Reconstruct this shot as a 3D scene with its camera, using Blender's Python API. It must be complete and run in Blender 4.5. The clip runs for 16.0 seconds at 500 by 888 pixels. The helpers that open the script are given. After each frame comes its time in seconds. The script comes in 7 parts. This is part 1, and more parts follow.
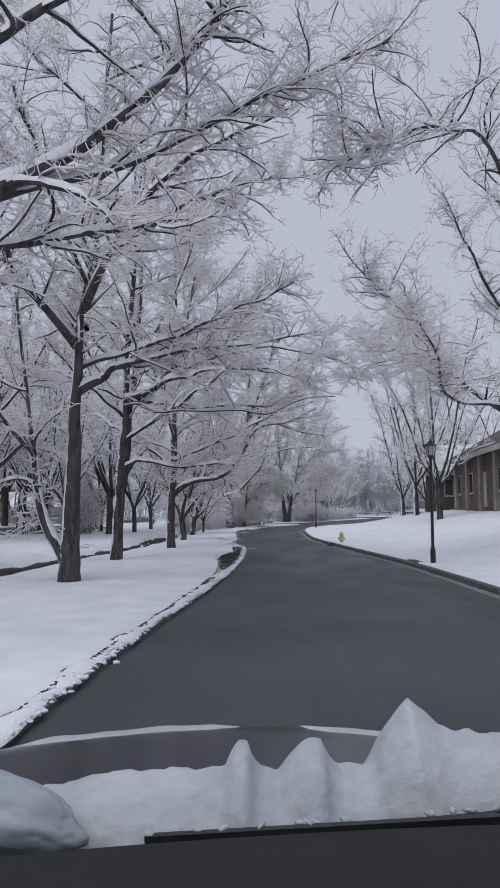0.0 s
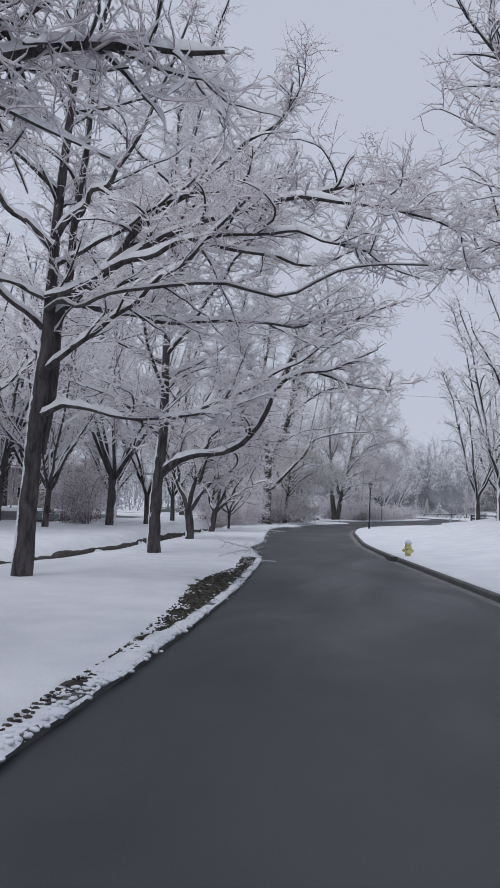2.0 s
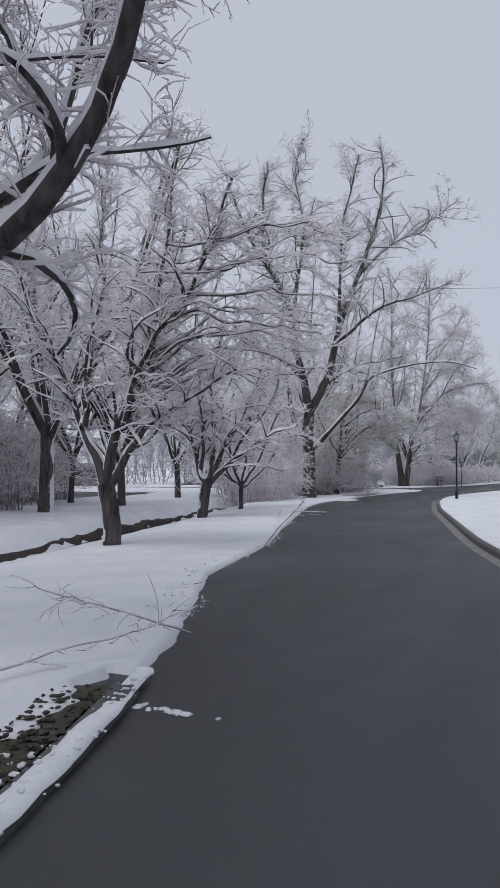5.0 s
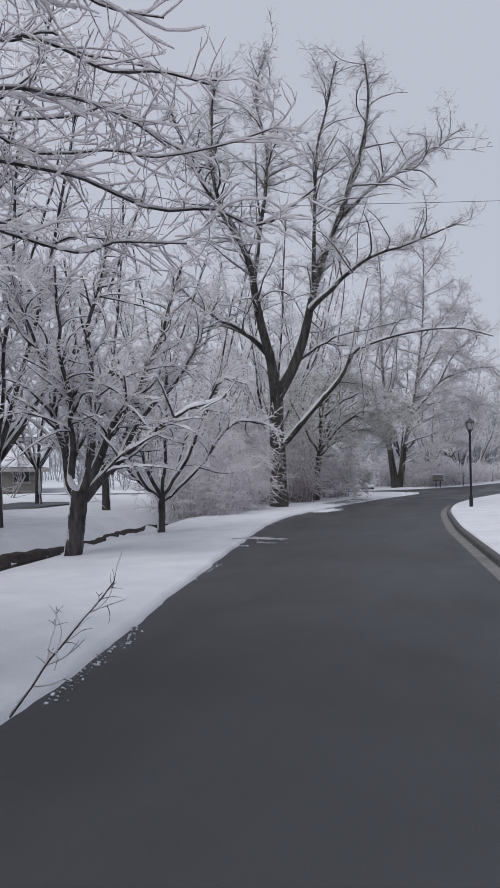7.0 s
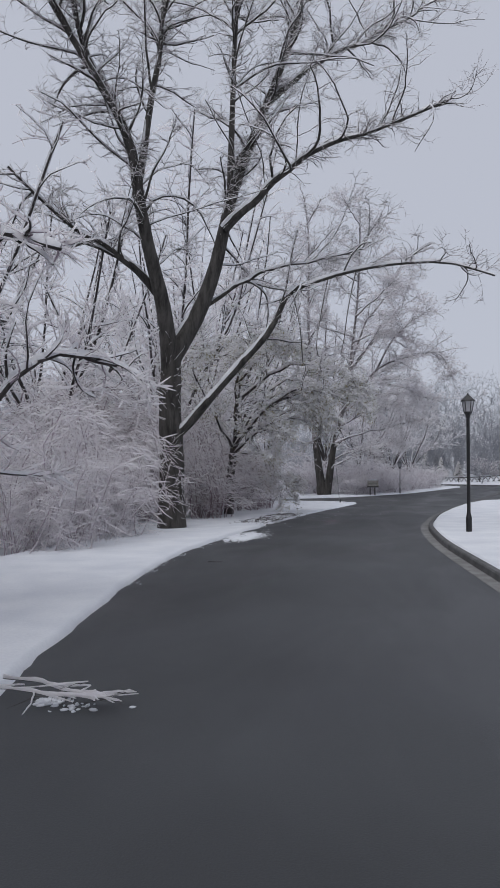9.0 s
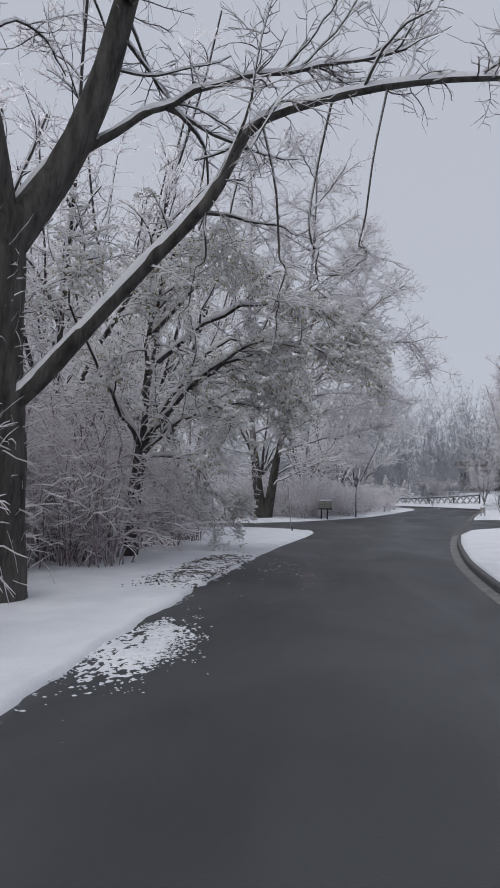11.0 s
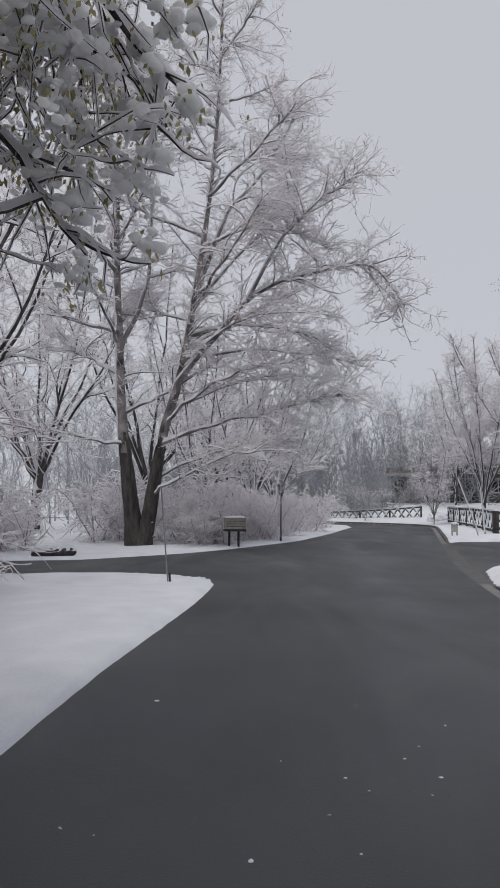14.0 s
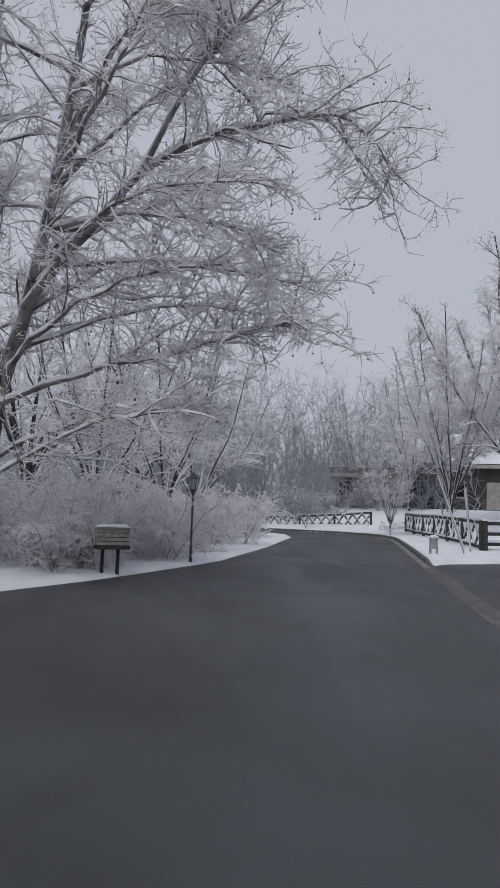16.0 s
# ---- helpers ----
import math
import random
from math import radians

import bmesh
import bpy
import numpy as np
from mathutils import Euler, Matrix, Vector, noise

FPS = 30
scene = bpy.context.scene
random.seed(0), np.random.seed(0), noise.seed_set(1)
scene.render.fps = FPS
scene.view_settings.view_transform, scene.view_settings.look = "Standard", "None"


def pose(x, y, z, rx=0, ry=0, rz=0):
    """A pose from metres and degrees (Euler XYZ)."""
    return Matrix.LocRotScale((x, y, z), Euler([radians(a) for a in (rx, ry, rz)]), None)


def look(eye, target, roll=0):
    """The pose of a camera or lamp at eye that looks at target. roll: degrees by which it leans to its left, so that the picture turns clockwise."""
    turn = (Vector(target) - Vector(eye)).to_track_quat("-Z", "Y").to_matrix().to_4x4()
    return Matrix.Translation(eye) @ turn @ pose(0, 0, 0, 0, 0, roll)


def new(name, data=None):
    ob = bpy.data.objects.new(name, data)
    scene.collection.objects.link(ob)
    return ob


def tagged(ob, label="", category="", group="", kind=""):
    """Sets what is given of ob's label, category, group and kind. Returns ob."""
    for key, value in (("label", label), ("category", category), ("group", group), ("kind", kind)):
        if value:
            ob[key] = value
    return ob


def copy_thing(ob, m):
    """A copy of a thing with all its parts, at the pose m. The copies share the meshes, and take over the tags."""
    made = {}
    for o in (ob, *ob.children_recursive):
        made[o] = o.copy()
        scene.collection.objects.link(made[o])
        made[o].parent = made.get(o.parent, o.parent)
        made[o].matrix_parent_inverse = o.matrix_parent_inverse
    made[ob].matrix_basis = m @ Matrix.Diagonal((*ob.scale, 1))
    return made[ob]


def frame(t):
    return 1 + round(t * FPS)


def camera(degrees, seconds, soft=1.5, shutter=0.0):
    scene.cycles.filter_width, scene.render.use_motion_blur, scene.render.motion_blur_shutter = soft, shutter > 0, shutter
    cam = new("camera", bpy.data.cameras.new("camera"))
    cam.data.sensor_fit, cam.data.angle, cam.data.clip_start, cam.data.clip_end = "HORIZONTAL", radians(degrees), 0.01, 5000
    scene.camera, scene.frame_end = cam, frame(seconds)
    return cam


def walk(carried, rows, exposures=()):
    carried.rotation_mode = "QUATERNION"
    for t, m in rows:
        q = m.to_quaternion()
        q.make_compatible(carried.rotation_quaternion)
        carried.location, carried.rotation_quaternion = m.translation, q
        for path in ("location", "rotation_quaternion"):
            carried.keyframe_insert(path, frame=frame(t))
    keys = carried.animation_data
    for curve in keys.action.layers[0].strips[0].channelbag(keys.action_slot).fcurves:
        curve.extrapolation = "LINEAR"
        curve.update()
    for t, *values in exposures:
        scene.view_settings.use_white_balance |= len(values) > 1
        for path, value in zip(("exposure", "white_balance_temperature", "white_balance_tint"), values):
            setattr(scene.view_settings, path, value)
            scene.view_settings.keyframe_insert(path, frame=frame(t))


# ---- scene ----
cam = camera(40.0, 16.0)
PATH = [
    (0, (11.56, -12.483, 1.623), (11.116, -10.543, 1.818), 0.1),
    (0.5, (11.109, -9.897, 1.619), (10.648, -7.96, 1.808), 1.0),
    (1, (10.8, -7.352, 1.624), (10.297, -5.425, 1.808), 1.8),
    (1.5, (10.503, -4.873, 1.626), (9.953, -2.959, 1.808), 2.5),
    (2, (10.112, -2.207, 1.606), (9.516, -0.306, 1.779), 2.8),
    (2.5, (9.718, 0.329, 1.639), (9.084, 2.218, 1.807), 2.6),
    (3, (9.238, 2.932, 1.62), (8.562, 4.806, 1.792), 2.3),
    (3.5, (8.69, 5.583, 1.555), (7.98, 7.445, 1.725), 2.0),
    (4, (8.061, 8.343, 1.499), (7.324, 10.197, 1.641), 1.6),
    (4.2, (7.828, 9.354, 1.484), (7.086, 11.208, 1.605), 1.2),
    (6.3, (5.926, 18.786, 1.635), (5.148, 20.628, 1.699), 0.4),
    (6.5, (5.746, 19.695, 1.626), (4.966, 21.535, 1.693), 0.4),
    (7, (5.196, 22.114, 1.599), (4.462, 23.973, 1.68), -0.4),
    (7.5, (4.616, 24.593, 1.582), (3.937, 26.471, 1.678), -1.1),
    (8, (3.975, 27.143, 1.585), (3.361, 29.044, 1.679), -1.5),
    (8.2, (3.7, 28.206, 1.574), (3.113, 30.115, 1.669), -1.4),
    (10.3, (0.088, 38.919, 1.575), (-0.276, 40.883, 1.675), 1.7),
    (10.5, (-0.011, 39.911, 1.544), (-0.357, 41.877, 1.659), 1.3),
    (11, (-0.233, 42.514, 1.589), (-0.508, 44.49, 1.73), 1.4),
    (11.5, (-0.441, 44.96, 1.558), (-0.644, 46.944, 1.709), 1.0),
    (12, (-0.54, 47.333, 1.548), (-0.705, 49.322, 1.686), 1.7),
    (12.5, (-0.738, 49.664, 1.592), (-0.859, 51.655, 1.742), 0.9),
    (13, (-0.827, 51.982, 1.57), (-0.936, 53.972, 1.731), 0.7),
    (13.5, (-0.789, 54.359, 1.578), (-0.875, 56.35, 1.74), 1.0),
    (14, (-0.682, 56.795, 1.552), (-0.693, 58.787, 1.74), 0.8),
    (14.5, (-0.469, 59.189, 1.54), (-0.396, 61.177, 1.744), 0.8),
    (15, (-0.258, 61.489, 1.581), (-0.143, 63.475, 1.784), 1.3),
    (15.5, (0.082, 63.786, 1.621), (0.209, 65.772, 1.816), 1.9),
    (16, (0.325, 66.018, 1.648), (0.498, 68.0, 1.846), 1.8),
]
walk(cam, [(t, look(eye, target, roll)) for t, eye, target, roll in PATH], exposures=((0, 0.04, 6250, 10), (0.6, 0.13, 6250, 10), (4.2, 0.13, 6300, 9), (6.5, 0.13, 6400, 9), (8.2, 0.07, 6400, 9), (11, 0.06, 6450, 8), (12.4, 0.1, 6500, 7), (13.4, 0.18, 6800, 9), (14.4, 0.08, 6750, 8), (15.2, -0.02, 6500, 7), (16, -0.02, 6450, 7)))

# ---------------------------------------------------------------- sky and light
world = bpy.data.worlds.new("world")
scene.world = world
world.use_nodes = True
wn, wl = world.node_tree.nodes, world.node_tree.links
bg = wn["Background"]
sky = wn.new("ShaderNodeTexSky")
sky.sky_type, sky.sun_disc = "NISHITA", False
sky.sun_elevation, sky.sun_rotation = radians(64), radians(208)
veil = wn.new("ShaderNodeMixRGB")
veil.inputs[0].default_value = 0.94
veil.inputs[2].default_value = (4.42, 4.56, 5.2, 1)
wl.new(sky.outputs[0], veil.inputs[1])
wl.new(veil.outputs[0], bg.inputs[0])
bg.inputs[1].default_value = 0.111
sun = new("sun", bpy.data.lights.new("sun", "SUN"))
sun.data.energy, sun.data.angle, sun.data.color = 1.5, radians(50), (1.0, 0.97, 0.95)
sun.matrix_world = look((0, 0, 60), (14, 26, 0))


# ---------------------------------------------------------------- materials
def material(name, dark, light, scale=8.0, rough=0.9, bump=0.3, fine=60.0, metal=0.0, stretch=1.0, per_object=0.0):
    """Two scales of noise between two colours, with fine relief."""
    m = bpy.data.materials.new(name)
    m.use_nodes = True
    n, l = m.node_tree.nodes, m.node_tree.links
    b = n["Principled BSDF"]
    co = n.new("ShaderNodeTexCoord")
    a = n.new("ShaderNodeTexNoise")
    a.inputs["Scale"].default_value, a.inputs["Detail"].default_value = scale, 4.0
    f = n.new("ShaderNodeTexNoise")
    f.inputs["Scale"].default_value, f.inputs["Detail"].default_value = fine, 3.0
    src = co.outputs["Object"]
    if stretch != 1.0:
        mp = n.new("ShaderNodeMapping")
        mp.inputs["Scale"].default_value = (1.0, 1.0, stretch)
        l.new(src, mp.inputs["Vector"])
        src = mp.outputs[0]
    for k in (a, f):
        l.new(src, k.inputs["Vector"])
    mix = n.new("ShaderNodeMath")
    mix.operation = "MULTIPLY_ADD"
    mix.inputs[1].default_value = 0.45
    l.new(f.outputs[0], mix.inputs[0])
    l.new(a.outputs[0], mix.inputs[2])
    r = n.new("ShaderNodeValToRGB")
    r.color_ramp.elements[0].position, r.color_ramp.elements[1].position = 0.5, 0.95
    r.color_ramp.elements[0].color, r.color_ramp.elements[1].color = (*dark, 1), (*light, 1)
    l.new(mix.outputs[0], r.inputs[0])
    out = r.outputs[0]
    if per_object:
        info = n.new("ShaderNodeObjectInfo")
        hsv = n.new("ShaderNodeHueSaturation")
        mr = n.new("ShaderNodeMapRange")
        mr.inputs[3].default_value, mr.inputs[4].default_value = 1 - per_object, 1 + per_object
        l.new(info.outputs["Random"], mr.inputs[0])
        l.new(mr.outputs[0], hsv.inputs["Value"])
        l.new(out, hsv.inputs["Color"])
        out = hsv.outputs[0]
    l.new(out, b.inputs["Base Color"])
    b.inputs["Roughness"].default_value, b.inputs["Metallic"].default_value = rough, metal
    bp = n.new("ShaderNodeBump")
    bp.inputs["Strength"].default_value, bp.inputs["Distance"].default_value = bump, 0.02
    l.new(mix.outputs[0], bp.inputs["Height"])
    l.new(bp.outputs[0], b.inputs["Normal"])
    return m


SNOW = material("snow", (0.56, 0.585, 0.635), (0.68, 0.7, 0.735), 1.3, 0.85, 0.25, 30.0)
TREE_SNOW = material("tree_snow", (0.92, 0.91, 0.935), (0.97, 0.96, 0.975), 5.0, 0.85, 0.2, 40.0)
def thin_snow(m, share):
    """Lets a share of the light through, as thin fresh snow does."""
    n, l = m.node_tree.nodes, m.node_tree.links
    b, out = n["Principled BSDF"], n["Material Output"]
    tr = n.new("ShaderNodeBsdfTranslucent")
    mix = n.new("ShaderNodeMixShader")
    mix.inputs[0].default_value = share
    l.new(b.inputs["Base Color"].links[0].from_socket, tr.inputs["Color"])
    l.new(b.outputs[0], mix.inputs[1])
    l.new(tr.outputs[0], mix.inputs[2])
    l.new(mix.outputs[0], out.inputs["Surface"])


thin_snow(TREE_SNOW, 0.74)
CLUMP_SNOW = material("clumped_snow", (0.94, 0.94, 0.945), (0.985, 0.985, 0.985), 6.0, 0.85, 0.25, 60.0)
thin_snow(CLUMP_SNOW, 0.55)
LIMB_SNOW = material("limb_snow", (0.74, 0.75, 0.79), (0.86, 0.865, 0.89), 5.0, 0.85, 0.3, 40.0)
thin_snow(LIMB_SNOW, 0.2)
ASPHALT = material("asphalt", (0.027, 0.0295, 0.033), (0.05, 0.054, 0.0605), 0.35, 0.6, 0.22, 90.0)


def damp(m):
    """Broad damp patches: a little darker and glossier, with long soft edges."""
    n, l = m.node_tree.nodes, m.node_tree.links
    b = n["Principled BSDF"]
    co = n.new("ShaderNodeTexCoord")
    mp = n.new("ShaderNodeMapping")
    mp.inputs["Scale"].default_value = (1.0, 0.35, 1.0)
    a = n.new("ShaderNodeTexNoise")
    a.inputs["Scale"].default_value, a.inputs["Detail"].default_value, a.inputs["Distortion"].default_value = 0.55, 5.0, 0.6
    l.new(co.outputs["Object"], mp.inputs["Vector"])
    l.new(mp.outputs[0], a.inputs["Vector"])
    rg = n.new("ShaderNodeMapRange")
    rg.inputs[1].default_value, rg.inputs[2].default_value, rg.inputs[3].default_value, rg.inputs[4].default_value = 0.35, 0.65, 0.45, 0.7
    l.new(a.outputs[0], rg.inputs[0])
    l.new(rg.outputs[0], b.inputs["Roughness"])
    b.inputs["Specular IOR Level"].default_value = 0.5
    val = n.new("ShaderNodeMapRange")
    val.inputs[1].default_value, val.inputs[2].default_value, val.inputs[3].default_value, val.inputs[4].default_value = 0.35, 0.65, 0.78, 1.15
    l.new(a.outputs[0], val.inputs[0])
    hsv = n.new("ShaderNodeHueSaturation")
    l.new(b.inputs["Base Color"].links[0].from_socket, hsv.inputs["Color"])
    l.new(val.outputs[0], hsv.inputs["Value"])
    l.new(hsv.outputs[0], b.inputs["Base Color"])


damp(ASPHALT)
CONCRETE = material("concrete", (0.11, 0.11, 0.11), (0.21, 0.21, 0.21), 3.0, 0.9, 0.3, 60.0)
KERB_WET = material("wet_concrete", (0.045, 0.046, 0.048), (0.105, 0.105, 0.108), 3.0, 0.7, 0.3, 60.0)
MOSS = material("moss", (0.014, 0.0155, 0.01), (0.066, 0.067, 0.044), 6.0, 0.95, 0.9, 80.0)
LITTER = material("leaf_litter", (0.018, 0.015, 0.014), (0.08, 0.066, 0.058), 14.0, 0.95, 0.8, 70.0)
BARK = material("bark", (0.015, 0.013, 0.0135), (0.105, 0.092, 0.093), 9.0, 0.95, 1.0, 34.0, stretch=0.22)
OLD_BARK = material("old_bark", (0.018, 0.017, 0.016), (0.1, 0.093, 0.086), 7.0, 0.95, 1.0, 30.0, stretch=0.22)
EARTH = material("earth", (0.016, 0.013, 0.012), (0.06, 0.05, 0.045), 6.0, 0.95, 0.8, 40.0)
TWIG = material("twig_bark", (0.27, 0.222, 0.256), (0.52, 0.45, 0.497), 9.0, 0.95, 0.4, 50.0)
DARK_TWIG = material("dark_twig", (0.055, 0.047, 0.05), (0.16, 0.138, 0.144), 9.0, 0.95, 0.4, 50.0)
SYC_TWIG = material("sycamore_twig", (0.2, 0.165, 0.18), (0.46, 0.4, 0.43), 8.0, 0.95, 0.4, 40.0)
SYC_BARK = material("sycamore_bark", (0.045, 0.039, 0.04), (0.37, 0.34, 0.342), 2.2, 0.9, 0.5, 30.0)
CANE = material("cane_bark", (0.15, 0.112, 0.132), (0.37, 0.3, 0.335), 7.0, 0.95, 0.4, 40.0)
NEEDLE = material("needles", (0.014, 0.02, 0.012), (0.04, 0.05, 0.03), 8.0, 0.9, 0.5, 60.0)
LEAF = material("withered_leaf", (0.19, 0.175, 0.08), (0.52, 0.47, 0.26), 3.0, 0.8, 0.2, 30.0)
thin_snow(LEAF, 0.5)
BRICK = material("house_brick", (0.075, 0.05, 0.042), (0.16, 0.11, 0.09), 2.0, 0.9, 0.4, 40.0)
SIDING = material("siding", (0.17, 0.162, 0.142), (0.27, 0.256, 0.228), 1.2, 0.85, 0.2, 30.0)
DARK_SIDING = material("dark_siding", (0.045, 0.042, 0.04), (0.085, 0.08, 0.076), 1.2, 0.85, 0.2, 30.0)
OLIVE_SIDING = material("olive_siding", (0.06, 0.05, 0.034), (0.12, 0.1, 0.066), 1.2, 0.85, 0.2, 30.0)
TRIM = material("trim_paint", (0.3, 0.29, 0.28), (0.45, 0.44, 0.42), 2.0, 0.7, 0.1, 30.0)
SHINGLE = material("shingle", (0.045, 0.04, 0.036), (0.1, 0.085, 0.075), 5.0, 0.95, 0.5, 40.0)
GLASS_DARK = material("dark_glass", (0.012, 0.013, 0.015), (0.02, 0.022, 0.025), 1.0, 0.08, 0.0)
BLACK_METAL = material("black_metal", (0.008, 0.008, 0.009), (0.02, 0.02, 0.022), 9.0, 0.45, 0.1, 60.0)
LANTERN = material("lantern_glass", (0.35, 0.36, 0.38), (0.5, 0.5, 0.52), 3.0, 0.25, 0.0)
HYDRANT_Y = material("hydrant_yellow", (0.42, 0.4, 0.14), (0.6, 0.57, 0.28), 6.0, 0.55, 0.1, 40.0)
FENCE_WOOD = material("fence_wood", (0.022, 0.02, 0.02), (0.07, 0.063, 0.06), 6.0, 0.9, 0.5, 50.0, per_object=0.25)
GREY_WOOD = material("grey_wood", (0.22, 0.215, 0.195), (0.45, 0.43, 0.39), 6.0, 0.9, 0.5, 50.0)
WATER = material("creek_water", (0.012, 0.014, 0.016), (0.03, 0.032, 0.034), 1.0, 0.15, 0.1, 12.0)
MAUVE_WOOD = material("mauve_wood", (0.27, 0.245, 0.275), (0.5, 0.465, 0.51), 0.8, 1.0, 0.2, 6.0)
# pale blue-grey: distance haze painted into the wood colour, with its snow dusting
WOOD_HAZED = material("hazed_wood", (0.25, 0.26, 0.29), (0.42, 0.43, 0.47), 0.8, 1.0, 0.2, 6.0)
CAR_PAINT = material("car_paint", (0.01, 0.011, 0.013), (0.016, 0.017, 0.02), 2.0, 0.25, 0.05, 40.0)
DASH = material("dash_plastic", (0.005, 0.005, 0.006), (0.009, 0.009, 0.01), 20.0, 0.85, 0.2, 200.0)
GALV = material("galvanised_steel", (0.2, 0.2, 0.21), (0.34, 0.34, 0.35), 6.0, 0.5, 0.1, 50.0, metal=0.5)
# snow colour darkened to carry the shade and tint of the windscreen
RIDGE_SNOW = material("shaded_ridge_snow", (0.3, 0.325, 0.35), (0.43, 0.455, 0.48), 7.0, 0.7, 0.5, 45.0)
ICE = material("grey_ice", (0.22, 0.255, 0.275), (0.36, 0.4, 0.425), 3.0, 0.5, 0.2, 40.0)
FROST_METAL = material("frosted_metal", (0.03, 0.03, 0.034), (0.1, 0.1, 0.11), 9.0, 0.6, 0.2, 60.0)
WIRE = material("wire_cover", (0.06, 0.06, 0.065), (0.1, 0.1, 0.11), 6.0, 0.6, 0.1)


# ---------------------------------------------------------------- mesh helpers
def mesh_object(name, verts, faces, mat, parent=None, label="", smooth=False):
    me = bpy.data.meshes.new(name)
    me.from_pydata(verts, [], faces)
    me.materials.append(mat)
    if smooth:
        me.polygons.foreach_set("use_smooth", [True] * len(me.polygons))
    me.update()
    ob = new(name, me)
    if parent is not None:
        ob.parent = parent
    if label:
        ob["label"] = label
    return ob


def quads_object(name, verts, quads, mat, parent=None, label="", smooth=True):
    """A fast mesh from numpy arrays of corners and four-sided faces."""
    me = bpy.data.meshes.new(name)
    nv, nf = len(verts), len(quads)
    me.vertices.add(nv)
    me.vertices.foreach_set("co", np.asarray(verts, np.float32).ravel())
    me.loops.add(nf * 4)
    me.loops.foreach_set("vertex_index", np.asarray(quads, np.int32).ravel())
    me.polygons.add(nf)
    me.polygons.foreach_set("loop_start", np.arange(0, nf * 4, 4, dtype=np.int32))
    me.polygons.foreach_set("use_smooth", np.full(nf, smooth))
    me.materials.append(mat)
    me.update(calc_edges=True)
    ob = new(name, me)
    if parent is not None:
        ob.parent = parent
    if label:
        ob["label"] = label
    return ob


def part(name, bm, mat, parent, label="", smooth=False):
    me = bpy.data.meshes.new(name)
    bm.to_mesh(me)
    bm.free()
    me.materials.append(mat)
    if smooth:
        me.polygons.foreach_set("use_smooth", [True] * len(me.polygons))
    ob = new(name, me)
    ob.parent = parent
    if label:
        ob["label"] = label
    return ob


def box(bm, x0, x1, y0, y1, z0, z1, bevel=0.0):
    made = bmesh.ops.create_cube(bm, size=1.0)["verts"]
    for v in made:
        v.co = Vector(((x0 + x1) / 2 + v.co.x * (x1 - x0), (y0 + y1) / 2 + v.co.y * (y1 - y0), (z0 + z1) / 2 + v.co.z * (z1 - z0)))
    if bevel:
        es = list({e for v in made for e in v.link_edges})
        bmesh.ops.bevel(bm, geom=es, offset=bevel, segments=2, affect="EDGES", clamp_overlap=True)
    return bm


def boxed(*args, bevel=0.0):
    return box(bmesh.new(), *args, bevel=bevel)


def turned(rings, sides=16):
    """A turned body from (radius, height) rings, closed at both ends."""
    bm = bmesh.new()
    rows = []
    for r, z in rings:
        rows.append([bm.verts.new((r * math.cos(2 * math.pi * k / sides), r * math.sin(2 * math.pi * k / sides), z)) for k in range(sides)])
    for a, b in zip(rows, rows[1:]):
        for k in range(sides):
            bm.faces.new((a[k], a[(k + 1) % sides], b[(k + 1) % sides], b[k]))
    bm.faces.new(rows[0][::-1])
    bm.faces.new(rows[-1])
    return bm


def beam(bm, a, b, w, h):
    """A squared bar from a to b."""
    a, b = Vector(a), Vector(b)
    t = (b - a).normalized()
    s = t.cross(Vector((0, 0, 1)))
    s = s.normalized() if s.length > 1e-3 else Vector((1, 0, 0))
    u = s.cross(t)
    vs = [bm.verts.new(p + s * i * w / 2 + u * j * h / 2) for p in (a, b) for i, j in ((-1, -1), (1, -1), (1, 1), (-1, 1))]
    for q in ((3, 2, 1, 0), (4, 5, 6, 7), (0, 1, 5, 4), (1, 2, 6, 5), (2, 3, 7, 6), (3, 0, 4, 7)):
        bm.faces.new([vs[k] for k in q])
    return bm


def thing(name, x, y, z, turn=0.0, label="", category="", group="", kind=""):
    ob = new(name)
    ob.matrix_basis = pose(x, y, z, 0, 0, turn)
    ob.empty_display_size = 0.2
    return tagged(ob, label, category, group, kind)


def snow_heap(name, parent, xs, ys, z, height, seed, mat=None, label="lying snow", edge=0.12):
    """A rounded layer of snow on a flat top, from xs[0] to xs[1] and ys[0] to ys[1]."""
    nx, ny = max(4, int((xs[1] - xs[0]) / 0.06)), max(4, int((ys[1] - ys[0]) / 0.06))
    nx, ny = min(nx, 40), min(ny, 40)
    vs, fs = [], []
    for j in range(ny + 1):
        for i in range(nx + 1):
            u, v = i / nx, j / ny
            x, y = xs[0] + u * (xs[1] - xs[0]), ys[0] + v * (ys[1] - ys[0])
            rim = min(1.0, min(u, 1 - u) * (xs[1] - xs[0]) / edge) * min(1.0, min(v, 1 - v) * (ys[1] - ys[0]) / edge)
            n = noise.noise(Vector((x * 3 + seed, y * 3, seed * 1.7)))
            vs.append((x, y, z + height * math.sqrt(max(0.0, rim)) * (1 + 0.3 * n) - 0.004))
    for j in range(ny):
        for i in range(nx):
            a = j * (nx + 1) + i
            fs.append((a, a + 1, a + nx + 2, a + nx + 1))
    return mesh_object(name, vs, fs, mat or SNOW, parent, label, True)


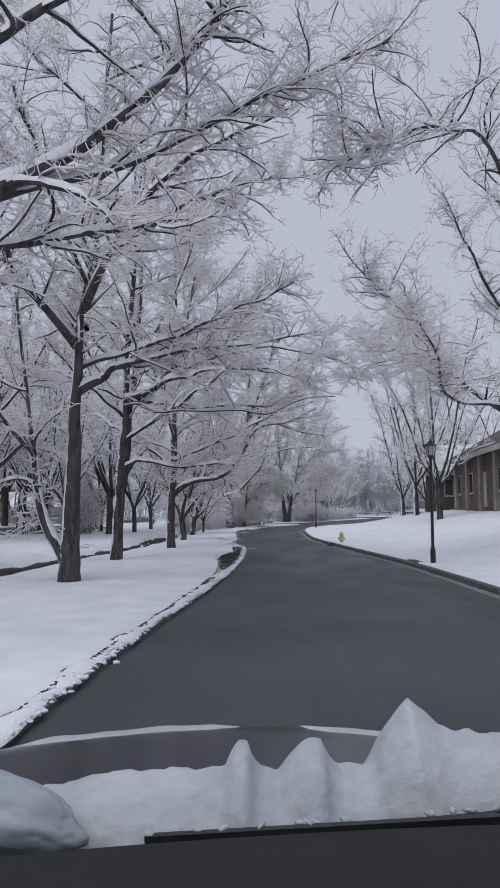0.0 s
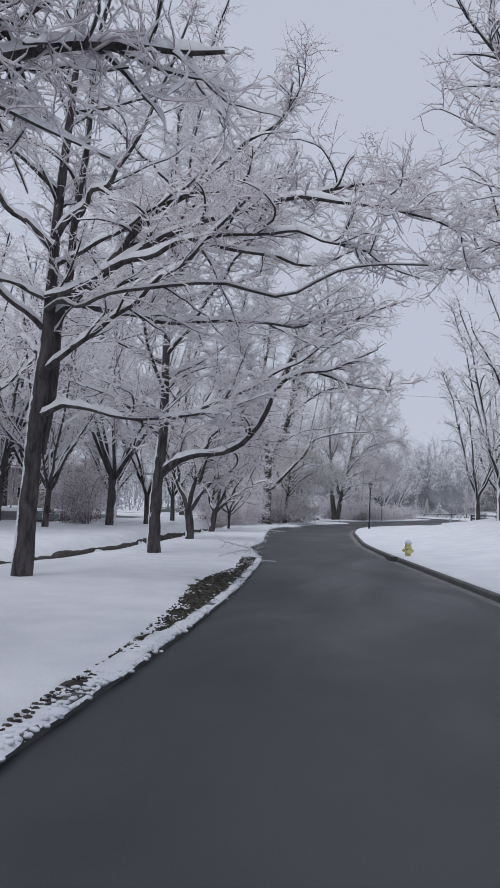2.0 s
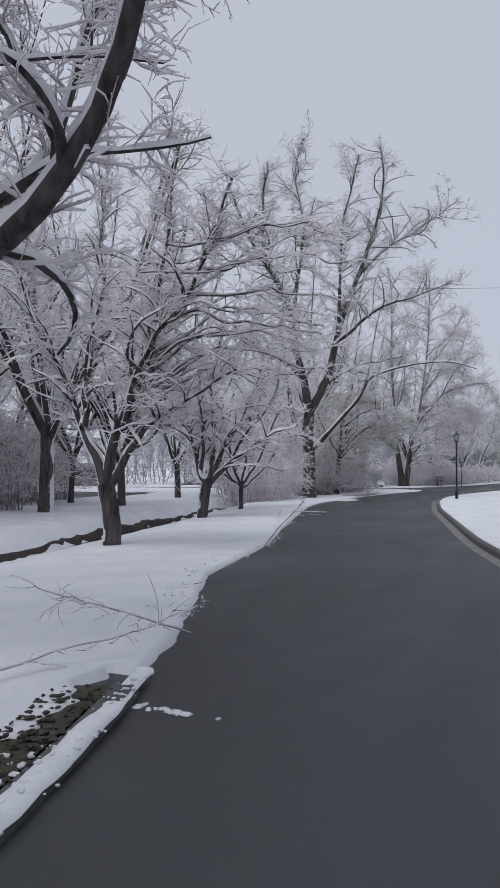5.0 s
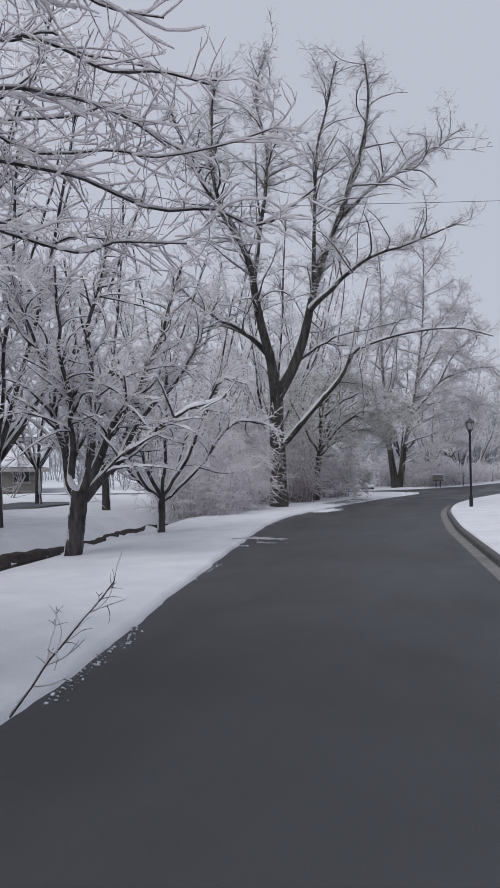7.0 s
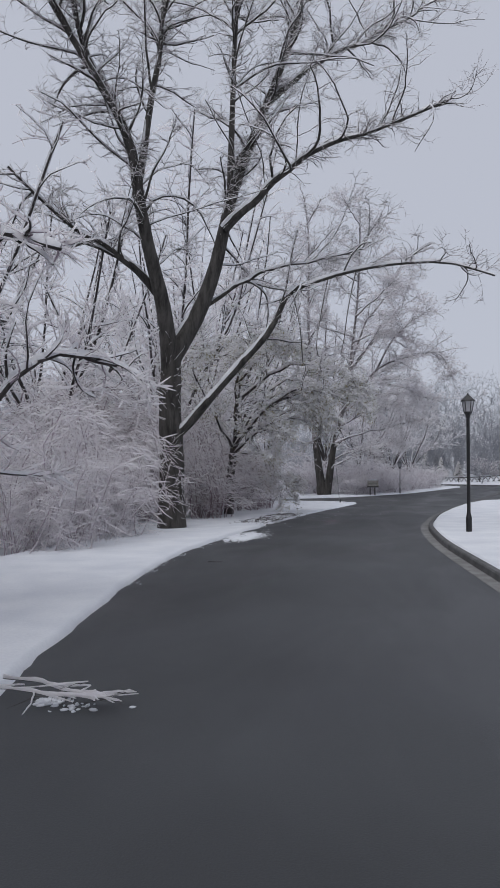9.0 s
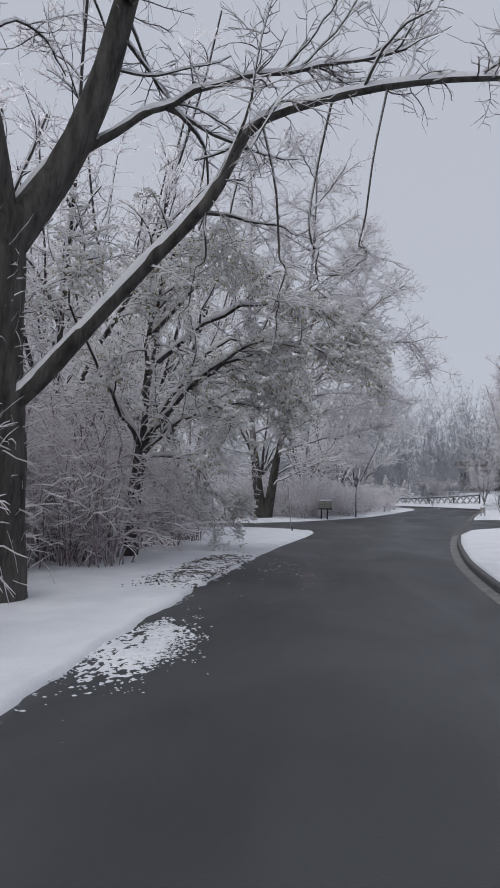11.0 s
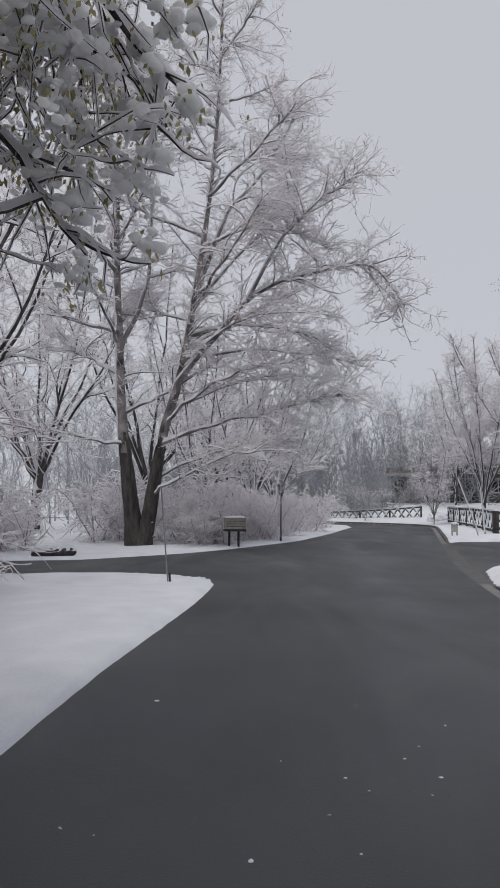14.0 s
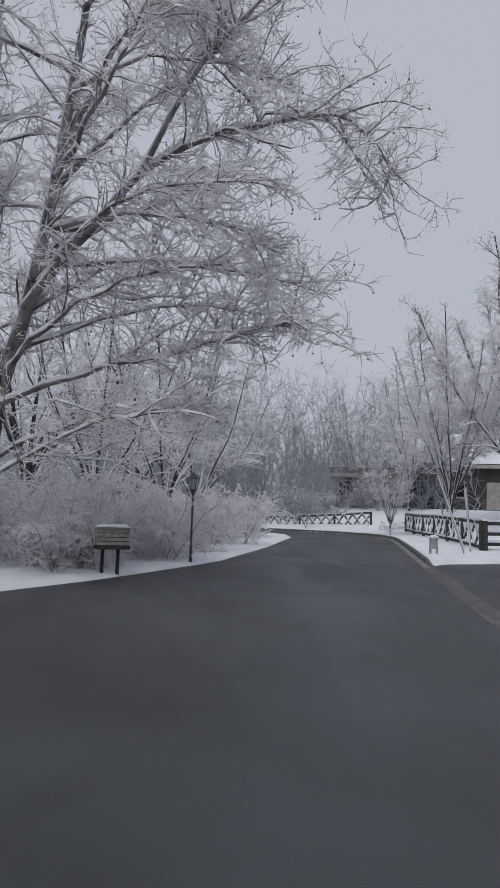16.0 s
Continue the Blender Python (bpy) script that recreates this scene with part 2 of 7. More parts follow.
# ---------------------------------------------------------------- lie of the land
LEFT = np.array([(12.0, -40), (10.4, -18), (9.4, -11), (8.6, -7), (7.9, -1.5), (7.2, 4), (6.3, 9.5), (4.7, 16.8), (3.45, 20.6), (2.35, 22.6), (2.45, 24.2), (2.3, 25.6), (1.3, 29), (-0.3, 35.2), (-1.75, 41), (-2.45, 44.8), (-2.58, 50), (-2.5, 55), (-2.25, 60), (-1.92, 65), (-1.6, 68.6), (-1.4, 70.6), (-1.5, 71.4)])
RIGHT = np.array([(22.0, -40), (16.6, -14), (14.9, -6), (13.3, 1.9), (11.6, 9), (9.6, 15.5), (7.4, 22.7), (6.0, 28), (4.8, 34.5), (3.6, 41), (2.6, 48.5), (2.3, 53.5), (2.6, 59), (3.4, 65.5), (4.4, 71.5), (5.7, 78), (7.5, 86), (9.6, 95), (11.0, 101), (11.3, 105.5), (9.5, 110), (5.0, 113.5), (-6, 118), (-22, 123)])
FAR_SIDE = np.array([(-1.75, 71.95), (-2.3, 72.4), (-3.3, 72.75), (-4.9, 72.6), (-9, 70.6), (-26, 62), (-28, 66), (-11, 74.6), (-5.6, 76.4), (-3.0, 78.9), (-1.5, 81), (1.2, 85.6), (3.4, 92), (5.4, 99.5), (5.6, 102.6), (4.2, 105.6), (-2, 109.2), (-12, 113), (-22, 116)])
DRIVE = np.array([(4.3, 71), (5.3, 74.6), (8.0, 78.2), (14, 81.5), (34, 87), (31, 93.5), (16, 89.0), (10.5, 87.2), (8.2, 86.5), (7.4, 85.6)])
BACK_ROAD = np.array([(-9, -40), (-13.5, 10), (-17.5, 45), (-24, 75), (-45, 130)])


def resample(poly, step):
    poly = np.asarray(poly, float)
    seg = np.r_[0, np.cumsum(np.hypot(*np.diff(poly, axis=0).T))]
    n = max(2, int(seg[-1] / step) + 1)
    k = np.linspace(0, seg[-1], n)
    return np.stack([np.interp(k, seg, poly[:, c]) for c in range(poly.shape[1])], 1)


def smooth_line(poly, step=0.4, rounds=5):
    p = resample(poly, step)
    for _ in range(rounds * 4):
        p[1:-1] = 0.25 * p[:-2] + 0.5 * p[1:-1] + 0.25 * p[2:]
    return p


LEFT_S, RIGHT_S = smooth_line(LEFT), smooth_line(RIGHT)
OUTLINE = np.concatenate([LEFT_S, FAR_SIDE, RIGHT_S[::-1]])


def inside(px, py, poly):
    res = np.zeros(px.shape, bool)
    x0, y0 = poly[-1]
    for x1, y1 in poly:
        cut = (y1 > py) != (y0 > py)
        with np.errstate(divide="ignore", invalid="ignore"):
            res ^= cut & (px < (x0 - x1) * (py - y1) / (y0 - y1 + 1e-12) + x1)
        x0, y0 = x1, y1
    return res


def away(px, py, line, closed=False):
    best = np.full(px.shape, 1e9)
    pts = list(line) + ([line[0]] if closed else [])
    for (ax, ay), (bx, by) in zip(pts, pts[1:]):
        dx, dy = bx - ax, by - ay
        k = np.clip(((px - ax) * dx + (py - ay) * dy) / (dx * dx + dy * dy + 1e-12), 0, 1)
        best = np.minimum(best, (px - ax - k * dx) ** 2 + (py - ay - k * dy) ** 2)
    return np.sqrt(best)


def step01(v, a, b):
    k = np.clip((v - a) / (b - a), 0, 1)
    return k * k * (3 - 2 * k)


def road_level(y):
    return 0.5 * step01(np.asarray(y, float), 70, 102)


def wave(x, y, s, seed=0):
    """Smooth value noise between -1 and 1."""
    x, y = np.asarray(x, float) / s + 13.7 * seed, np.asarray(y, float) / s + 7.3 * seed
    xi, yi = np.floor(x), np.floor(y)
    fx, fy = x - xi, y - yi
    fx, fy = fx * fx * (3 - 2 * fx), fy * fy * (3 - 2 * fy)

    def h(a, b):
        v = np.sin(a * 127.1 + b * 311.7 + seed * 74.7) * 43758.5453
        return 2 * (v - np.floor(v)) - 1

    return (h(xi, yi) * (1 - fx) + h(xi + 1, yi) * fx) * (1 - fy) + (h(xi, yi + 1) * (1 - fx) + h(xi + 1, yi + 1) * fx) * fy


def creek_off(x, y):
    """How far the creek runs from the road's edge."""
    return np.interp(y, [5, 10, 15, 22, 30, 40, 48], [7.5, 7.3, 6.5, 5.5, 5.4, 4.8, 5.0]) + 0.3 * wave(x, y, 5, 3)


def land(x, y, detail=True):
    """Height of the snow, and its distance outside the roads (negative on them)."""
    x, y = np.asarray(x, float), np.asarray(y, float)
    d = away(x, y, resample(OUTLINE, 1.5), True)
    d = np.where(inside(x, y, OUTLINE), -d, d)
    dd = away(x, y, DRIVE, True)
    dd = np.where(inside(x, y, DRIVE), -dd, dd)
    near = np.minimum(d, dd)
    xr = np.interp(y, RIGHT_S[:, 1], RIGHT_S[:, 0])
    xl = np.interp(y, LEFT_S[:, 1], LEFT_S[:, 0])
    right = x > np.where(y < 72, (xl + xr) / 2, xr - 2)
    rise = 1 - 0.93 * step01(y, 44, 62) + 0.9 * step01(y, 88, 104)
    zr = 0.14 + rise * 1.75 * step01(near, 0.2, 13) + 0.01 * np.maximum(near - 13, 0)
    creek = np.exp(-(((d - creek_off(x, y)) / 0.8) ** 2)) * (1 - step01(y, 46, 51))
    zl = 0.07 - 0.1 * step01(d, 0.5, 5) - 0.95 * creek + 0.65 * step01(d, 9, 24) * (1 - step01(y, 60, 80)) + 1.5 * step01(d, 27, 60)
    z = np.where(right, zr, zl) + road_level(y)
    if detail:
        z = z + 0.05 * wave(x, y, 3.1, 1) * step01(near, 0.3, 3) + 0.012 * wave(x, y, 0.7, 2) * step01(near, 0.1, 0.6)
    return z, near, right


def ground_z(x, y):
    return float(land(np.array([x]), np.array([y]), False)[0][0])


def make_ground():
    ys = np.r_[-1500, -700, -300, -140, np.arange(-90, -20, 6), np.arange(-20, 3, 0.2), np.arange(3, 18, 0.09), np.arange(18, 56, 0.15), np.arange(56, 68, 0.2), np.arange(68, 70, 0.17), np.arange(70, 73.2, 0.07), np.arange(73.2, 106, 0.17), np.arange(106, 125, 0.35), np.arange(125, 200, 6), 240, 320, 450, 700, 1500]
    out = np.r_[2.6, 3.4, 4.4, 5.2, 5.8, 6.4, 6.8, 7.2, 7.6, 8.0, 8.6, 9.4, 10.5, 12, 14, 16.5, 18, 19.5, 21, 23, 26, 30, 36, 45, 60, 90, 140, 220, 400, 800, 1500]
    lip = np.r_[np.arange(-0.3, 1.3, 0.055), 1.45, 1.7, 2.0, 2.3]
    core_l, core_r = -lip[::-1], lip
    mid = np.linspace(0, 1, 72)[1:-1]
    n_core = len(core_l) + len(mid) + len(core_r)
    even = np.interp(np.linspace(0, 1, n_core), [0, 0.13, 0.45, 1], [-9.5, -4, 1, 14.5])
    rows = []
    for y in ys:
        xl, xr = np.interp(y, LEFT_S[:, 1], LEFT_S[:, 0]), np.interp(y, RIGHT_S[:, 1], RIGHT_S[:, 0])
        a, b = xl + core_l, xr + core_r
        core = np.r_[a, a[-1] + (b[0] - a[-1]) * mid, b]
        k = float(step01(np.array(y), 62, 68))
        core = core * (1 - k) + even * k
        rows.append(np.r_[core[0] - (out[::-1] - 2.3), core, core[-1] + (out - 2.3)])
    gx = np.array(rows)
    gy = np.repeat(ys[:, None], gx.shape[1], 1)
    z, near, right = land(gx.ravel(), gy.ravel())
    x, y = gx.ravel(), gy.ravel()
    calm = 1 - 0.85 * step01(y, 58.5, 62) - 0.6 * step01(y, 17, 20) * (1 - step01(y, 50, 54))
    ragged = near + calm * (0.06 * wave(x, y, 0.9, 4) + 0.05 * wave(x, y, 0.4, 5) + 0.04 * wave(x, y, 0.2, 14))
    # trodden and thawed strip along the left kerb
    dl = away(x, y, LEFT_S)
    strip = (~right) & (y > -12) & (y < 17.5) & (near > 0)
    wd = np.interp(y, [-12, -3, 2, 5, 9, 11.5, 13.7, 15, 17.5], [0.05, 0.07, 0.13, 0.2, 0.7, 0.76, 0.36, 0.46, 0.42])
    thaw = strip * (dl + 0.2 * wave(x, y, 0.9, 6) * np.minimum(1, wd * 2) + 0.16 * wave(x, y, 0.33, 7) + 0.13 * wave(x, y, 0.15, 17) < wd)
    thaw2 = ((~right) & (y > 52.5) & (y < 58.5) & (near > 0)) * (wave(x, y, 0.33, 8) + 0.5 * wave(x, y, 0.7, 9) > 1.05) * (1 - step01(dl, 0.7, 1.5))
    back = away(x, y, smooth_line(BACK_ROAD, 2.0))
    far = step01(y, 62, 68)
    cover = step01(ragged, -0.02 - 0.3 * far, 0.14 + 0.04 * far)
    level = road_level(y)
    z = level - 0.12 + (z - level + 0.12) * cover
    z = np.where(right & (near < 0.36), np.minimum(z, level - 0.05 + 0.2 * step01(near, -0.01, 0.13)), z)
    z = np.where(np.maximum(thaw, thaw2) > 0.4, level - 0.08, z)
    z = np.where((x < -4) & (near > 8), z - 0.16 * (1 - step01(back, 2.3, 2.9)), z)
    ny, nx = gx.shape
    idx = np.arange(nx * ny).reshape(ny, nx)
    q = np.stack([idx[:-1, :-1], idx[:-1, 1:], idx[1:, 1:], idx[1:, :-1]], -1).reshape(-1, 4)
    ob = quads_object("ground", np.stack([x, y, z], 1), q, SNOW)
    return tagged(ob, "fresh snow lying on lawns and banks", "snow", kind="structure")


make_ground()


def ribbon(name, line, offsets, mat, label, category, kind="structure", lift=0.0, parent=None, dip=(0, 0)):
    """A strip swept along a line, with (across, height) stations to its right."""
    p = np.asarray(line, float)
    t = np.gradient(p, axis=0)
    t /= np.hypot(*t.T)[:, None]
    nrm = np.stack([t[:, 1], -t[:, 0]], 1)
    lv = road_level(p[:, 1]) + lift
    k = np.arange(len(p), dtype=float)
    low = np.ones(len(p))
    if dip[0]:
        low = np.minimum(low, 0.08 + 0.92 * step01(k, 0, dip[0]))
    if dip[1]:
        low = np.minimum(low, 0.08 + 0.92 * step01(len(p) - 1 - k, 0, dip[1]))
    vs = np.stack([np.stack([p[:, 0] + nrm[:, 0] * o, p[:, 1] + nrm[:, 1] * o, lv + h * low], 1) for o, h in offsets], 1)
    n, k = vs.shape[:2]
    idx = np.arange(n * k).reshape(n, k)
    q = np.stack([idx[:-1, :-1], idx[:-1, 1:], idx[1:, 1:], idx[1:, :-1]], -1).reshape(-1, 4)
    ob = quads_object(name, vs.reshape(-1, 3), q, mat, parent, smooth=False)
    return tagged(ob, label, category, kind=kind)


def make_road():
    xs, ys = np.arange(-32, 40, 0.8), np.arange(-42, 126, 0.8)
    gx, gy = np.meshgrid(xs, ys)
    x, y = gx.ravel(), gy.ravel()
    _, near, _ = land(x, y, False)
    z = road_level(y)
    ny, nx = gx.shape
    idx = np.arange(nx * ny).reshape(ny, nx)
    q = np.stack([idx[:-1, :-1], idx[:-1, 1:], idx[1:, 1:], idx[1:, :-1]], -1).reshape(-1, 4)
    q = q[(near[q] < 0.9).any(1)]
    used, inv = np.unique(q, return_inverse=True)
    ob = quads_object("road", np.stack([x, y, z], 1)[used], inv.reshape(-1, 4), ASPHALT)
    tagged(ob, "dark damp asphalt road cleared of snow", "road", kind="structure")
    p = smooth_line(BACK_ROAD, 2.0)
    t = np.gradient(p, axis=0)
    t /= np.hypot(*t.T)[:, None]
    nrm = np.stack([t[:, 1], -t[:, 0]], 1)
    rows = []
    for o in (-2.6, 0, 2.6):
        q2 = p + nrm * o
        rows.append(np.c_[q2, land(q2[:, 0], q2[:, 1], False)[0] - 0.07])
    vs = np.stack(rows, 1)
    n = len(p)
    idx = np.arange(n * 3).reshape(n, 3)
    q = np.stack([idx[:-1, :-1], idx[:-1, 1:], idx[1:, 1:], idx[1:, :-1]], -1).reshape(-1, 4)
    tagged(quads_object("back_road", vs.reshape(-1, 3), q, ASPHALT), "dark narrow asphalt lane beyond the creek", "road", kind="structure")


make_road()
kerb_line = RIGHT_S[(RIGHT_S[:, 1] > -30) & (RIGHT_S[:, 1] < 72)]
ribbon("kerb", kerb_line, [(-0.05, 0.0), (-0.035, 0.1), (-0.01, 0.125), (0.08, 0.13), (0.1, -0.1)], KERB_WET, "wet grey concrete kerb under snow", "kerb", dip=(0, 5))
ribbon("gutter", kerb_line, [(-0.27, 0.006), (-0.045, 0.01)], CONCRETE, "pale concrete gutter along the kerb", "gutter")
kerb_far = RIGHT_S[(RIGHT_S[:, 1] > 85) & (RIGHT_S[:, 1] < 118)]
ribbon("kerb", kerb_far, [(-0.05, 0.0), (-0.035, 0.1), (-0.01, 0.125), (0.08, 0.13), (0.1, -0.1)], KERB_WET, "wet grey concrete kerb under snow", "kerb", dip=(6, 0))
ribbon("gutter", kerb_far, [(-0.27, 0.006), (-0.045, 0.01)], CONCRETE, "pale concrete gutter along the kerb", "gutter")
gutter = RIGHT_S[(RIGHT_S[:, 1] > 71.5) & (RIGHT_S[:, 1] < 85.4)]
ribbon("gutter", gutter, [(-0.34, 0.006), (-0.1, 0.014), (0.12, 0.008)], KERB_WET, "concrete gutter crossing a drive mouth", "gutter")
kerb_left = LEFT_S[(LEFT_S[:, 1] > -30) & (LEFT_S[:, 1] < 17.3)]
ribbon("kerb", kerb_left, [(-0.2, -0.1), (-0.19, 0.05), (-0.17, 0.07), (-0.03, 0.07), (0.0, 0.05), (0.01, -0.1)], KERB_WET, "wet dark kerb beside thawed verge", "kerb")
ribbon("verge", kerb_left, [(-1.9, 0.0), (-0.2, 0.06)], MOSS, "bare verge with wet moss and leaf litter", "verge")
verge2 = LEFT_S[(LEFT_S[:, 1] > 52) & (LEFT_S[:, 1] < 59)]
ribbon("verge", verge2, [(-1.6, 0.02), (-0.14, 0.02), (-0.1, -0.05)], LITTER, "bare verge with leaf litter and moss", "verge")
creek_line = LEFT_S[LEFT_S[:, 1] < 48.5]
ribbon("water", creek_line, [(-8.6, -0.6), (-4.0, -0.6)], WATER, "dark creek water between snowy banks", "water")


def creek_bank():
    """The dark undercut far bank of the creek."""
    p = resample(creek_line[creek_line[:, 1] > -30], 0.3)
    t = np.gradient(p, axis=0)
    t /= np.hypot(*t.T)[:, None]
    nrm = np.stack([-t[:, 1], t[:, 0]], 1)
    c = p + nrm * 5.8
    mid = creek_off(c[:, 0], c[:, 1])
    jag = 0.12 * wave(c[:, 0], c[:, 1], 0.8, 31) + 0.08 * wave(c[:, 0], c[:, 1], 0.35, 32)
    rows = [np.c_[p + nrm * (mid + o + jag * k)[:, None], np.full(len(p), z) + 0.6 * jag * k] for o, z, k in ((0.2, -1.15, 0), (0.5, -0.7, 1), (0.62, -0.46, 1), (0.85, -0.38, 1), (1.3, -0.6, 0))]
    V = np.stack(rows, 1)
    n, k = V.shape[:2]
    idx = np.arange(n * k).reshape(n, k)
    Q = np.stack([idx[:-1, :-1], idx[:-1, 1:], idx[1:, 1:], idx[1:, :-1]], -1).reshape(-1, 4)
    tagged(quads_object("creek_bank", V.reshape(-1, 3), Q, EARTH), "dark undercut earth bank of the creek", "bank", kind="structure")


creek_bank()


# ---------------------------------------------------------------- trees
def unit(v):
    return v / (np.linalg.norm(v, axis=-1, keepdims=True) + 1e-9)


def spline(pts, n):
    p = np.asarray(pts, float)
    q = np.concatenate([[2 * p[0] - p[1]], p, [2 * p[-1] - p[-2]]])
    out = []
    for u in np.linspace(0, len(p) - 1 - 1e-6, n):
        i = int(u)
        k = u - i
        a, b, c, d = q[i : i + 4]
        out.append(0.5 * (2 * b + (c - a) * k + (2 * a - 5 * b + 4 * c - d) * k * k + (3 * b - a - 3 * c + d) * k ** 3))
    return np.array(out)


def tubes(P, R, sides):
    """Corners and faces of many tapered tubes at once: P is (branches, points, 3), R (branches, points)."""
    B, N = R.shape
    T = unit(np.gradient(P, axis=1))
    way = P[:, -1] - P[:, 0]
    ref = np.stack([way[:, 1], -way[:, 0], 0 * way[:, 0]], 1)
    ref = unit(np.where(np.hypot(way[:, 0], way[:, 1])[:, None] > 0.02, ref, np.array([1.0, 0, 0])))
    S = unit(np.cross(T, ref[:, None]))
    U = np.cross(S, T)
    a = 2 * np.pi * np.arange(sides) / sides
    V = P[:, :, None] + R[:, :, None, None] * (np.cos(a)[None, None, :, None] * S[:, :, None] + np.sin(a)[None, None, :, None] * U[:, :, None])
    idx = np.arange(B * N * sides).reshape(B, N, sides)
    nxt = np.roll(idx, -1, axis=2)
    Q = np.stack([idx[:, :-1], nxt[:, :-1], nxt[:, 1:], idx[:, 1:]], -1).reshape(-1, 4)
    return V.reshape(-1, 3), Q


def caps(P, R, thick, rng, wide=0.008, ridge=False):
    """Snow lying along the upper side of branches: rounded, or a plain ridge on thin twigs."""
    T = unit(np.gradient(P, axis=1))
    flat = np.sqrt(np.clip(1 - T[..., 2] ** 2, 0, 1))
    S = unit(np.cross(T, np.array([0, 0, 1.0])) + 1e-6)
    U = np.cross(S, T)
    U = unit(U * 0.6 + np.array([0, 0, 0.4]))
    h = thick * np.clip(R / 0.035, 0.5, 1.0) ** 0.5 * (0.25 + 0.75 * flat) * rng.uniform(0.35, 1.35, R.shape)
    h[:, -1] *= 0.4
    w = (R + wide) * (0.5 + 0.45 * flat) * rng.uniform(0.75, 1.25, R.shape)
    seat = 0.6
    if not ridge:
        w = (R * 1.06 + 0.004) * (0.35 + 0.65 * flat) * rng.uniform(0.85, 1.06, R.shape) + wide
        seat = 0.12
    prof = ((-1.0, -0.15), (0.05, 1.0), (1.0, -0.15)) if ridge else ((-1.0, 0.0), (-0.62, 0.82), (0.55, 0.9), (1.0, 0.0))
    base = P + U * (R * seat * rng.uniform(-0.5, 1.6, R.shape))[..., None]
    V = np.stack([base + S * (w * a)[..., None] + U * (h * b + R * ((0.3 if ridge else 0.85) if b > 0.5 else 0.0))[..., None] for a, b in prof], 2)
    B, N, k = V.shape[:3]
    idx = np.arange(B * N * k).reshape(B, N, k)
    Q = np.stack([idx[:, :-1, :-1], idx[:, 1:, :-1], idx[:, 1:, 1:], idx[:, :-1, 1:]], -1).reshape(-1, 4)
    return V.reshape(-1, 3), Q


def plaster(P, R, rng, cake=0.5):
    """Ragged snow driven against the weather side of stems."""
    B0, N0 = R.shape
    at = np.linspace(0, N0 - 1, 3 * (N0 - 1) + 1)
    i = np.minimum(at.astype(int), N0 - 2)
    k = at - i
    P = P[:, i] * (1 - k)[None, :, None] + P[:, i + 1] * k[None, :, None]
    R = R[:, i] * (1 - k)[None] + R[:, i + 1] * k[None]
    T = unit(np.gradient(P, axis=1))
    W = np.array([-0.78, -0.4, 0.48])
    along = (T * W).sum(-1)
    N = unit(W - T * along[..., None])
    fit = np.sqrt(np.clip(1 - along ** 2, 0, 1)) * np.clip((T[..., 2] - 0.02) / 0.3, 0, 1) * (1 - 0.75 * (cake > 0.6) * np.clip((T[..., 2] - 0.72) / 0.2, 0, 1))
    S = np.cross(T, N)
    B, n = R.shape
    rough = rng.normal(cake, 0.5 - 0.3 * (cake > 0.6), (B, n // 5 + 2))
    q = np.linspace(0, n // 5 + 1 - 1e-6, n)
    qi = q.astype(int)
    rough = rough[:, qi] * (1 - (q - qi)) + rough[:, qi + 1] * (q - qi)
    wide = np.radians(46 + 40 * max(0.0, cake - 0.5)) * np.clip(rough + rng.normal(0, 0.09, (B, n)), 0, 1.3) * fit
    rows = []
    for k, lift in ((-1.0, -0.004), (-0.4, 0.014), (0.4, 0.014), (1.0, -0.004)):
        a = (wide * k)[..., None]
        bulge = np.where(lift > 0, lift + (cake > 0.6) * np.minimum(0.14 * R, 0.035), lift)
        rows.append(P + (N * np.cos(a) + S * np.sin(a)) * (R + np.where(fit > 0.3, bulge, -0.02))[..., None])
    V = np.stack(rows, 2)
    idx = np.arange(V.shape[0] * V.shape[1] * 4).reshape(V.shape[:3])
    Q = np.stack([idx[:, :-1, :-1], idx[:, 1:, :-1], idx[:, 1:, 1:], idx[:, :-1, 1:]], -1).reshape(-1, 4)
    return V.reshape(-1, 3), Q


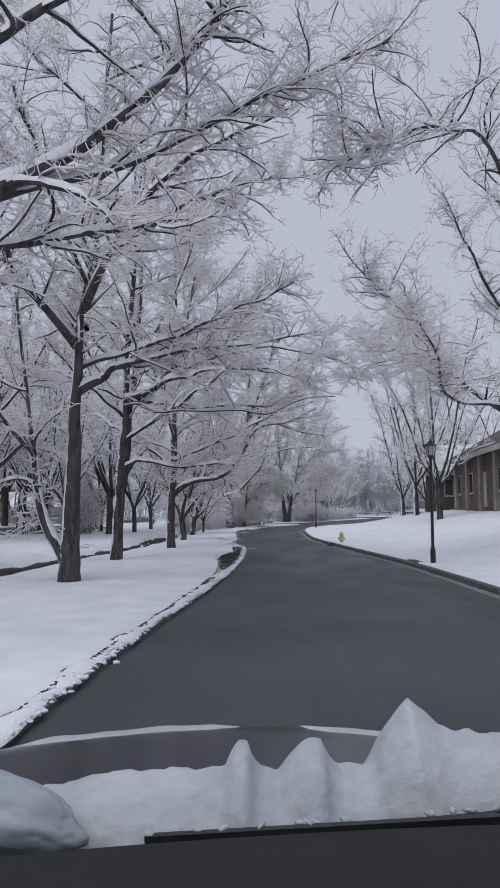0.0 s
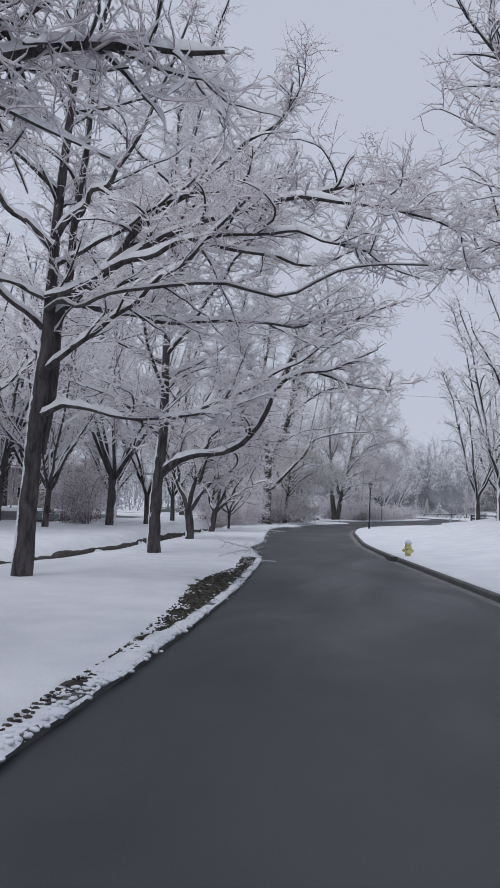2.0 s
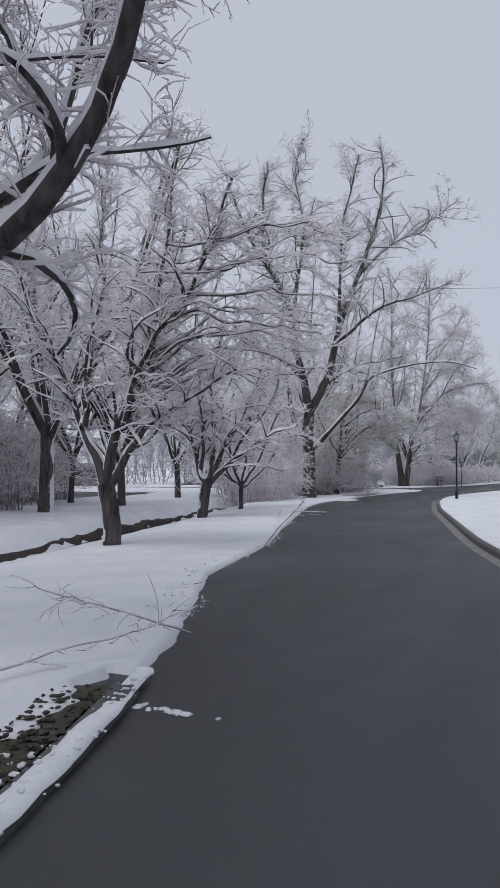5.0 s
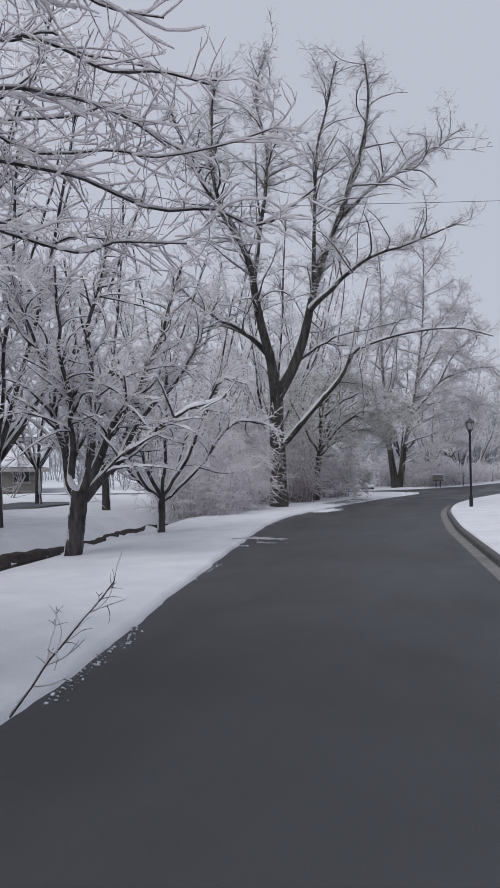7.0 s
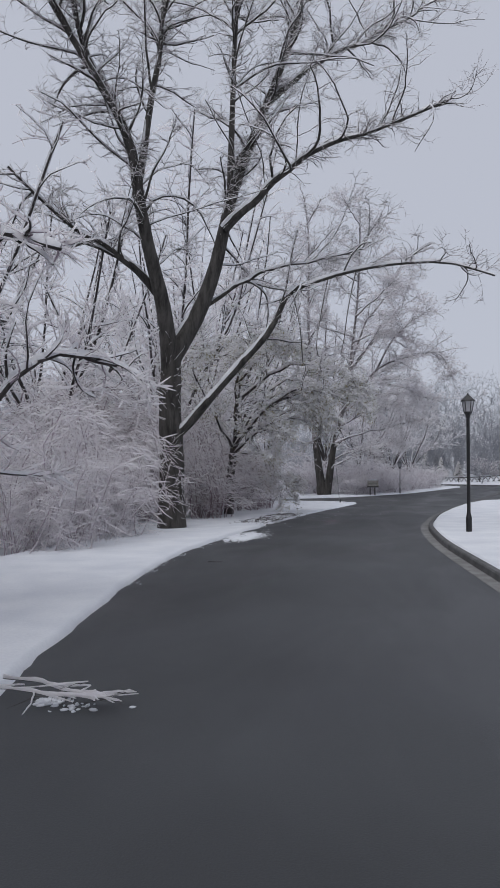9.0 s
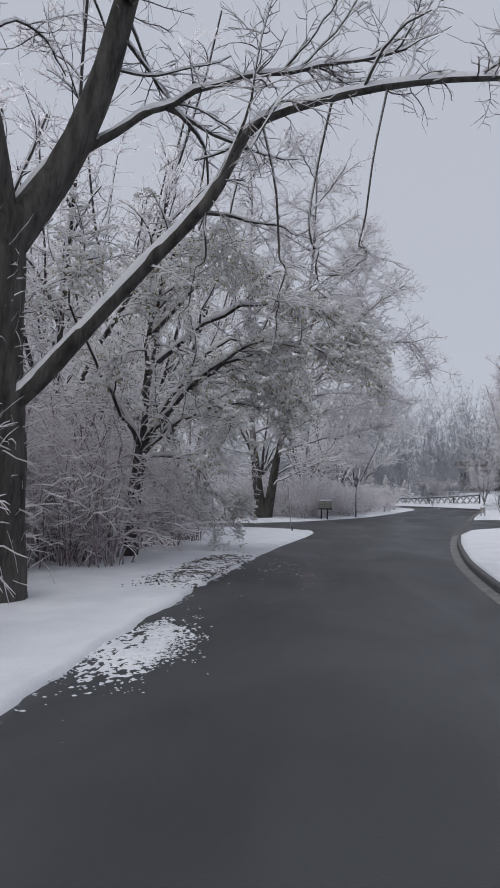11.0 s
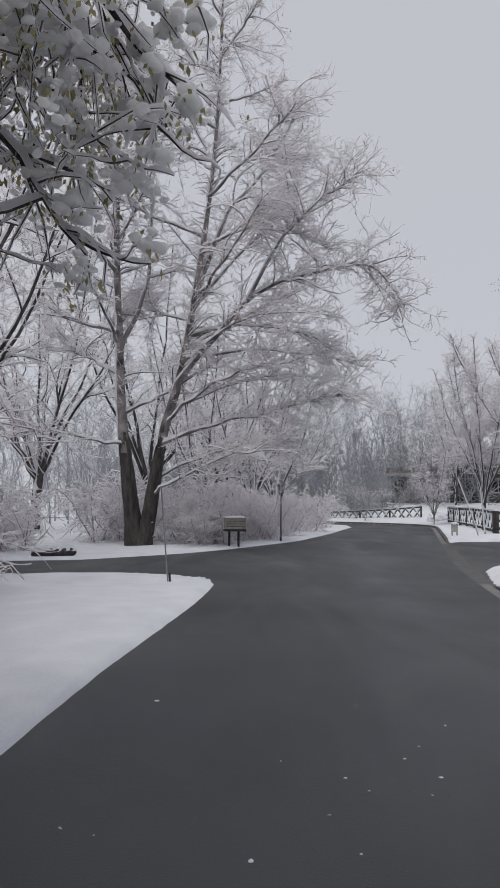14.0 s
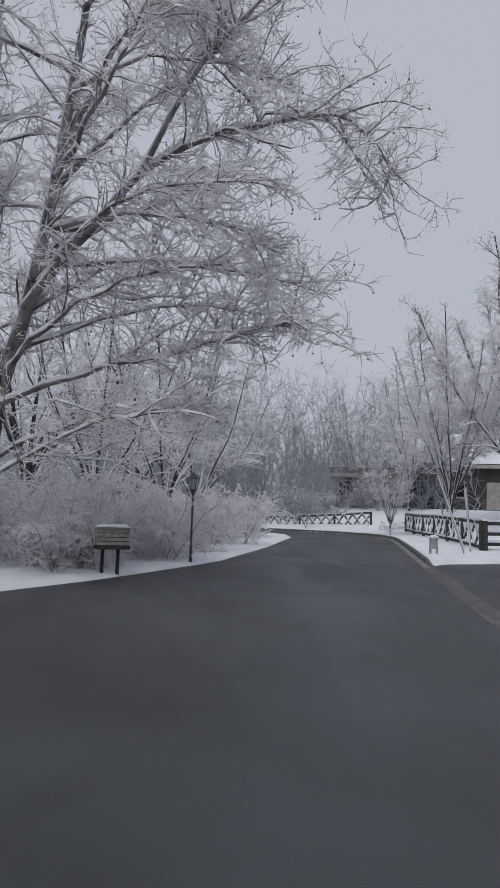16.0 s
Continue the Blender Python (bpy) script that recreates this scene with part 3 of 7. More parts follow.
def sprout(P, R, rng, M, reach, n, lift, spread, r_to, u0=0.15, droop=0.0, shrink=0.55, wob=0.25, taper=0.3, share=1.0):
    """M children of the branches P, R: starts along them, turned away by spread degrees."""
    B, N = R.shape
    L = np.linalg.norm(np.diff(P, axis=1), axis=2).sum(1)
    par = rng.choice(B, size=M, p=L * share / (L * share).sum())
    u = u0 + (1 - u0) * rng.uniform(0, 1, M) ** 0.85
    f = u * (N - 1)
    i = np.minimum(f.astype(int), N - 2)
    k = (f - i)[:, None]
    p0 = P[par, i] * (1 - k) + P[par, i + 1] * k
    rp = R[par, i] * (1 - k[:, 0]) + R[par, i + 1] * k[:, 0]
    T = unit(P[par, i + 1] - P[par, i])
    rnd = rng.normal(size=(M, 3))
    rnd[:, 2] *= 0.55
    side = unit(rnd - T * (rnd * T).sum(1, keepdims=True))
    ang = np.radians(rng.normal(spread, 20, M))[:, None]
    d = unit(T * np.cos(ang) + side * np.sin(ang) + np.array([0, 0, lift]))
    ln = rng.uniform(reach[0], reach[1], M) * (1 - shrink * u)
    ln = np.minimum(ln, 0.9 * L[par] + 0.1)
    pts = [p0]
    stepl = (ln / (n - 1))[:, None]
    bend = rng.normal(size=(M, 3)) * np.array([1, 1, 0.8])
    for s in range(n - 1):
        d = unit(d + wob * (0.55 * bend + 0.5 * rng.normal(size=(M, 3))) + np.array([0, 0, lift * 0.25 - droop * s / n]))
        pts.append(pts[-1] + d * stepl)
    C = np.stack(pts, 1)
    r0 = np.minimum(rp * 0.72, r_to[1])
    r0 = np.maximum(r0 * rng.uniform(0.4, 1.0, M), r_to[0])
    Rr = r0[:, None] * np.linspace(1, taper, n)[None]
    return C, Rr


def joined(parts):
    V, Q, off = [], [], 0
    for v, q in parts:
        if len(v):
            V.append(v)
            Q.append(q + off)
            off += len(v)
    return np.concatenate(V), np.concatenate(Q)


def limb_arrays(limbs, n, rng, wob=0.06, fine=0):
    P, R = [], []
    for pts, r0, r1 in limbs:
        p = spline(pts, n)
        length = np.linalg.norm(np.diff(p, axis=0), axis=1).sum()
        jit = rng.normal(size=p.shape) * wob * min(1.0, length / 6) * (0.25 if r0 > 0.16 else 0.6)
        jit[0] = jit[-1] = 0
        P.append(spline(p + jit, fine or n))
        R.append(r0 + (r1 - r0) * np.linspace(0, 1, fine or n) ** 0.62)
    return np.array(P), np.array(R)


def grow(limbs, seed, n1=150, n2=800, n3=4500, snow=1.0, wide=0.016, lift=0.18, droop=0.05, reach=1.0, long=1.0, stem=1, origin=(0, 0, 0), flare=True, shoots=0, hang=(), fine=3, hang_n=9, near=True, cake=0.5, bare=()):
    """Meshes of one bare tree: (trunk and limbs), (branches and twigs), (snow). limbs: points, first and last radius."""
    rng = np.random.default_rng(seed)
    P0, R0 = limb_arrays(limbs, 12, rng, fine=26 if near else 13)
    if flare:
        for k in range(stem):
            R0[k] *= 1 + 0.3 * np.exp(-np.linspace(0, 14, len(R0[k])))
    soft, softR = P0[stem:], R0[stem:]
    if stem > 1:
        soft, softR = P0, R0
    share = np.ones(len(soft))
    for k, v in bare:
        share[k - stem] = v
    q, n_long, n_mid = (0.8, 11, 6) if near else (1.0, 7, 5)
    P1, R1 = sprout(soft, softR, rng, n1, (1.5 * reach * long, 4.0 * reach * long), n_long, lift * 7 / n_long, 46, (0.012, 0.05), 0.18 if stem == 1 else 0.35, droop, wob=0.24, share=share)
    P2a, R2a = sprout(soft, softR, rng, n2 // 4, (0.5 * reach * q, 2.0 * reach * q), n_mid, lift, 54, (0.008, 0.02), 0.3, droop, wob=0.4, share=share)
    P2b, R2b = sprout(P1, R1, rng, n2 - n2 // 4, (0.5 * reach * q, 2.0 * reach * q), n_mid, lift, 50, (0.0055, 0.013), 0.12, droop, wob=0.4)
    P2, R2 = np.concatenate([P2a, P2b]), np.concatenate([R2a, R2b])
    P3, R3 = sprout(P2, R2, rng, n3, (0.25 * reach * q, 0.9 * reach * q), fine, lift * 0.6, 52, (0.003, 0.0055), 0.1, droop, 0.4, wob=0.6)
    if shoots:
        Ps, Rs = sprout(P0[:1], R0[:1], rng, shoots, (0.3, 1.3), n_mid, 0.1, 70, (0.005, 0.011), 0.05, 0.1, 0.2, wob=0.45)
        P2, R2 = np.concatenate([P2, Ps]), np.concatenate([R2, Rs])
    hung, hung_stem, hung_snow = [], [], []
    o = np.asarray(origin, float)
    if hang:
        Ph, Rh = limb_arrays(hang, 10, rng, 0.14, 24)
        Pt, Rt = sprout(Ph, Rh, rng, hang_n * len(hang), (0.2, 0.9), 5, -0.05, 50, (0.004, 0.008), 0.25, 0.1, 0.3, wob=0.4)
        Pu, Ru = sprout(Pt, Rt, rng, 2 * hang_n * len(hang), (0.12, 0.4), 3, 0.0, 50, (0.003, 0.005), 0.2, 0.05, 0.3, wob=0.5)
        hung_stem, hung = [tubes(Ph - o, Rh, 6)], [tubes(Pt - o, Rt, 4), tubes(Pu - o, Ru, 3)]
        hung_snow = [caps(Ph - o, Rh, 0.02, rng, 0.0), caps(Pt - o, Rt, 0.03, rng, 0.003, True), caps(Pu - o, Ru, 0.025, rng, 0.003, True)]
    R0 = R0 * rng.uniform(0.98, 1.025, R0.shape)
    trunk = joined([tubes(P0 - o, R0, 12), tubes(P1 - o, R1, 5)] + hung_stem)
    crown = joined([tubes(P2 - o, R2, 3), tubes(P3 - o, R3, 3)] + hung)
    thick = joined([caps(P0[stem:] - o, R0[stem:], 0.085 * snow, rng, 0.0), caps(P1 - o, R1, 0.065 * snow, rng, 0.002), plaster(P0 - o, R0, rng, cake)])
    thin = joined([caps(P2 - o, R2, 0.036 * snow, rng, 0.3 * wide, True), caps(P3 - o, R3, 0.03 * snow, rng, 0.8 * wide, True)] + hung_snow)
    return trunk, crown, thick, thin, P2[:, -1] - o


def blob_set(C, S, rng, smooth=False):
    """Many small uneven lumps: centres C, sizes S (n, 3)."""
    t = (1 + 5 ** 0.5) / 2
    v = unit(np.array([(-1, t, 0), (1, t, 0), (-1, -t, 0), (1, -t, 0), (0, -1, t), (0, 1, t), (0, -1, -t), (0, 1, -t), (t, 0, -1), (t, 0, 1), (-t, 0, -1), (-t, 0, 1)], float))
    f = np.array([(0, 11, 5), (0, 5, 1), (0, 1, 7), (0, 7, 10), (0, 10, 11), (1, 5, 9), (5, 11, 4), (11, 10, 2), (10, 7, 6), (7, 1, 8), (3, 9, 4), (3, 4, 2), (3, 2, 6), (3, 6, 8), (3, 8, 9), (4, 9, 5), (2, 4, 11), (6, 2, 10), (8, 6, 7), (9, 8, 1)])
    if smooth:
        mids = {}
        vs, fs = list(v), []

        def mid(i, j):
            k = (min(i, j), max(i, j))
            if k not in mids:
                mids[k] = len(vs)
                vs.append(unit(vs[i] + vs[j]))
            return mids[k]

        for i, j, k in f:
            p, q, r = mid(i, j), mid(j, k), mid(k, i)
            fs += [(i, p, r), (j, q, p), (k, r, q), (p, q, r)]
        v, f = np.array(vs), np.array(fs)
    n, m = len(C), len(v)
    a = rng.uniform(0, 6.28, n)
    ca, sa = np.cos(a)[:, None], np.sin(a)[:, None]
    vv = v[None] * rng.uniform(0.82, 1.15, (n, m, 1))
    x, y = vv[..., 0] * S[:, :1], vv[..., 1] * S[:, 1:2]
    V = np.stack([x * ca - y * sa, x * sa + y * ca, vv[..., 2] * S[:, 2:]], -1) + C[:, None]
    F = (f[None] + m * np.arange(n)[:, None, None]).reshape(-1, 3)
    return V.reshape(-1, 3), F


def tris_object(name, verts, tris, mat, parent, label="", smooth=True):
    me = bpy.data.meshes.new(name)
    me.vertices.add(len(verts))
    me.vertices.foreach_set("co", np.asarray(verts, np.float32).ravel())
    me.loops.add(len(tris) * 3)
    me.loops.foreach_set("vertex_index", np.asarray(tris, np.int32).ravel())
    me.polygons.add(len(tris))
    me.polygons.foreach_set("loop_start", np.arange(0, len(tris) * 3, 3, dtype=np.int32))
    me.polygons.foreach_set("use_smooth", np.full(len(tris), smooth))
    me.materials.append(mat)
    me.update(calc_edges=True)
    ob = new(name, me)
    ob.parent = parent
    if label:
        ob["label"] = label
    return ob


def crown_limbs(axis, n, lo, hi, length, rise, r, seed):
    """Limbs set round a stem, from lo to hi of its height."""
    rng = np.random.default_rng(seed)
    p = spline(axis, 40)
    out = []
    for k in range(n):
        u = lo + (hi - lo) * (k + rng.uniform(0.2, 0.8)) / n
        st = p[int(u * 39)]
        a = 2.4 * k + rng.uniform(-0.5, 0.5)
        o = np.array([math.cos(a), math.sin(a), 0.0])
        ln = length * rng.uniform(0.65, 1.1) * (1.15 - 0.6 * u)
        b = rise * rng.uniform(0.5, 1.3)
        out.append(((tuple(st), tuple(st + o * ln * 0.35 + (0, 0, b * ln * 0.3)), tuple(st + o * ln * 0.7 + (0, 0, b * ln * 0.62)), tuple(st + o * ln + (0, 0, b * ln))), r * (1.1 - 0.6 * u), 0.02))
    return out


def dress(ob, trunk, crown, thick, thin, bark, twig):
    """The four meshes of a bare tree under its empty."""
    quads_object("trunk", *trunk, bark or BARK, ob)
    quads_object("crown", *crown, twig or TWIG, ob)
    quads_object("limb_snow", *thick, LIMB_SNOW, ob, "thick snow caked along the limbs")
    quads_object("twig_snow", *thin, TREE_SNOW, ob, "thin snow lying along the twigs")


def plant(name, limbs, seed, label, origin, bark=None, twig=None, group="", balls=0, **kw):
    *meshes, ends = grow(limbs, seed, origin=origin, **kw)
    ob = thing(name, *origin, label=label, category="tree", group=group)
    dress(ob, *meshes, bark, twig)
    if balls:
        rng = np.random.default_rng(seed + 100)
        at = ends[rng.permutation(len(ends))[:balls]]
        drop = rng.uniform(0.06, 0.14, (len(at), 1)) * np.array([0, 0, 1.0])
        V, F = blob_set(at - drop, np.full((len(at), 3), 0.021), rng, True)
        tagged(tris_object("seed_cluster", V, F, CANE, ob, "brown seed balls hanging from the twigs"), kind="stuff")
        quads_object("seed_stalk", *tubes(np.stack([at, at - drop], 1), np.full((len(at), 2), 0.003), 3), CANE, ob)
    return ob


def random_limbs(rng, height, trunk_h, r, n, spread, lean=0.0, arch=0.0, rise=0.6):
    """A trunk and n limbs that fork from its top part."""
    top = np.array([lean * trunk_h * math.cos(seed_angle(rng)), lean * trunk_h * math.sin(seed_angle(rng)), trunk_h])
    limbs = [(((0, 0, -0.3), tuple(top * 0.5), tuple(top)), r, r * 0.8)]
    for k in range(n):
        a = 2 * math.pi * (k + rng.uniform(-0.3, 0.3)) / n
        s = spread * rng.uniform(0.55, 1.1)
        h = height * rng.uniform(0.7, 1.0) if k % 3 else height
        out = np.array([math.cos(a), math.sin(a), 0.0])
        st = top * rng.uniform(0.8, 1.0)
        p1 = st + out * s * 0.3 + np.array([0, 0, (h - trunk_h) * 0.25])
        p2 = st + out * s * 0.65 + np.array([0, 0, (h - trunk_h) * rise])
        p3 = st + out * s * 1.0 + np.array([0, 0, (h - trunk_h) * (1.0 - arch)])
        limbs.append(((tuple(st), tuple(p1), tuple(p2), tuple(p3)), r * rng.uniform(0.42, 0.6), 0.025))
    return limbs


def seed_angle(rng):
    return rng.uniform(0, 2 * math.pi)

BIG_LIMBS = [
    (((-5.1, 51.8, -0.6), (-5.1, 51.7, 1.4), (-5.1, 51.6, 3.2), (-5.1, 51.5, 5.2)), 0.46, 0.3),
    (((-5.1, 51.5, 5), (-5.2, 51.1, 6.5), (-5.6, 50.4, 9), (-5.8, 49.9, 10.9), (-6.5, 49.2, 12.5), (-7.7, 48.3, 14.8), (-8.4, 47.5, 17.1)), 0.3, 0.04),
    (((-6, 51, 10.2), (-5.8, 51.4, 12.9), (-5.6, 51.9, 16), (-6.2, 52.1, 19.5), (-5.9, 52.6, 22)), 0.14, 0.03),
    (((-5.1, 51.5, 5), (-4.1, 52, 7.1), (-3.7, 52.2, 9.1), (-3.3, 52.5, 10.8), (-2.4, 52.8, 13.4), (-1.7, 53.2, 15.6), (-1.1, 53.4, 18.6), (-1.3, 53.4, 21)), 0.3, 0.04),
    (((-3.6, 52, 9), (-2.2, 51.8, 10), (-0.8, 51.6, 10.9), (0.9, 51.6, 11.3), (3, 51.7, 12)), 0.16, 0.03),
    (((-5.0, 51.6, 2.7), (-4.4, 51.7, 3.3), (-3.35, 51.8, 4.5), (-2.4, 51.8, 5.5), (-1.95, 51.9, 6.2), (-1.5, 52.0, 6.95), (-0.4, 52.2, 7.35), (0.9, 52.4, 7.65), (2.6, 52.7, 7.75), (4.2, 52.9, 7.3)), 0.17, 0.03),
    (((-4.2, 52.1, 6.7), (-3.0, 52.4, 7.5), (-2.0, 52.4, 7.8), (-1.0, 52.4, 7.95), (0.6, 52.6, 8.3)), 0.075, 0.02),
    (((-5.5, 51.3, 7), (-6.4, 50.2, 8), (-7.3, 49.1, 8.5), (-8.3, 47.9, 9.6)), 0.14, 0.03),
    (((-2.4, 52.9, 13.3), (-1, 54, 15), (0.9, 55.4, 16.6), (2.8, 56.8, 18.4)), 0.12, 0.03),
    (((-3.5, 52.3, 9.7), (-3.3, 51.7, 13.2), (-2.9, 51.3, 16.3), (-2, 51, 19.6)), 0.12, 0.03),
    (((-6.2, 49.7, 11.9), (-7, 49, 14), (-6.9, 48.5, 16.3), (-6.5, 48.2, 18.6)), 0.12, 0.03),
]
OAK_LIMBS = [
    (((1.18, 17.1, -0.45), (1.15, 17.05, 1), (1.2, 17, 2.1), (1.3, 16.9, 3.1)), 0.225, 0.14),
    (((1.25, 16.95, 2.7), (1.3, 16.9, 4.5), (1.3, 16.8, 6.6), (1.3, 16.8, 8), (1.4, 16.7, 10.1), (1.4, 16.6, 12.2), (1.4, 16.4, 14.9)), 0.18, 0.035),
    (((1.2, 17, 2.3), (1.8, 16.9, 2.8), (2.6, 16.9, 3), (3.4, 16.9, 3.1), (4.1, 16.9, 3.6), (4.7, 16.7, 4.5), (5, 16.6, 5.1), (5.6, 16.5, 5.4), (6.4, 16.5, 5.4), (7.1, 16.5, 5.7), (7.8, 16.5, 6)), 0.15, 0.025),
    (((5, 16.8, 5.2), (5.4, 16.8, 6), (6.1, 16.8, 6.5), (6.9, 16.9, 6.9), (7.6, 17, 7.2), (8.4, 17.1, 7.5)), 0.09, 0.02),
    (((5.9, 16.9, 5.5), (7.3, 16.6, 5), (8.2, 16.2, 4.8)), 0.06, 0.02),
    (((2.6, 16.9, 3), (2.7, 17.4, 3.6), (3, 18, 4.3), (3.1, 18.5, 5.9), (3.3, 19, 6.8)), 0.09, 0.02),
    (((1.4, 16.6, 7.7), (2.1, 16.4, 8.9), (3.1, 16.4, 9.4), (4.1, 16.4, 9.5), (4.9, 16.4, 10), (5.8, 16.4, 10.2)), 0.1, 0.02),
    (((1.4, 16.6, 6.6), (0.4, 16.7, 7.8), (-0.3, 16.8, 9.5), (-1, 16.9, 11.5)), 0.09, 0.02),
    (((1.3, 16.9, 3.5), (0.2, 16.8, 4.4), (-0.6, 16.8, 4.8), (-1.9, 16.6, 5.2)), 0.09, 0.02),
    (((1.3, 16.8, 7.9), (1.6, 17.3, 10.6), (2.2, 17.9, 13), (2.5, 18.4, 15.8)), 0.1, 0.02),
]
MAPLE_LIMBS = [
    (((1.8, 9.6, -0.6), (1.9, 9.52, 1), (2, 9.4, 2), (2.1, 9.3, 3.4)), 0.225, 0.145),
    (((2.07, 9.35, 3.0), (2.2, 9.3, 4.5), (2.2, 9.3, 6.5), (2.4, 9.2, 9.2), (2.5, 9.2, 11.1), (2.5, 9, 14.2)), 0.185, 0.035),
    (((2, 9.6, 2.4), (2.2, 9.7, 4.4), (2.3, 9.8, 6.5), (2.4, 9.9, 9.6), (2.6, 10, 12.2), (3.2, 10.1, 15.8)), 0.14, 0.03),
    (((2.2, 9.2, 5.4), (3.1, 9.3, 5.7), (3.8, 9.3, 6.4), (4.5, 9.3, 7.1), (5.2, 9.4, 7.4), (6.3, 9.6, 7.2), (7.4, 9.8, 7.4), (9.3, 10.2, 7.7)), 0.13, 0.025),
    (((3.4, 9.2, 5.9), (3.8, 9.5, 6.5), (4.9, 10.1, 6.8), (6.2, 10.8, 6.6), (7.1, 11.4, 6.6), (8.1, 12, 7.2)), 0.08, 0.02),
    (((2.2, 9.2, 5.4), (3, 9.8, 5.4), (3.9, 10.4, 5.3), (5.4, 11.1, 5.4), (6.6, 11.8, 5.5), (7.5, 12.4, 5.9)), 0.11, 0.02),
    (((2.1, 9.3, 3.1), (2.8, 9.3, 3.3), (4, 9.4, 3.1), (5.3, 9.6, 3.2), (6.3, 9.6, 3.4)), 0.08, 0.02),
    (((2.4, 9.1, 6.7), (2.9, 9.5, 7.6), (3.3, 9.8, 8.4), (4, 10.1, 10.1), (4.5, 10.4, 12.1)), 0.08, 0.02),
    (((2.3, 9.1, 6.4), (1.2, 8.8, 7.5), (0.2, 8.6, 9.1), (-0.8, 8.2, 11.2)), 0.09, 0.02),
    (((2.2, 9.2, 5.4), (4.4, 9.2, 6.4), (6.8, 9.0, 6.9), (8.8, 8.9, 6.6), (10.0, 9.0, 6.1)), 0.09, 0.015),
    (((3.4, 9.2, 5.9), (5.5, 8.7, 6.2), (7.6, 8.4, 6.0), (9.4, 8.4, 5.2)), 0.07, 0.013),
    (((5.1, 9.5, 7.5), (6, 9.5, 8.3), (6.8, 9.5, 8.8), (7, 9.3, 9.3)), 0.05, 0.015),
]
SYC_LIMBS = [
    (((-5, 82.5, -0.4), (-5.2, 82.4, 1.6), (-5.5, 82.2, 3.9), (-5.7, 82, 6.3), (-5.8, 81.9, 8.8), (-5.9, 81.6, 11.5), (-5.9, 81.4, 14.9), (-5.8, 81.1, 18.2), (-6.1, 80.8, 21.7)), 0.34, 0.0315),
    (((-4.8, 82.5, -0.2), (-4.5, 82.3, 1.3), (-4.1, 81.9, 3.9), (-3.5, 81.6, 6.1), (-3, 81.3, 8.7), (-2.7, 81, 10.5), (-2.4, 80.7, 13.1), (-2.1, 80.2, 16.4), (-2, 79.8, 20)), 0.3, 0.0315),
    (((-5.8, 82, 7.1), (-5, 82.2, 9.3), (-4.8, 82.4, 11), (-4.8, 82.6, 13.8), (-4.4, 82.8, 16.3)), 0.112, 0.021),
    (((-5.8, 81.7, 8), (-7, 82, 8.4), (-8.6, 82.4, 9.1), (-10.8, 82.6, 10.9)), 0.096, 0.021),
    (((-5.9, 81.6, 10.3), (-6.8, 80.8, 11.1), (-7.5, 80.1, 11.6), (-8.5, 79.3, 12.7)), 0.088, 0.021),
    (((-3.5, 81.5, 6.1), (-2.3, 80.9, 7.5), (-1, 80.4, 8.8), (0.2, 79.9, 9.4), (1.6, 79.4, 9.6), (2.9, 79, 9.7), (3.6, 78.6, 9), (4.1, 78.3, 8.1)), 0.12, 0.021),
    (((-1, 80.4, 8.8), (0.2, 79.5, 10.7), (1.3, 78.7, 11.6), (2.7, 77.9, 12.4)), 0.08, 0.0175),
    (((-4, 81.8, 3.9), (-2.2, 81, 4.5), (-0.4, 80.2, 4.8), (1.2, 79.4, 5.2), (2.2, 78.7, 5.3)), 0.08, 0.0175),
    (((-2.8, 81.1, 9.4), (-1.7, 81.4, 12.5), (-0.2, 81.7, 14.7), (1, 82, 17.3)), 0.096, 0.021),
    (((-5.5, 82.1, 3.9), (-6.6, 81.5, 4), (-8, 80.8, 4.2), (-9.4, 80.2, 3.9)), 0.064, 0.014),
    (((-4.45, 82.2, 2.0), (-3.5, 81.0, 2.5), (-1.6, 79.6, 3.3), (-0.1, 78.4, 3.4)), 0.056, 0.014),
    (((-3, 81.3, 8.7), (-1.5, 81.8, 10.9), (0.4, 82.2, 13), (1.4, 82.6, 15.8)), 0.08, 0.014),
    (((-3, 81.3, 7.8), (-1.4, 80.6, 8.0), (0.6, 79.8, 7.6), (2.0, 79.2, 6.8)), 0.072, 0.014),
    (((-3.2, 81.4, 7), (-1, 81.5, 7.3), (1.5, 81.5, 7.2), (3.2, 81.2, 6.7)), 0.072, 0.014),
    (((-3.8, 81.7, 5), (-2, 82, 6), (0.2, 82.3, 6.6), (2, 82.5, 6.5)), 0.064, 0.014),
    (((-4.0, 81.8, 4.6), (-2.6, 80.4, 5.6), (-1.0, 79.4, 6.2), (0.8, 78.6, 6.3)), 0.068, 0.014),
    (((-3.3, 81.5, 6.6), (-2.0, 80.2, 7.6), (-0.4, 79.2, 8.0), (1.4, 78.3, 7.8)), 0.068, 0.014),
    (((-4.4, 82.2, 2.6), (-2.8, 81.6, 3.3), (-1.0, 81.2, 3.8), (0.9, 80.8, 3.9)), 0.06, 0.014),
    (((-2.6, 80.9, 11.0), (-1.0, 80.2, 11.4), (0.6, 79.6, 11.0), (1.8, 79.0, 10.2)), 0.064, 0.014),
]

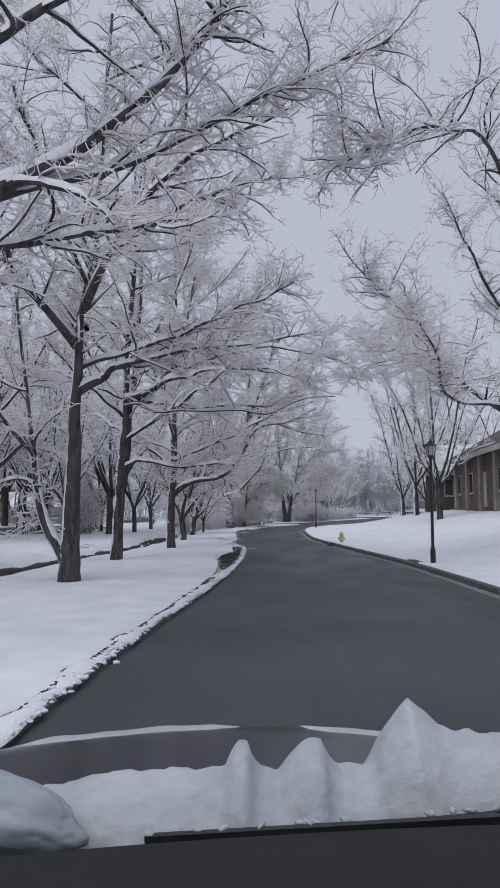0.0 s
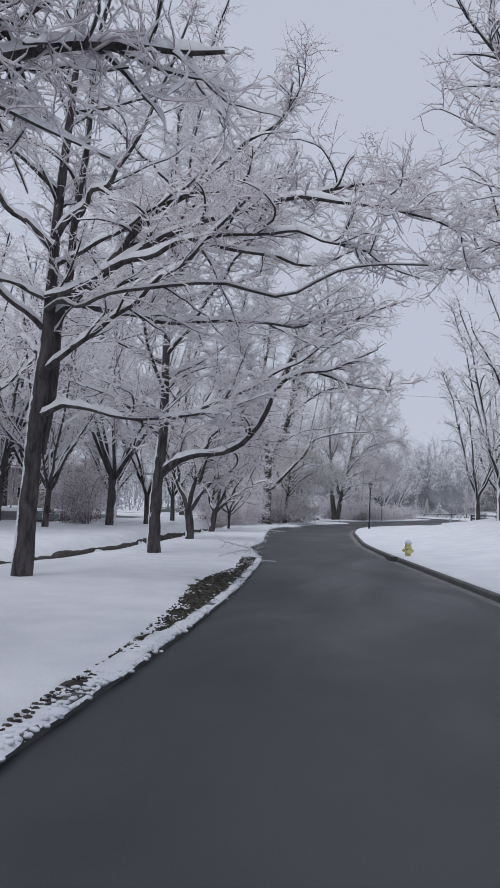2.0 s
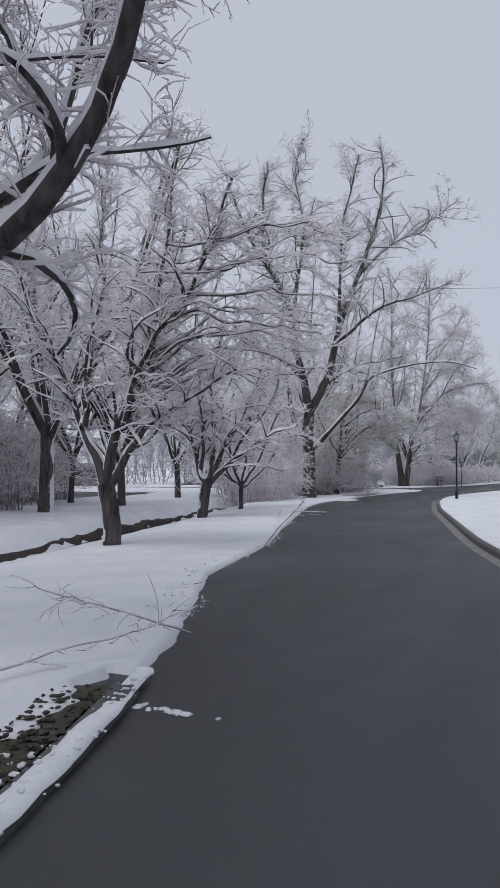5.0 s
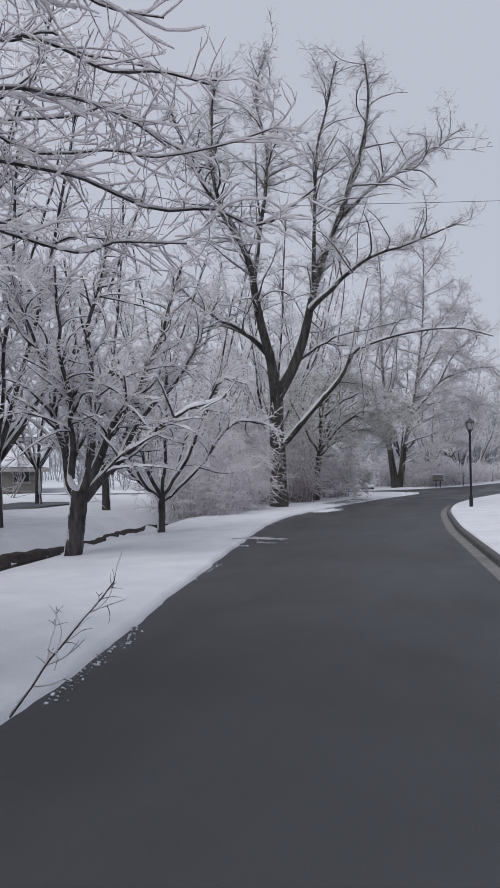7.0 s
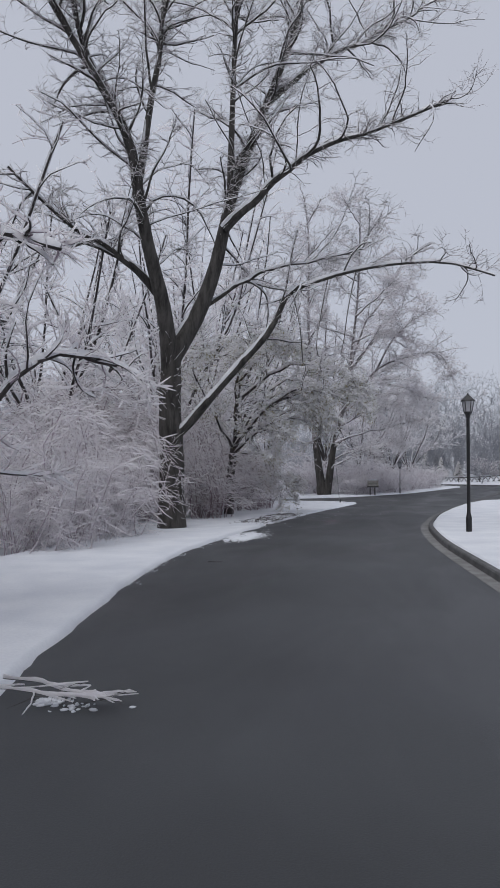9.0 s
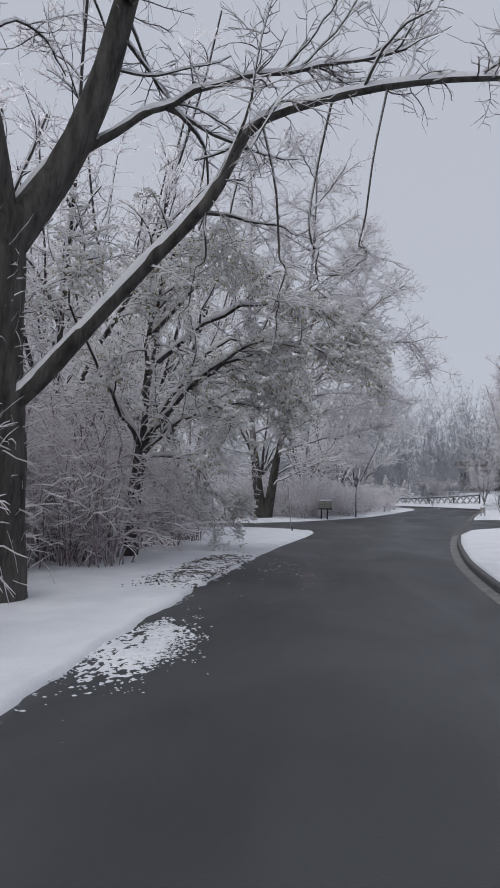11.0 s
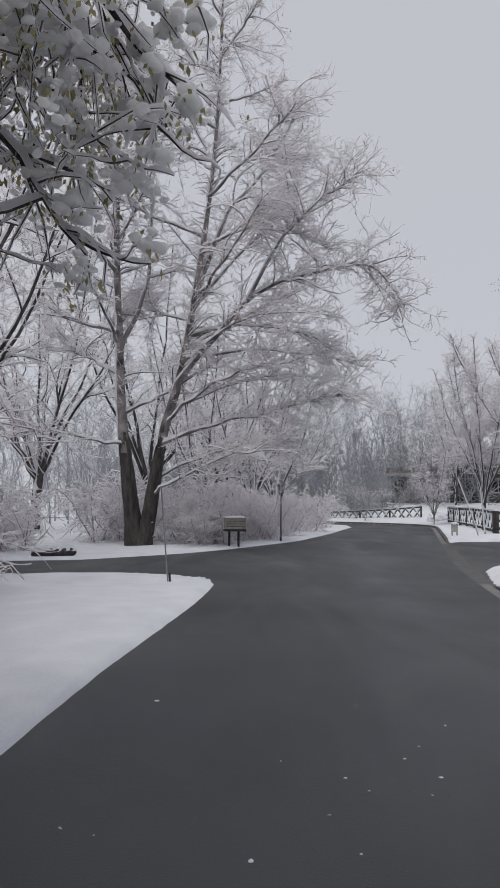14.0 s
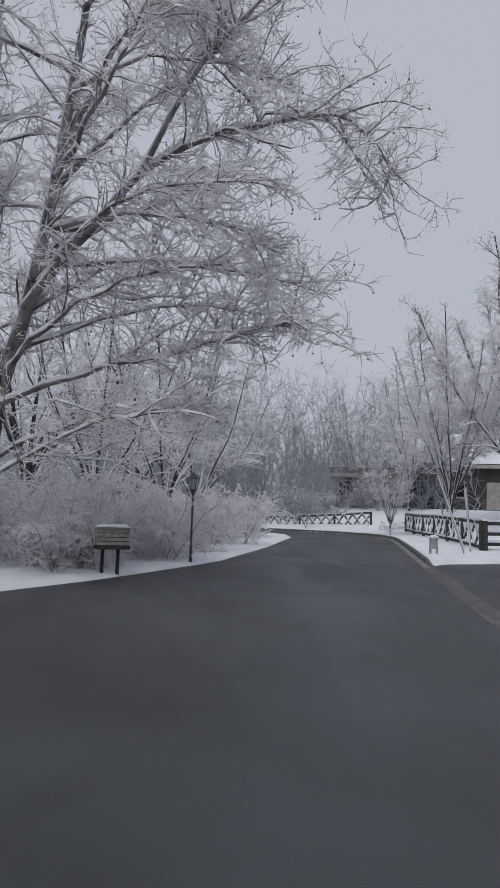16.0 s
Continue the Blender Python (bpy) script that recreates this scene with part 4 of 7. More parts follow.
BIG_HANG = [
    (((-2.4, 51.8, 5.5), (-1.9, 52.0, 5.55), (-1.2, 52.2, 5.4), (-0.7, 52.4, 5.3)), 0.04, 0.006),
    (((-1.5, 52.0, 6.95), (-1.22, 51.8, 5.2), (-1.12, 51.8, 4.67), (-1.16, 51.82, 4.24), (-1.14, 51.84, 4.0), (-1.3, 51.87, 3.4)), 0.022, 0.007),
    (((-0.5, 52.2, 7.3), (-0.78, 51.8, 5.3), (-0.65, 51.83, 4.76), (-0.57, 51.85, 4.5), (-0.53, 51.87, 4.3)), 0.02, 0.006),
    (((0.3, 52.3, 7.5), (-0.05, 51.85, 5.3), (-0.04, 51.87, 4.85), (-0.19, 51.87, 4.7), (-0.5, 51.85, 4.6)), 0.02, 0.006),
    (((-2.2, 51.85, 5.8), (-2.24, 51.7, 5.0), (-2.31, 51.7, 4.63), (-2.46, 51.71, 4.24), (-2.53, 51.74, 3.85)), 0.02, 0.006),
]
MAPLE_HANG = [
    (((2.2, 9.2, 5.2), (3.6, 7.8, 4.9), (5.0, 6.6, 4.5), (6.5, 5.95, 4.45), (7.74, 6.4, 4.4), (8.67, 6.73, 4.55), (9.6, 7.0, 4.9)), 0.05, 0.014),
    (((6.2, 6.0, 4.45), (6.6, 6.3, 4.2), (6.9, 6.6, 3.9)), 0.018, 0.006),
]

# the great tree beside the bend
plant("tree", BIG_LIMBS, 11, "tall old bare tree with dark forked trunk, dusted with snow", (-5.1, 51.8, ground_z(-5.1, 51.8)), bark=OLD_BARK, twig=DARK_TWIG, n1=250, n2=3400, n3=16000, reach=0.86, long=1.4, snow=0.65, wide=0.002, lift=0.12, droop=0.0, shoots=260, hang=BIG_HANG, hang_n=16, cake=0.95, bare=((5, 0.3), (6, 0.6)))
plant("tree", OAK_LIMBS + crown_limbs([(1.3, 16.9, 3.1), (1.3, 16.8, 8), (1.4, 16.4, 15)], 20, 0.08, 0.97, 5.4, 0.75, 0.068, 2), 12, "bare tree with a low limb reaching over the road", (1.0, 17.1, ground_z(1.0, 17.1)), n1=300, n2=3400, n3=15000, reach=0.74, snow=1.1, wide=0.0055)
plant("tree", MAPLE_LIMBS + crown_limbs([(2.1, 9.3, 3.4), (2.2, 9.3, 6.5), (2.5, 9.0, 14.5)], 12, 0.1, 0.95, 4.6, 0.6, 0.068, 3), 13, "bare tree with long level limbs over the road", (1.9, 9.6, ground_z(1.9, 9.6)), hang=MAPLE_HANG, n1=190, n2=2200, n3=11000, reach=0.74, snow=1.1, wide=0.0055)

FORK_LIMBS = [
    (((-0.9, 25, -0.3), (-0.9, 25, 0.5), (-1, 24.9, 1.25)), 0.185, 0.17),
    (((-1, 24.9, 1.2), (-1.6, 24.9, 2.4), (-2.1, 24.8, 3.6), (-2.8, 24.7, 4.9), (-3.7, 24.6, 7.2)), 0.13, 0.02),
    (((-0.9, 24.9, 1.2), (-0.1, 24.8, 2.3), (0.7, 24.8, 2.8), (2.0, 24.6, 3.4)), 0.1, 0.02),
    (((-0.95, 24.9, 1.2), (-0.7, 25, 2.6), (-0.3, 25.3, 3.9), (0, 25.4, 5.8), (0.3, 25.5, 8.4)), 0.13, 0.02),
    (((-0.5, 24.8, 2.4), (0.1, 24.5, 3.7), (1.2, 24.4, 5.0), (2.2, 24, 6.8)), 0.08, 0.02),
    (((-1.5, 24.8, 2.4), (-1.6, 25.1, 3.9), (-1.6, 25.5, 6), (-1.7, 25.8, 9.3)), 0.09, 0.02),
]
FORK_HANG = [
    (((0.0, 25.4, 5.6), (1.69, 24.36, 5.24), (2.42, 24.67, 5.4), (3.24, 25.01, 5.6), (3.97, 25.32, 5.41)), 0.036, 0.007),
    (((-0.1, 25.4, 5.2), (1.74, 24.18, 4.74), (2.44, 24.48, 4.84), (3.14, 24.78, 4.8), (3.85, 25.08, 4.61)), 0.036, 0.007),
    (((0.1, 25.4, 6.2), (1.56, 24.51, 5.72), (2.22, 24.78, 6.03), (3.07, 25.13, 6.14), (3.72, 25.42, 5.94)), 0.036, 0.007),
    (((-0.3, 25.3, 4.6), (1.59, 24.35, 4.4), (2.14, 24.59, 4.21), (2.78, 24.86, 4.21), (3.46, 25.16, 4.07)), 0.036, 0.007),
    (((-0.3, 25.3, 3.9), (0.8, 26.0, 4.82), (1.59, 26.14, 4.92), (2.19, 26.39, 4.71), (3.06, 26.74, 4.53)), 0.034, 0.007),
    (((-0.6, 25.1, 2.9), (0.6, 26.0, 4.02), (1.29, 26.49, 4.12), (2.15, 26.84, 3.84), (3.0, 27.18, 3.69), (3.69, 27.45, 3.92)), 0.034, 0.007),
    (((-0.4, 25.2, 3.4), (0.7, 25.8, 4.24), (1.72, 26.0, 4.34), (2.3, 26.23, 4.26), (2.86, 26.47, 3.96)), 0.034, 0.007),
    (((-0.8, 25, 2.4), (0.4, 26.0, 3.62), (0.86, 26.98, 3.72), (1.72, 27.32, 3.62), (2.43, 27.6, 3.66)), 0.034, 0.007),
]
FORK_HANG += [(tuple((x - 0.2, y + dy, z + dz) for x, y, z in pts), 0.022, 0.005) for (pts, _, _), dy, dz in zip(FORK_HANG, (0.6, -0.4, 0.7, 0.5) * 2, (0.4, 0.35, 0.3, 0.25) * 2)]
plant("tree", FORK_LIMBS, 14, "bare tree forking low above the snowy bank", (-0.9, 25, ground_z(-0.9, 25)), hang=FORK_HANG, hang_n=34, n1=200, n2=1500, n3=7000, reach=0.6, snow=0.7, wide=0.003)
VASE_LIMBS = [
    (((-3.1, 33.5, -0.3), (-3, 33.5, 0.5), (-2.9, 33.5, 1.25)), 0.18, 0.165),
    (((-2.95, 33.5, 1.1), (-3.3, 33.6, 1.7), (-3.6, 33.6, 2.7), (-3.9, 33.7, 3.8), (-4.4, 33.6, 4.9), (-4.9, 33.6, 6.2)), 0.12, 0.02),
    (((-2.9, 33.5, 1.1), (-2.8, 33.7, 2), (-2.9, 33.8, 3.1), (-3, 33.8, 4.3), (-2.8, 34, 5.5), (-2.8, 34.2, 6.8)), 0.12, 0.02),
    (((-2.85, 33.6, 1.1), (-2.2, 33.5, 1.7), (-1.6, 33.5, 2.1), (-0.7, 33.5, 2.7), (0.2, 33.6, 3.0)), 0.1, 0.02),
    (((-2.85, 33.6, 1.1), (-2.5, 33.7, 2.1), (-2, 34, 3.1), (-1.5, 34.2, 4.2), (-1.1, 34.4, 5.8)), 0.11, 0.02),
    (((-3.2, 33.6, 1.5), (-2.9, 33.2, 2.8), (-2.9, 32.8, 4.1), (-2.7, 32.4, 5.4)), 0.08, 0.02),
    (((-2.3, 33.6, 1.6), (-1.7, 34.2, 2.9), (-1.1, 34.9, 4.1), (-1, 35.4, 5.2)), 0.08, 0.02),
]
plant("tree", VASE_LIMBS, 15, "small vase-shaped bare tree white with snow", (-3.1, 33.5, ground_z(-3.1, 33.5)), n1=150, n2=1100, n3=5000, reach=0.5, snow=0.8, wide=0.006)
sycamore = plant("tree", SYC_LIMBS + crown_limbs([(-3.5, 81.6, 6.1), (-2.7, 81, 10.5), (-2.1, 80.2, 16.4), (-2, 79.8, 20)], 13, 0.1, 0.95, 4.6, 0.75, 0.075, 5) + crown_limbs([(-5.5, 82.2, 3.9), (-5.8, 81.9, 8.8), (-5.9, 81.4, 14.9), (-6.1, 80.8, 21.7)], 11, 0.05, 0.95, 4.2, 0.7, 0.07, 6), 16, "tall twin-stemmed sycamore with pale bark and hanging seed balls", (-5.0, 82.5, ground_z(-5, 82.5)), bark=SYC_BARK, twig=SYC_TWIG, balls=900, n1=620, n2=8200, n3=24000, reach=0.85, long=1.15, stem=2, snow=0.8, wide=0.009, lift=0.14, droop=0.14)


def flaking_bark(ob, limbs, top):
    """Dark old bark left on the lower stems, breaking up into flakes towards the pale wood."""
    rng = np.random.default_rng(9)
    P, R = limb_arrays(limbs, 12, rng, 0.0, 120)
    P = P - np.array(ob.location)
    R = R * (1 + 0.3 * np.exp(-np.linspace(0, 14, 120)))
    n = int(np.argmax(P[:, :, 2].min(0) > top))
    P, R, sides = P[:, :n], R[:, :n], 22
    V, Q = tubes(P, R, sides)
    out = V - np.repeat(P.reshape(-1, 3), sides, 0)
    size = np.linalg.norm(out, axis=1)
    flake = wave(V[:, 0] * 2 + V[:, 1], V[:, 2] * 0.5, 0.16, 5) + 0.7 * wave(V[:, 0] - V[:, 1] * 2, V[:, 2] * 0.6, 0.06, 6)
    lift = 0.03 + 0.02 * flake - 0.07 * step01(V[:, 2] + 1.1 * flake, 0.55 * top, 1.1 * top)
    quads_object("old_bark", V + out * (lift / size)[:, None], Q, OLD_BARK, ob, "dark flaking bark at the foot of the stems")


flaking_bark(sycamore, SYC_LIMBS[:2], 4.6)

RIGHT_LIMBS = [
    (((17.2, 14.0, 0.6), (17.0, 13.9, 2.5), (16.8, 13.8, 4.4)), 0.36, 0.3),
    (((16.8, 13.8, 4.2), (15.2, 13.0, 5.0), (12.9, 12.0, 6.6), (11.9, 10.4, 7.8), (10.9, 9.2, 8.6), (10.0, 8.4, 9.4)), 0.15, 0.014),
    (((13.2, 12.2, 6.4), (12.2, 9.2, 6.4), (11.4, 7.6, 6.2), (10.6, 6.2, 6.0)), 0.07, 0.012),
    (((16.8, 13.8, 4.4), (15.6, 12.2, 7.0), (14.0, 10.2, 9.4), (12.8, 8.6, 11.4)), 0.13, 0.014),
    (((16.8, 13.8, 4.4), (17.2, 14.0, 8.0), (16.6, 13.5, 11.5), (16.4, 12.6, 14.5)), 0.2, 0.03),
    (((12.6, 11.6, 6.9), (10.9, 12.2, 7.6), (9.9, 12.5, 8.0)), 0.06, 0.012),
    (((16.9, 13.8, 4.0), (18.6, 15.6, 7.0), (20.0, 17.0, 10.0)), 0.16, 0.03),
    (((15.6, 12.2, 7.0), (14.5, 6.0, 8.6), (13.2, 1.0, 8.8), (11.8, -1.0, 8.1), (10.4, -1.3, 7.4)), 0.08, 0.015),
    (((13.2, 12.2, 6.4), (11.6, 11.6, 6.8), (10.6, 11.2, 6.7), (9.8, 11.0, 6.2)), 0.05, 0.01),
    (((14.8, 12.6, 5.3), (13.0, 10.0, 5.2), (12.4, 6.6, 5.9), (11.6, 4.0, 6.8)), 0.08, 0.02),
]
plant("tree", RIGHT_LIMBS, 17, "broad bare tree leaning from the lawn over the road", (17.2, 14.0, ground_z(17.2, 14.0)), n1=220, n2=2000, n3=9500, reach=0.8, wide=0.006)

FIRST_LIMBS = [
    (((4.0, 2.1, -0.3), (4.0, 2.1, 1.2), (4.05, 2.1, 3.4)), 0.28, 0.15),
    (((4.05, 2.1, 3.2), (4.1, 2.1, 6.0), (4.4, 2.3, 9.0), (4.6, 2.4, 14.0)), 0.155, 0.035),
    (((3.9, 2.1, 0.5), (3.2, 2.2, 1.6), (2.8, 2.3, 3.6), (2.2, 2.4, 7.0)), 0.17, 0.04),
    (((4.1, 2.1, 4.4), (5.2, 2.2, 5.0), (6.8, 2.6, 5.4), (8.0, 3.2, 5.6)), 0.12, 0.02),
    (((4.2, 2.1, 6.4), (5.8, 1.2, 8.2), (7.6, 0.2, 8.8), (9.6, -0.4, 9.2)), 0.12, 0.02),
    (((4.3, 2.2, 7.5), (5.6, 3.6, 9.2), (7.4, 4.8, 10.4), (9.4, 5.8, 11.0)), 0.11, 0.02),
    (((4.1, 2.1, 5.4), (3.2, 0.6, 7.0), (3.4, -1.4, 8.6), (4.4, -3.2, 9.2)), 0.12, 0.02),
    (((2.9, 2.3, 3.0), (1.6, 1.6, 4.6), (0.2, 1.0, 5.6)), 0.08, 0.02),
]
plant("tree", FIRST_LIMBS + crown_limbs([(4.05, 2.1, 3.2), (4.4, 2.3, 9.0), (4.6, 2.4, 14.0)], 10, 0.1, 0.95, 4.4, 0.6, 0.066, 4), 18, "old tree with a low side stem and snow on every branch", (4.0, 2.1, ground_z(4.0, 2.1)), n1=260, n2=2200, n3=11000, reach=0.74, snow=1.1, wide=0.0055)
NEAR_LIMBS = [
    (((5.4, -6.2, -0.3), (5.5, -6.2, 2.0), (5.6, -6.1, 4.0)), 0.28, 0.17),
    (((5.6, -6.1, 3.8), (6.6, -5.6, 5.2), (7.6, -4.4, 6.6), (8.6, -3.4, 8.4), (9.2, -2.8, 10.0)), 0.17, 0.03),
    (((5.6, -6.1, 4.0), (5.7, -6.0, 7.0), (6.0, -5.4, 10.5), (6.2, -5.0, 14.0)), 0.17, 0.03),
    (((6.6, -5.6, 5.2), (8.2, -3.4, 6.9), (9.6, -2.4, 8.2), (11.4, -1.8, 9.2)), 0.06, 0.015),
    (((5.7, -6.0, 6.4), (7.4, -4.8, 8.4), (9.6, -3.6, 9.2), (12.0, -3.0, 9.6)), 0.1, 0.02),
    (((5.6, -6.1, 4.2), (6.2, -4.0, 5.4), (7.0, -1.6, 6.6), (8.2, 0.4, 7.6)), 0.11, 0.02),
    (((5.6, -6.1, 5.0), (4.4, -5.0, 6.8), (3.4, -3.6, 8.4)), 0.1, 0.02),
]
plant("tree", NEAR_LIMBS, 19, "roadside tree arching overhead, snow on every branch", (5.4, -6.2, ground_z(5.4, -6.2)), n1=140, n2=1000, n3=5000, reach=0.74, snow=1.0, wide=0.006)


# ---------------------------------------------------------------- woods behind
def wood_tree(x, y, seed, height, spread, label, name="tree", trunk_h=None, r=None, n=6, rise=0.6, arch=0.0, bark=None, twig=None, group="", **kw):
    limbs = random_limbs(np.random.default_rng(seed), height, trunk_h or height * 0.28, r or height * 0.017, n, spread, 0.05, arch, rise)
    *meshes, _ = grow(limbs, seed, fine=2, near=False, **kw)
    ob = thing(name, x, y, ground_z(x, y), 0, label, "tree", group)
    dress(ob, *meshes, bark, twig)
    return ob


def copies(ob, places, seed):
    rng = np.random.default_rng(seed)
    for x, y, s in places:
        c = copy_thing(ob, Matrix.Translation((x, y, ground_z(x, y) - 0.05)) @ Matrix.Rotation(rng.uniform(0, 6.28), 4, "Z") @ Matrix.Scale(s, 4))
        c.scale = (s, s, s)


rng5 = np.random.default_rng(5)
w1 = wood_tree(-9.5, 27.3, 31, 11.5, 5.0, "bare tree on the creek bank under snow", trunk_h=1.9, r=0.17, rise=0.5, n=8, n1=110, n2=700, n3=1900, reach=0.75, snow=1.2, wide=0.018, group="trees along the creek")
copies(w1, [(-20.0, 13.5, 1.0), (-20.5, 22.0, 1.15), (-12.5, 39.0, 1.1), (-3.5, 5.5, 1.1), (-13.0, 31.0, 1.2), (-19.5, 53.0, 1.1), (-11.5, 47.5, 1.1), (-12.0, 56.5, 1.2), (-9.8, 67.0, 1.1), (-14.5, 24.5, 1.2), (-1.5, -1.5, 1.1), (-0.8, 97.0, 0.8), (0.8, 102.5, 0.85), (-3.2, 93.0, 0.9), (-9.4, 38.5, 1.1), (-16.5, 36.5, 1.1), (-18.8, 42.0, 1.1)], 41)
w2 = wood_tree(-15.0, 17.0, 32, 15.0, 5.6, "tall bare tree white with snow", n=8, trunk_h=2.6, rise=0.5, n1=110, n2=700, n3=1900, reach=0.95, snow=1.4, wide=0.028, group="trees behind the creek")
copies(w2, [(-10.5, 7.0, 1.0), (-22.5, 28.0, 1.2), (-24.5, 44.0, 1.2), (-18.5, 66.0, 1.1), (-9.8, 63.5, 1.15), (-8.4, 69.5, 1.0), (-12.5, 72.0, 1.1), (-17.0, 86.0, 1.2), (-11.5, 91.0, 1.1), (-7.0, 98.0, 1.1), (-2.5, 104.0, 1.0), (-20.5, 38.0, 1.1), (-28.0, 17.0, 1.2), (-10.0, 76.0, 0.9), (-9.0, 33.0, 1.15), (-13.0, 28.0, 1.25), (-11.0, 20.5, 1.15)], 42)
w3 = wood_tree(11.2, 52.5, 33, 12.0, 5.0, "vase-shaped bare tree on the lawn", n=7, n1=80, n2=500, n3=1600, reach=0.8, snow=1.3, wide=0.02, rise=0.7, trunk_h=2.2, group="trees on the lawn")
copies(w3, [(13.4, 57.5, 1.1), (12.2, 40.4, 1.1), (17.5, 63.0, 1.2), (13.4, 29.1, 0.95), (21.0, 50.0, 1.1)], 43)
w4 = wood_tree(14.7, 102.9, 34, 13.2, 4.6, "bare young tree with a rounded crown on the snowy lawn", n=9, n1=170, n2=1700, n3=5200, reach=0.72, snow=1.1, wide=0.014, rise=0.5, arch=0.12, trunk_h=1.5, r=0.13, group="trees on the lawn")
copies(w4, [(11.6, 103.8, 0.45), (17.7, 100.5, 1.25), (21.0, 106.0, 1.1), (17.0, 117.0, 0.9)], 44)
# road-end trees take the wood colour that has the haze mixed in
w5 = wood_tree(4.0, 124.0, 35, 12.0, 5.2, "slim bare tree at the end of the road, painted haze-grey", n=7, n1=80, n2=400, n3=550, reach=0.85, snow=1.5, wide=0.04, r=0.1, trunk_h=1.6, rise=0.45, arch=0.15, twig=WOOD_HAZED, bark=WOOD_HAZED, group="trees beyond the fence")
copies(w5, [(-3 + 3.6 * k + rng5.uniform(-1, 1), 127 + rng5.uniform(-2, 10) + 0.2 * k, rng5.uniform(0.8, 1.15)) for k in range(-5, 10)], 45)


# ---------------------------------------------------------------- shrubs
def shrub(name, x, y, seed, height, spread, stems, label, droop=0.5, snow=1.0, twig=None, n1=260, n2=520, group="", reach=0.5, wide=0.014):
    rng = np.random.default_rng(seed)
    limbs = []
    for k in range(stems):
        a = rng.uniform(0, 2 * math.pi)
        s, h = spread * rng.uniform(0.2, 0.75), height * rng.uniform(0.5, 1.0)
        o = np.array([math.cos(a), math.sin(a), 0])
        b = np.array([*rng.uniform(-0.6, 0.6, 2), 0.0]) * spread
        end = h * (1 - droop * rng.uniform(0.5, 1.1))
        limbs.append(((tuple(b + (0, 0, -0.1)), tuple(b + o * s * 0.5 + (0, 0, h * 0.5)), tuple(b + o * s * 1.0 + (0, 0, h * 0.92)), tuple(b + o * s * 1.5 + (0, 0, max(0.1, end)))), 0.018, 0.007))
    R = np.random.default_rng(seed)
    P0, R0 = limb_arrays(limbs, 8, R, 0.16)
    P1, R1 = sprout(P0, R0, R, n1, (0.9 * reach, 2.6 * reach), 4, 0.06 - droop * 0.3, 62, (0.006, 0.012), 0.02, droop * 0.4)
    P2, R2 = sprout(P1, R1, R, n2, (0.25, 0.8), 3, 0.05 - droop * 0.2, 55, (0.004, 0.007), 0.1, droop * 0.3, wob=0.45)
    ob = thing(name, x, y, ground_z(x, y), 0, label, "shrub", group)
    quads_object("brush", *joined([tubes(P0, R0, 4), tubes(P1, R1, 3), tubes(P2, R2, 3)]), twig or TWIG, ob)
    quads_object("snow", *joined([caps(P0, R0, 0.06 * snow, R, 0.01, True), caps(P1, R1, 0.05 * snow, R, wide, True), caps(P2, R2, 0.045 * snow, R, wide, True)]), TREE_SNOW, ob, "snow lying on the twigs")
    return ob


wood_tree(-3.7, 38.2, 36, 4.9, 3.0, "small low tree with a broad snowy crown on the bank", trunk_h=1.0, r=0.11, n=8, rise=0.75, arch=0.25, n1=90, n2=600, n3=2400, reach=0.5, snow=1.1, wide=0.012)
weep = shrub("weeping_shrub", -6.6, 46.6, 51, 3.9, 2.5, 26, "arching shrub bowed down white with snow", 0.95, 0.75, reach=0.7, n1=480, n2=1900, group="bowed shrubs by the bend", wide=0.004)
copies(weep, [(-5.5, 48.2, 0.55), (-5.5, 45.4, 0.6), (-7.6, 49.0, 1.0)], 46)
def thicket(name, x, y, seed, height, spread, stems, label, group, snow=1.0):
    """A tangle of long arching canes that reach out sideways, with fine level twigs."""
    rng = np.random.default_rng(seed)
    limbs = []
    for k in range(stems):
        a = rng.uniform(0, 2 * math.pi)
        o = np.array([math.cos(a), math.sin(a), 0.0])
        c = np.array([-o[1], o[0], 0.0]) * rng.uniform(-0.5, 0.5)
        b = np.array([*rng.uniform(-0.35, 0.35, 2), 0.0]) * spread
        s, h = spread * rng.uniform(0.5, 1.2), height * rng.uniform(0.2, 1.0)
        limbs.append(((tuple(b + (0, 0, -0.1)), tuple(b + o * s * 0.25 + (0, 0, h * 0.7)), tuple(b + (o + c) * s * 0.65 + (0, 0, h)), tuple(b + (o + 1.6 * c) * s * 1.1 + (0, 0, h * rng.uniform(0.45, 0.95)))), rng.uniform(0.012, 0.026), 0.006))
    P0, R0 = limb_arrays(limbs, 10, rng, 0.2)
    P1, R1 = sprout(P0, R0, rng, stems * 10, (0.5, 1.6), 6, 0.02, 55, (0.006, 0.011), 0.1, 0.12, wob=0.35)
    P2, R2 = sprout(P1, R1, rng, stems * 24, (0.15, 0.6), 3, 0.04, 55, (0.004, 0.007), 0.1, 0.05, wob=0.5)
    ob = thing(name, x, y, ground_z(x, y), 0, label, "shrub", group)
    quads_object("brush", *joined([tubes(P0, R0, 4), tubes(P1, R1, 3), tubes(P2, R2, 3)]), CANE, ob)
    quads_object("snow", *joined([caps(P0, R0, 0.035 * snow, rng, 0.002, True), caps(P1, R1, 0.03 * snow, rng, 0.003, True), caps(P2, R2, 0.026 * snow, rng, 0.004, True)]), TREE_SNOW, ob, "thin snow lying on the canes")
    return ob


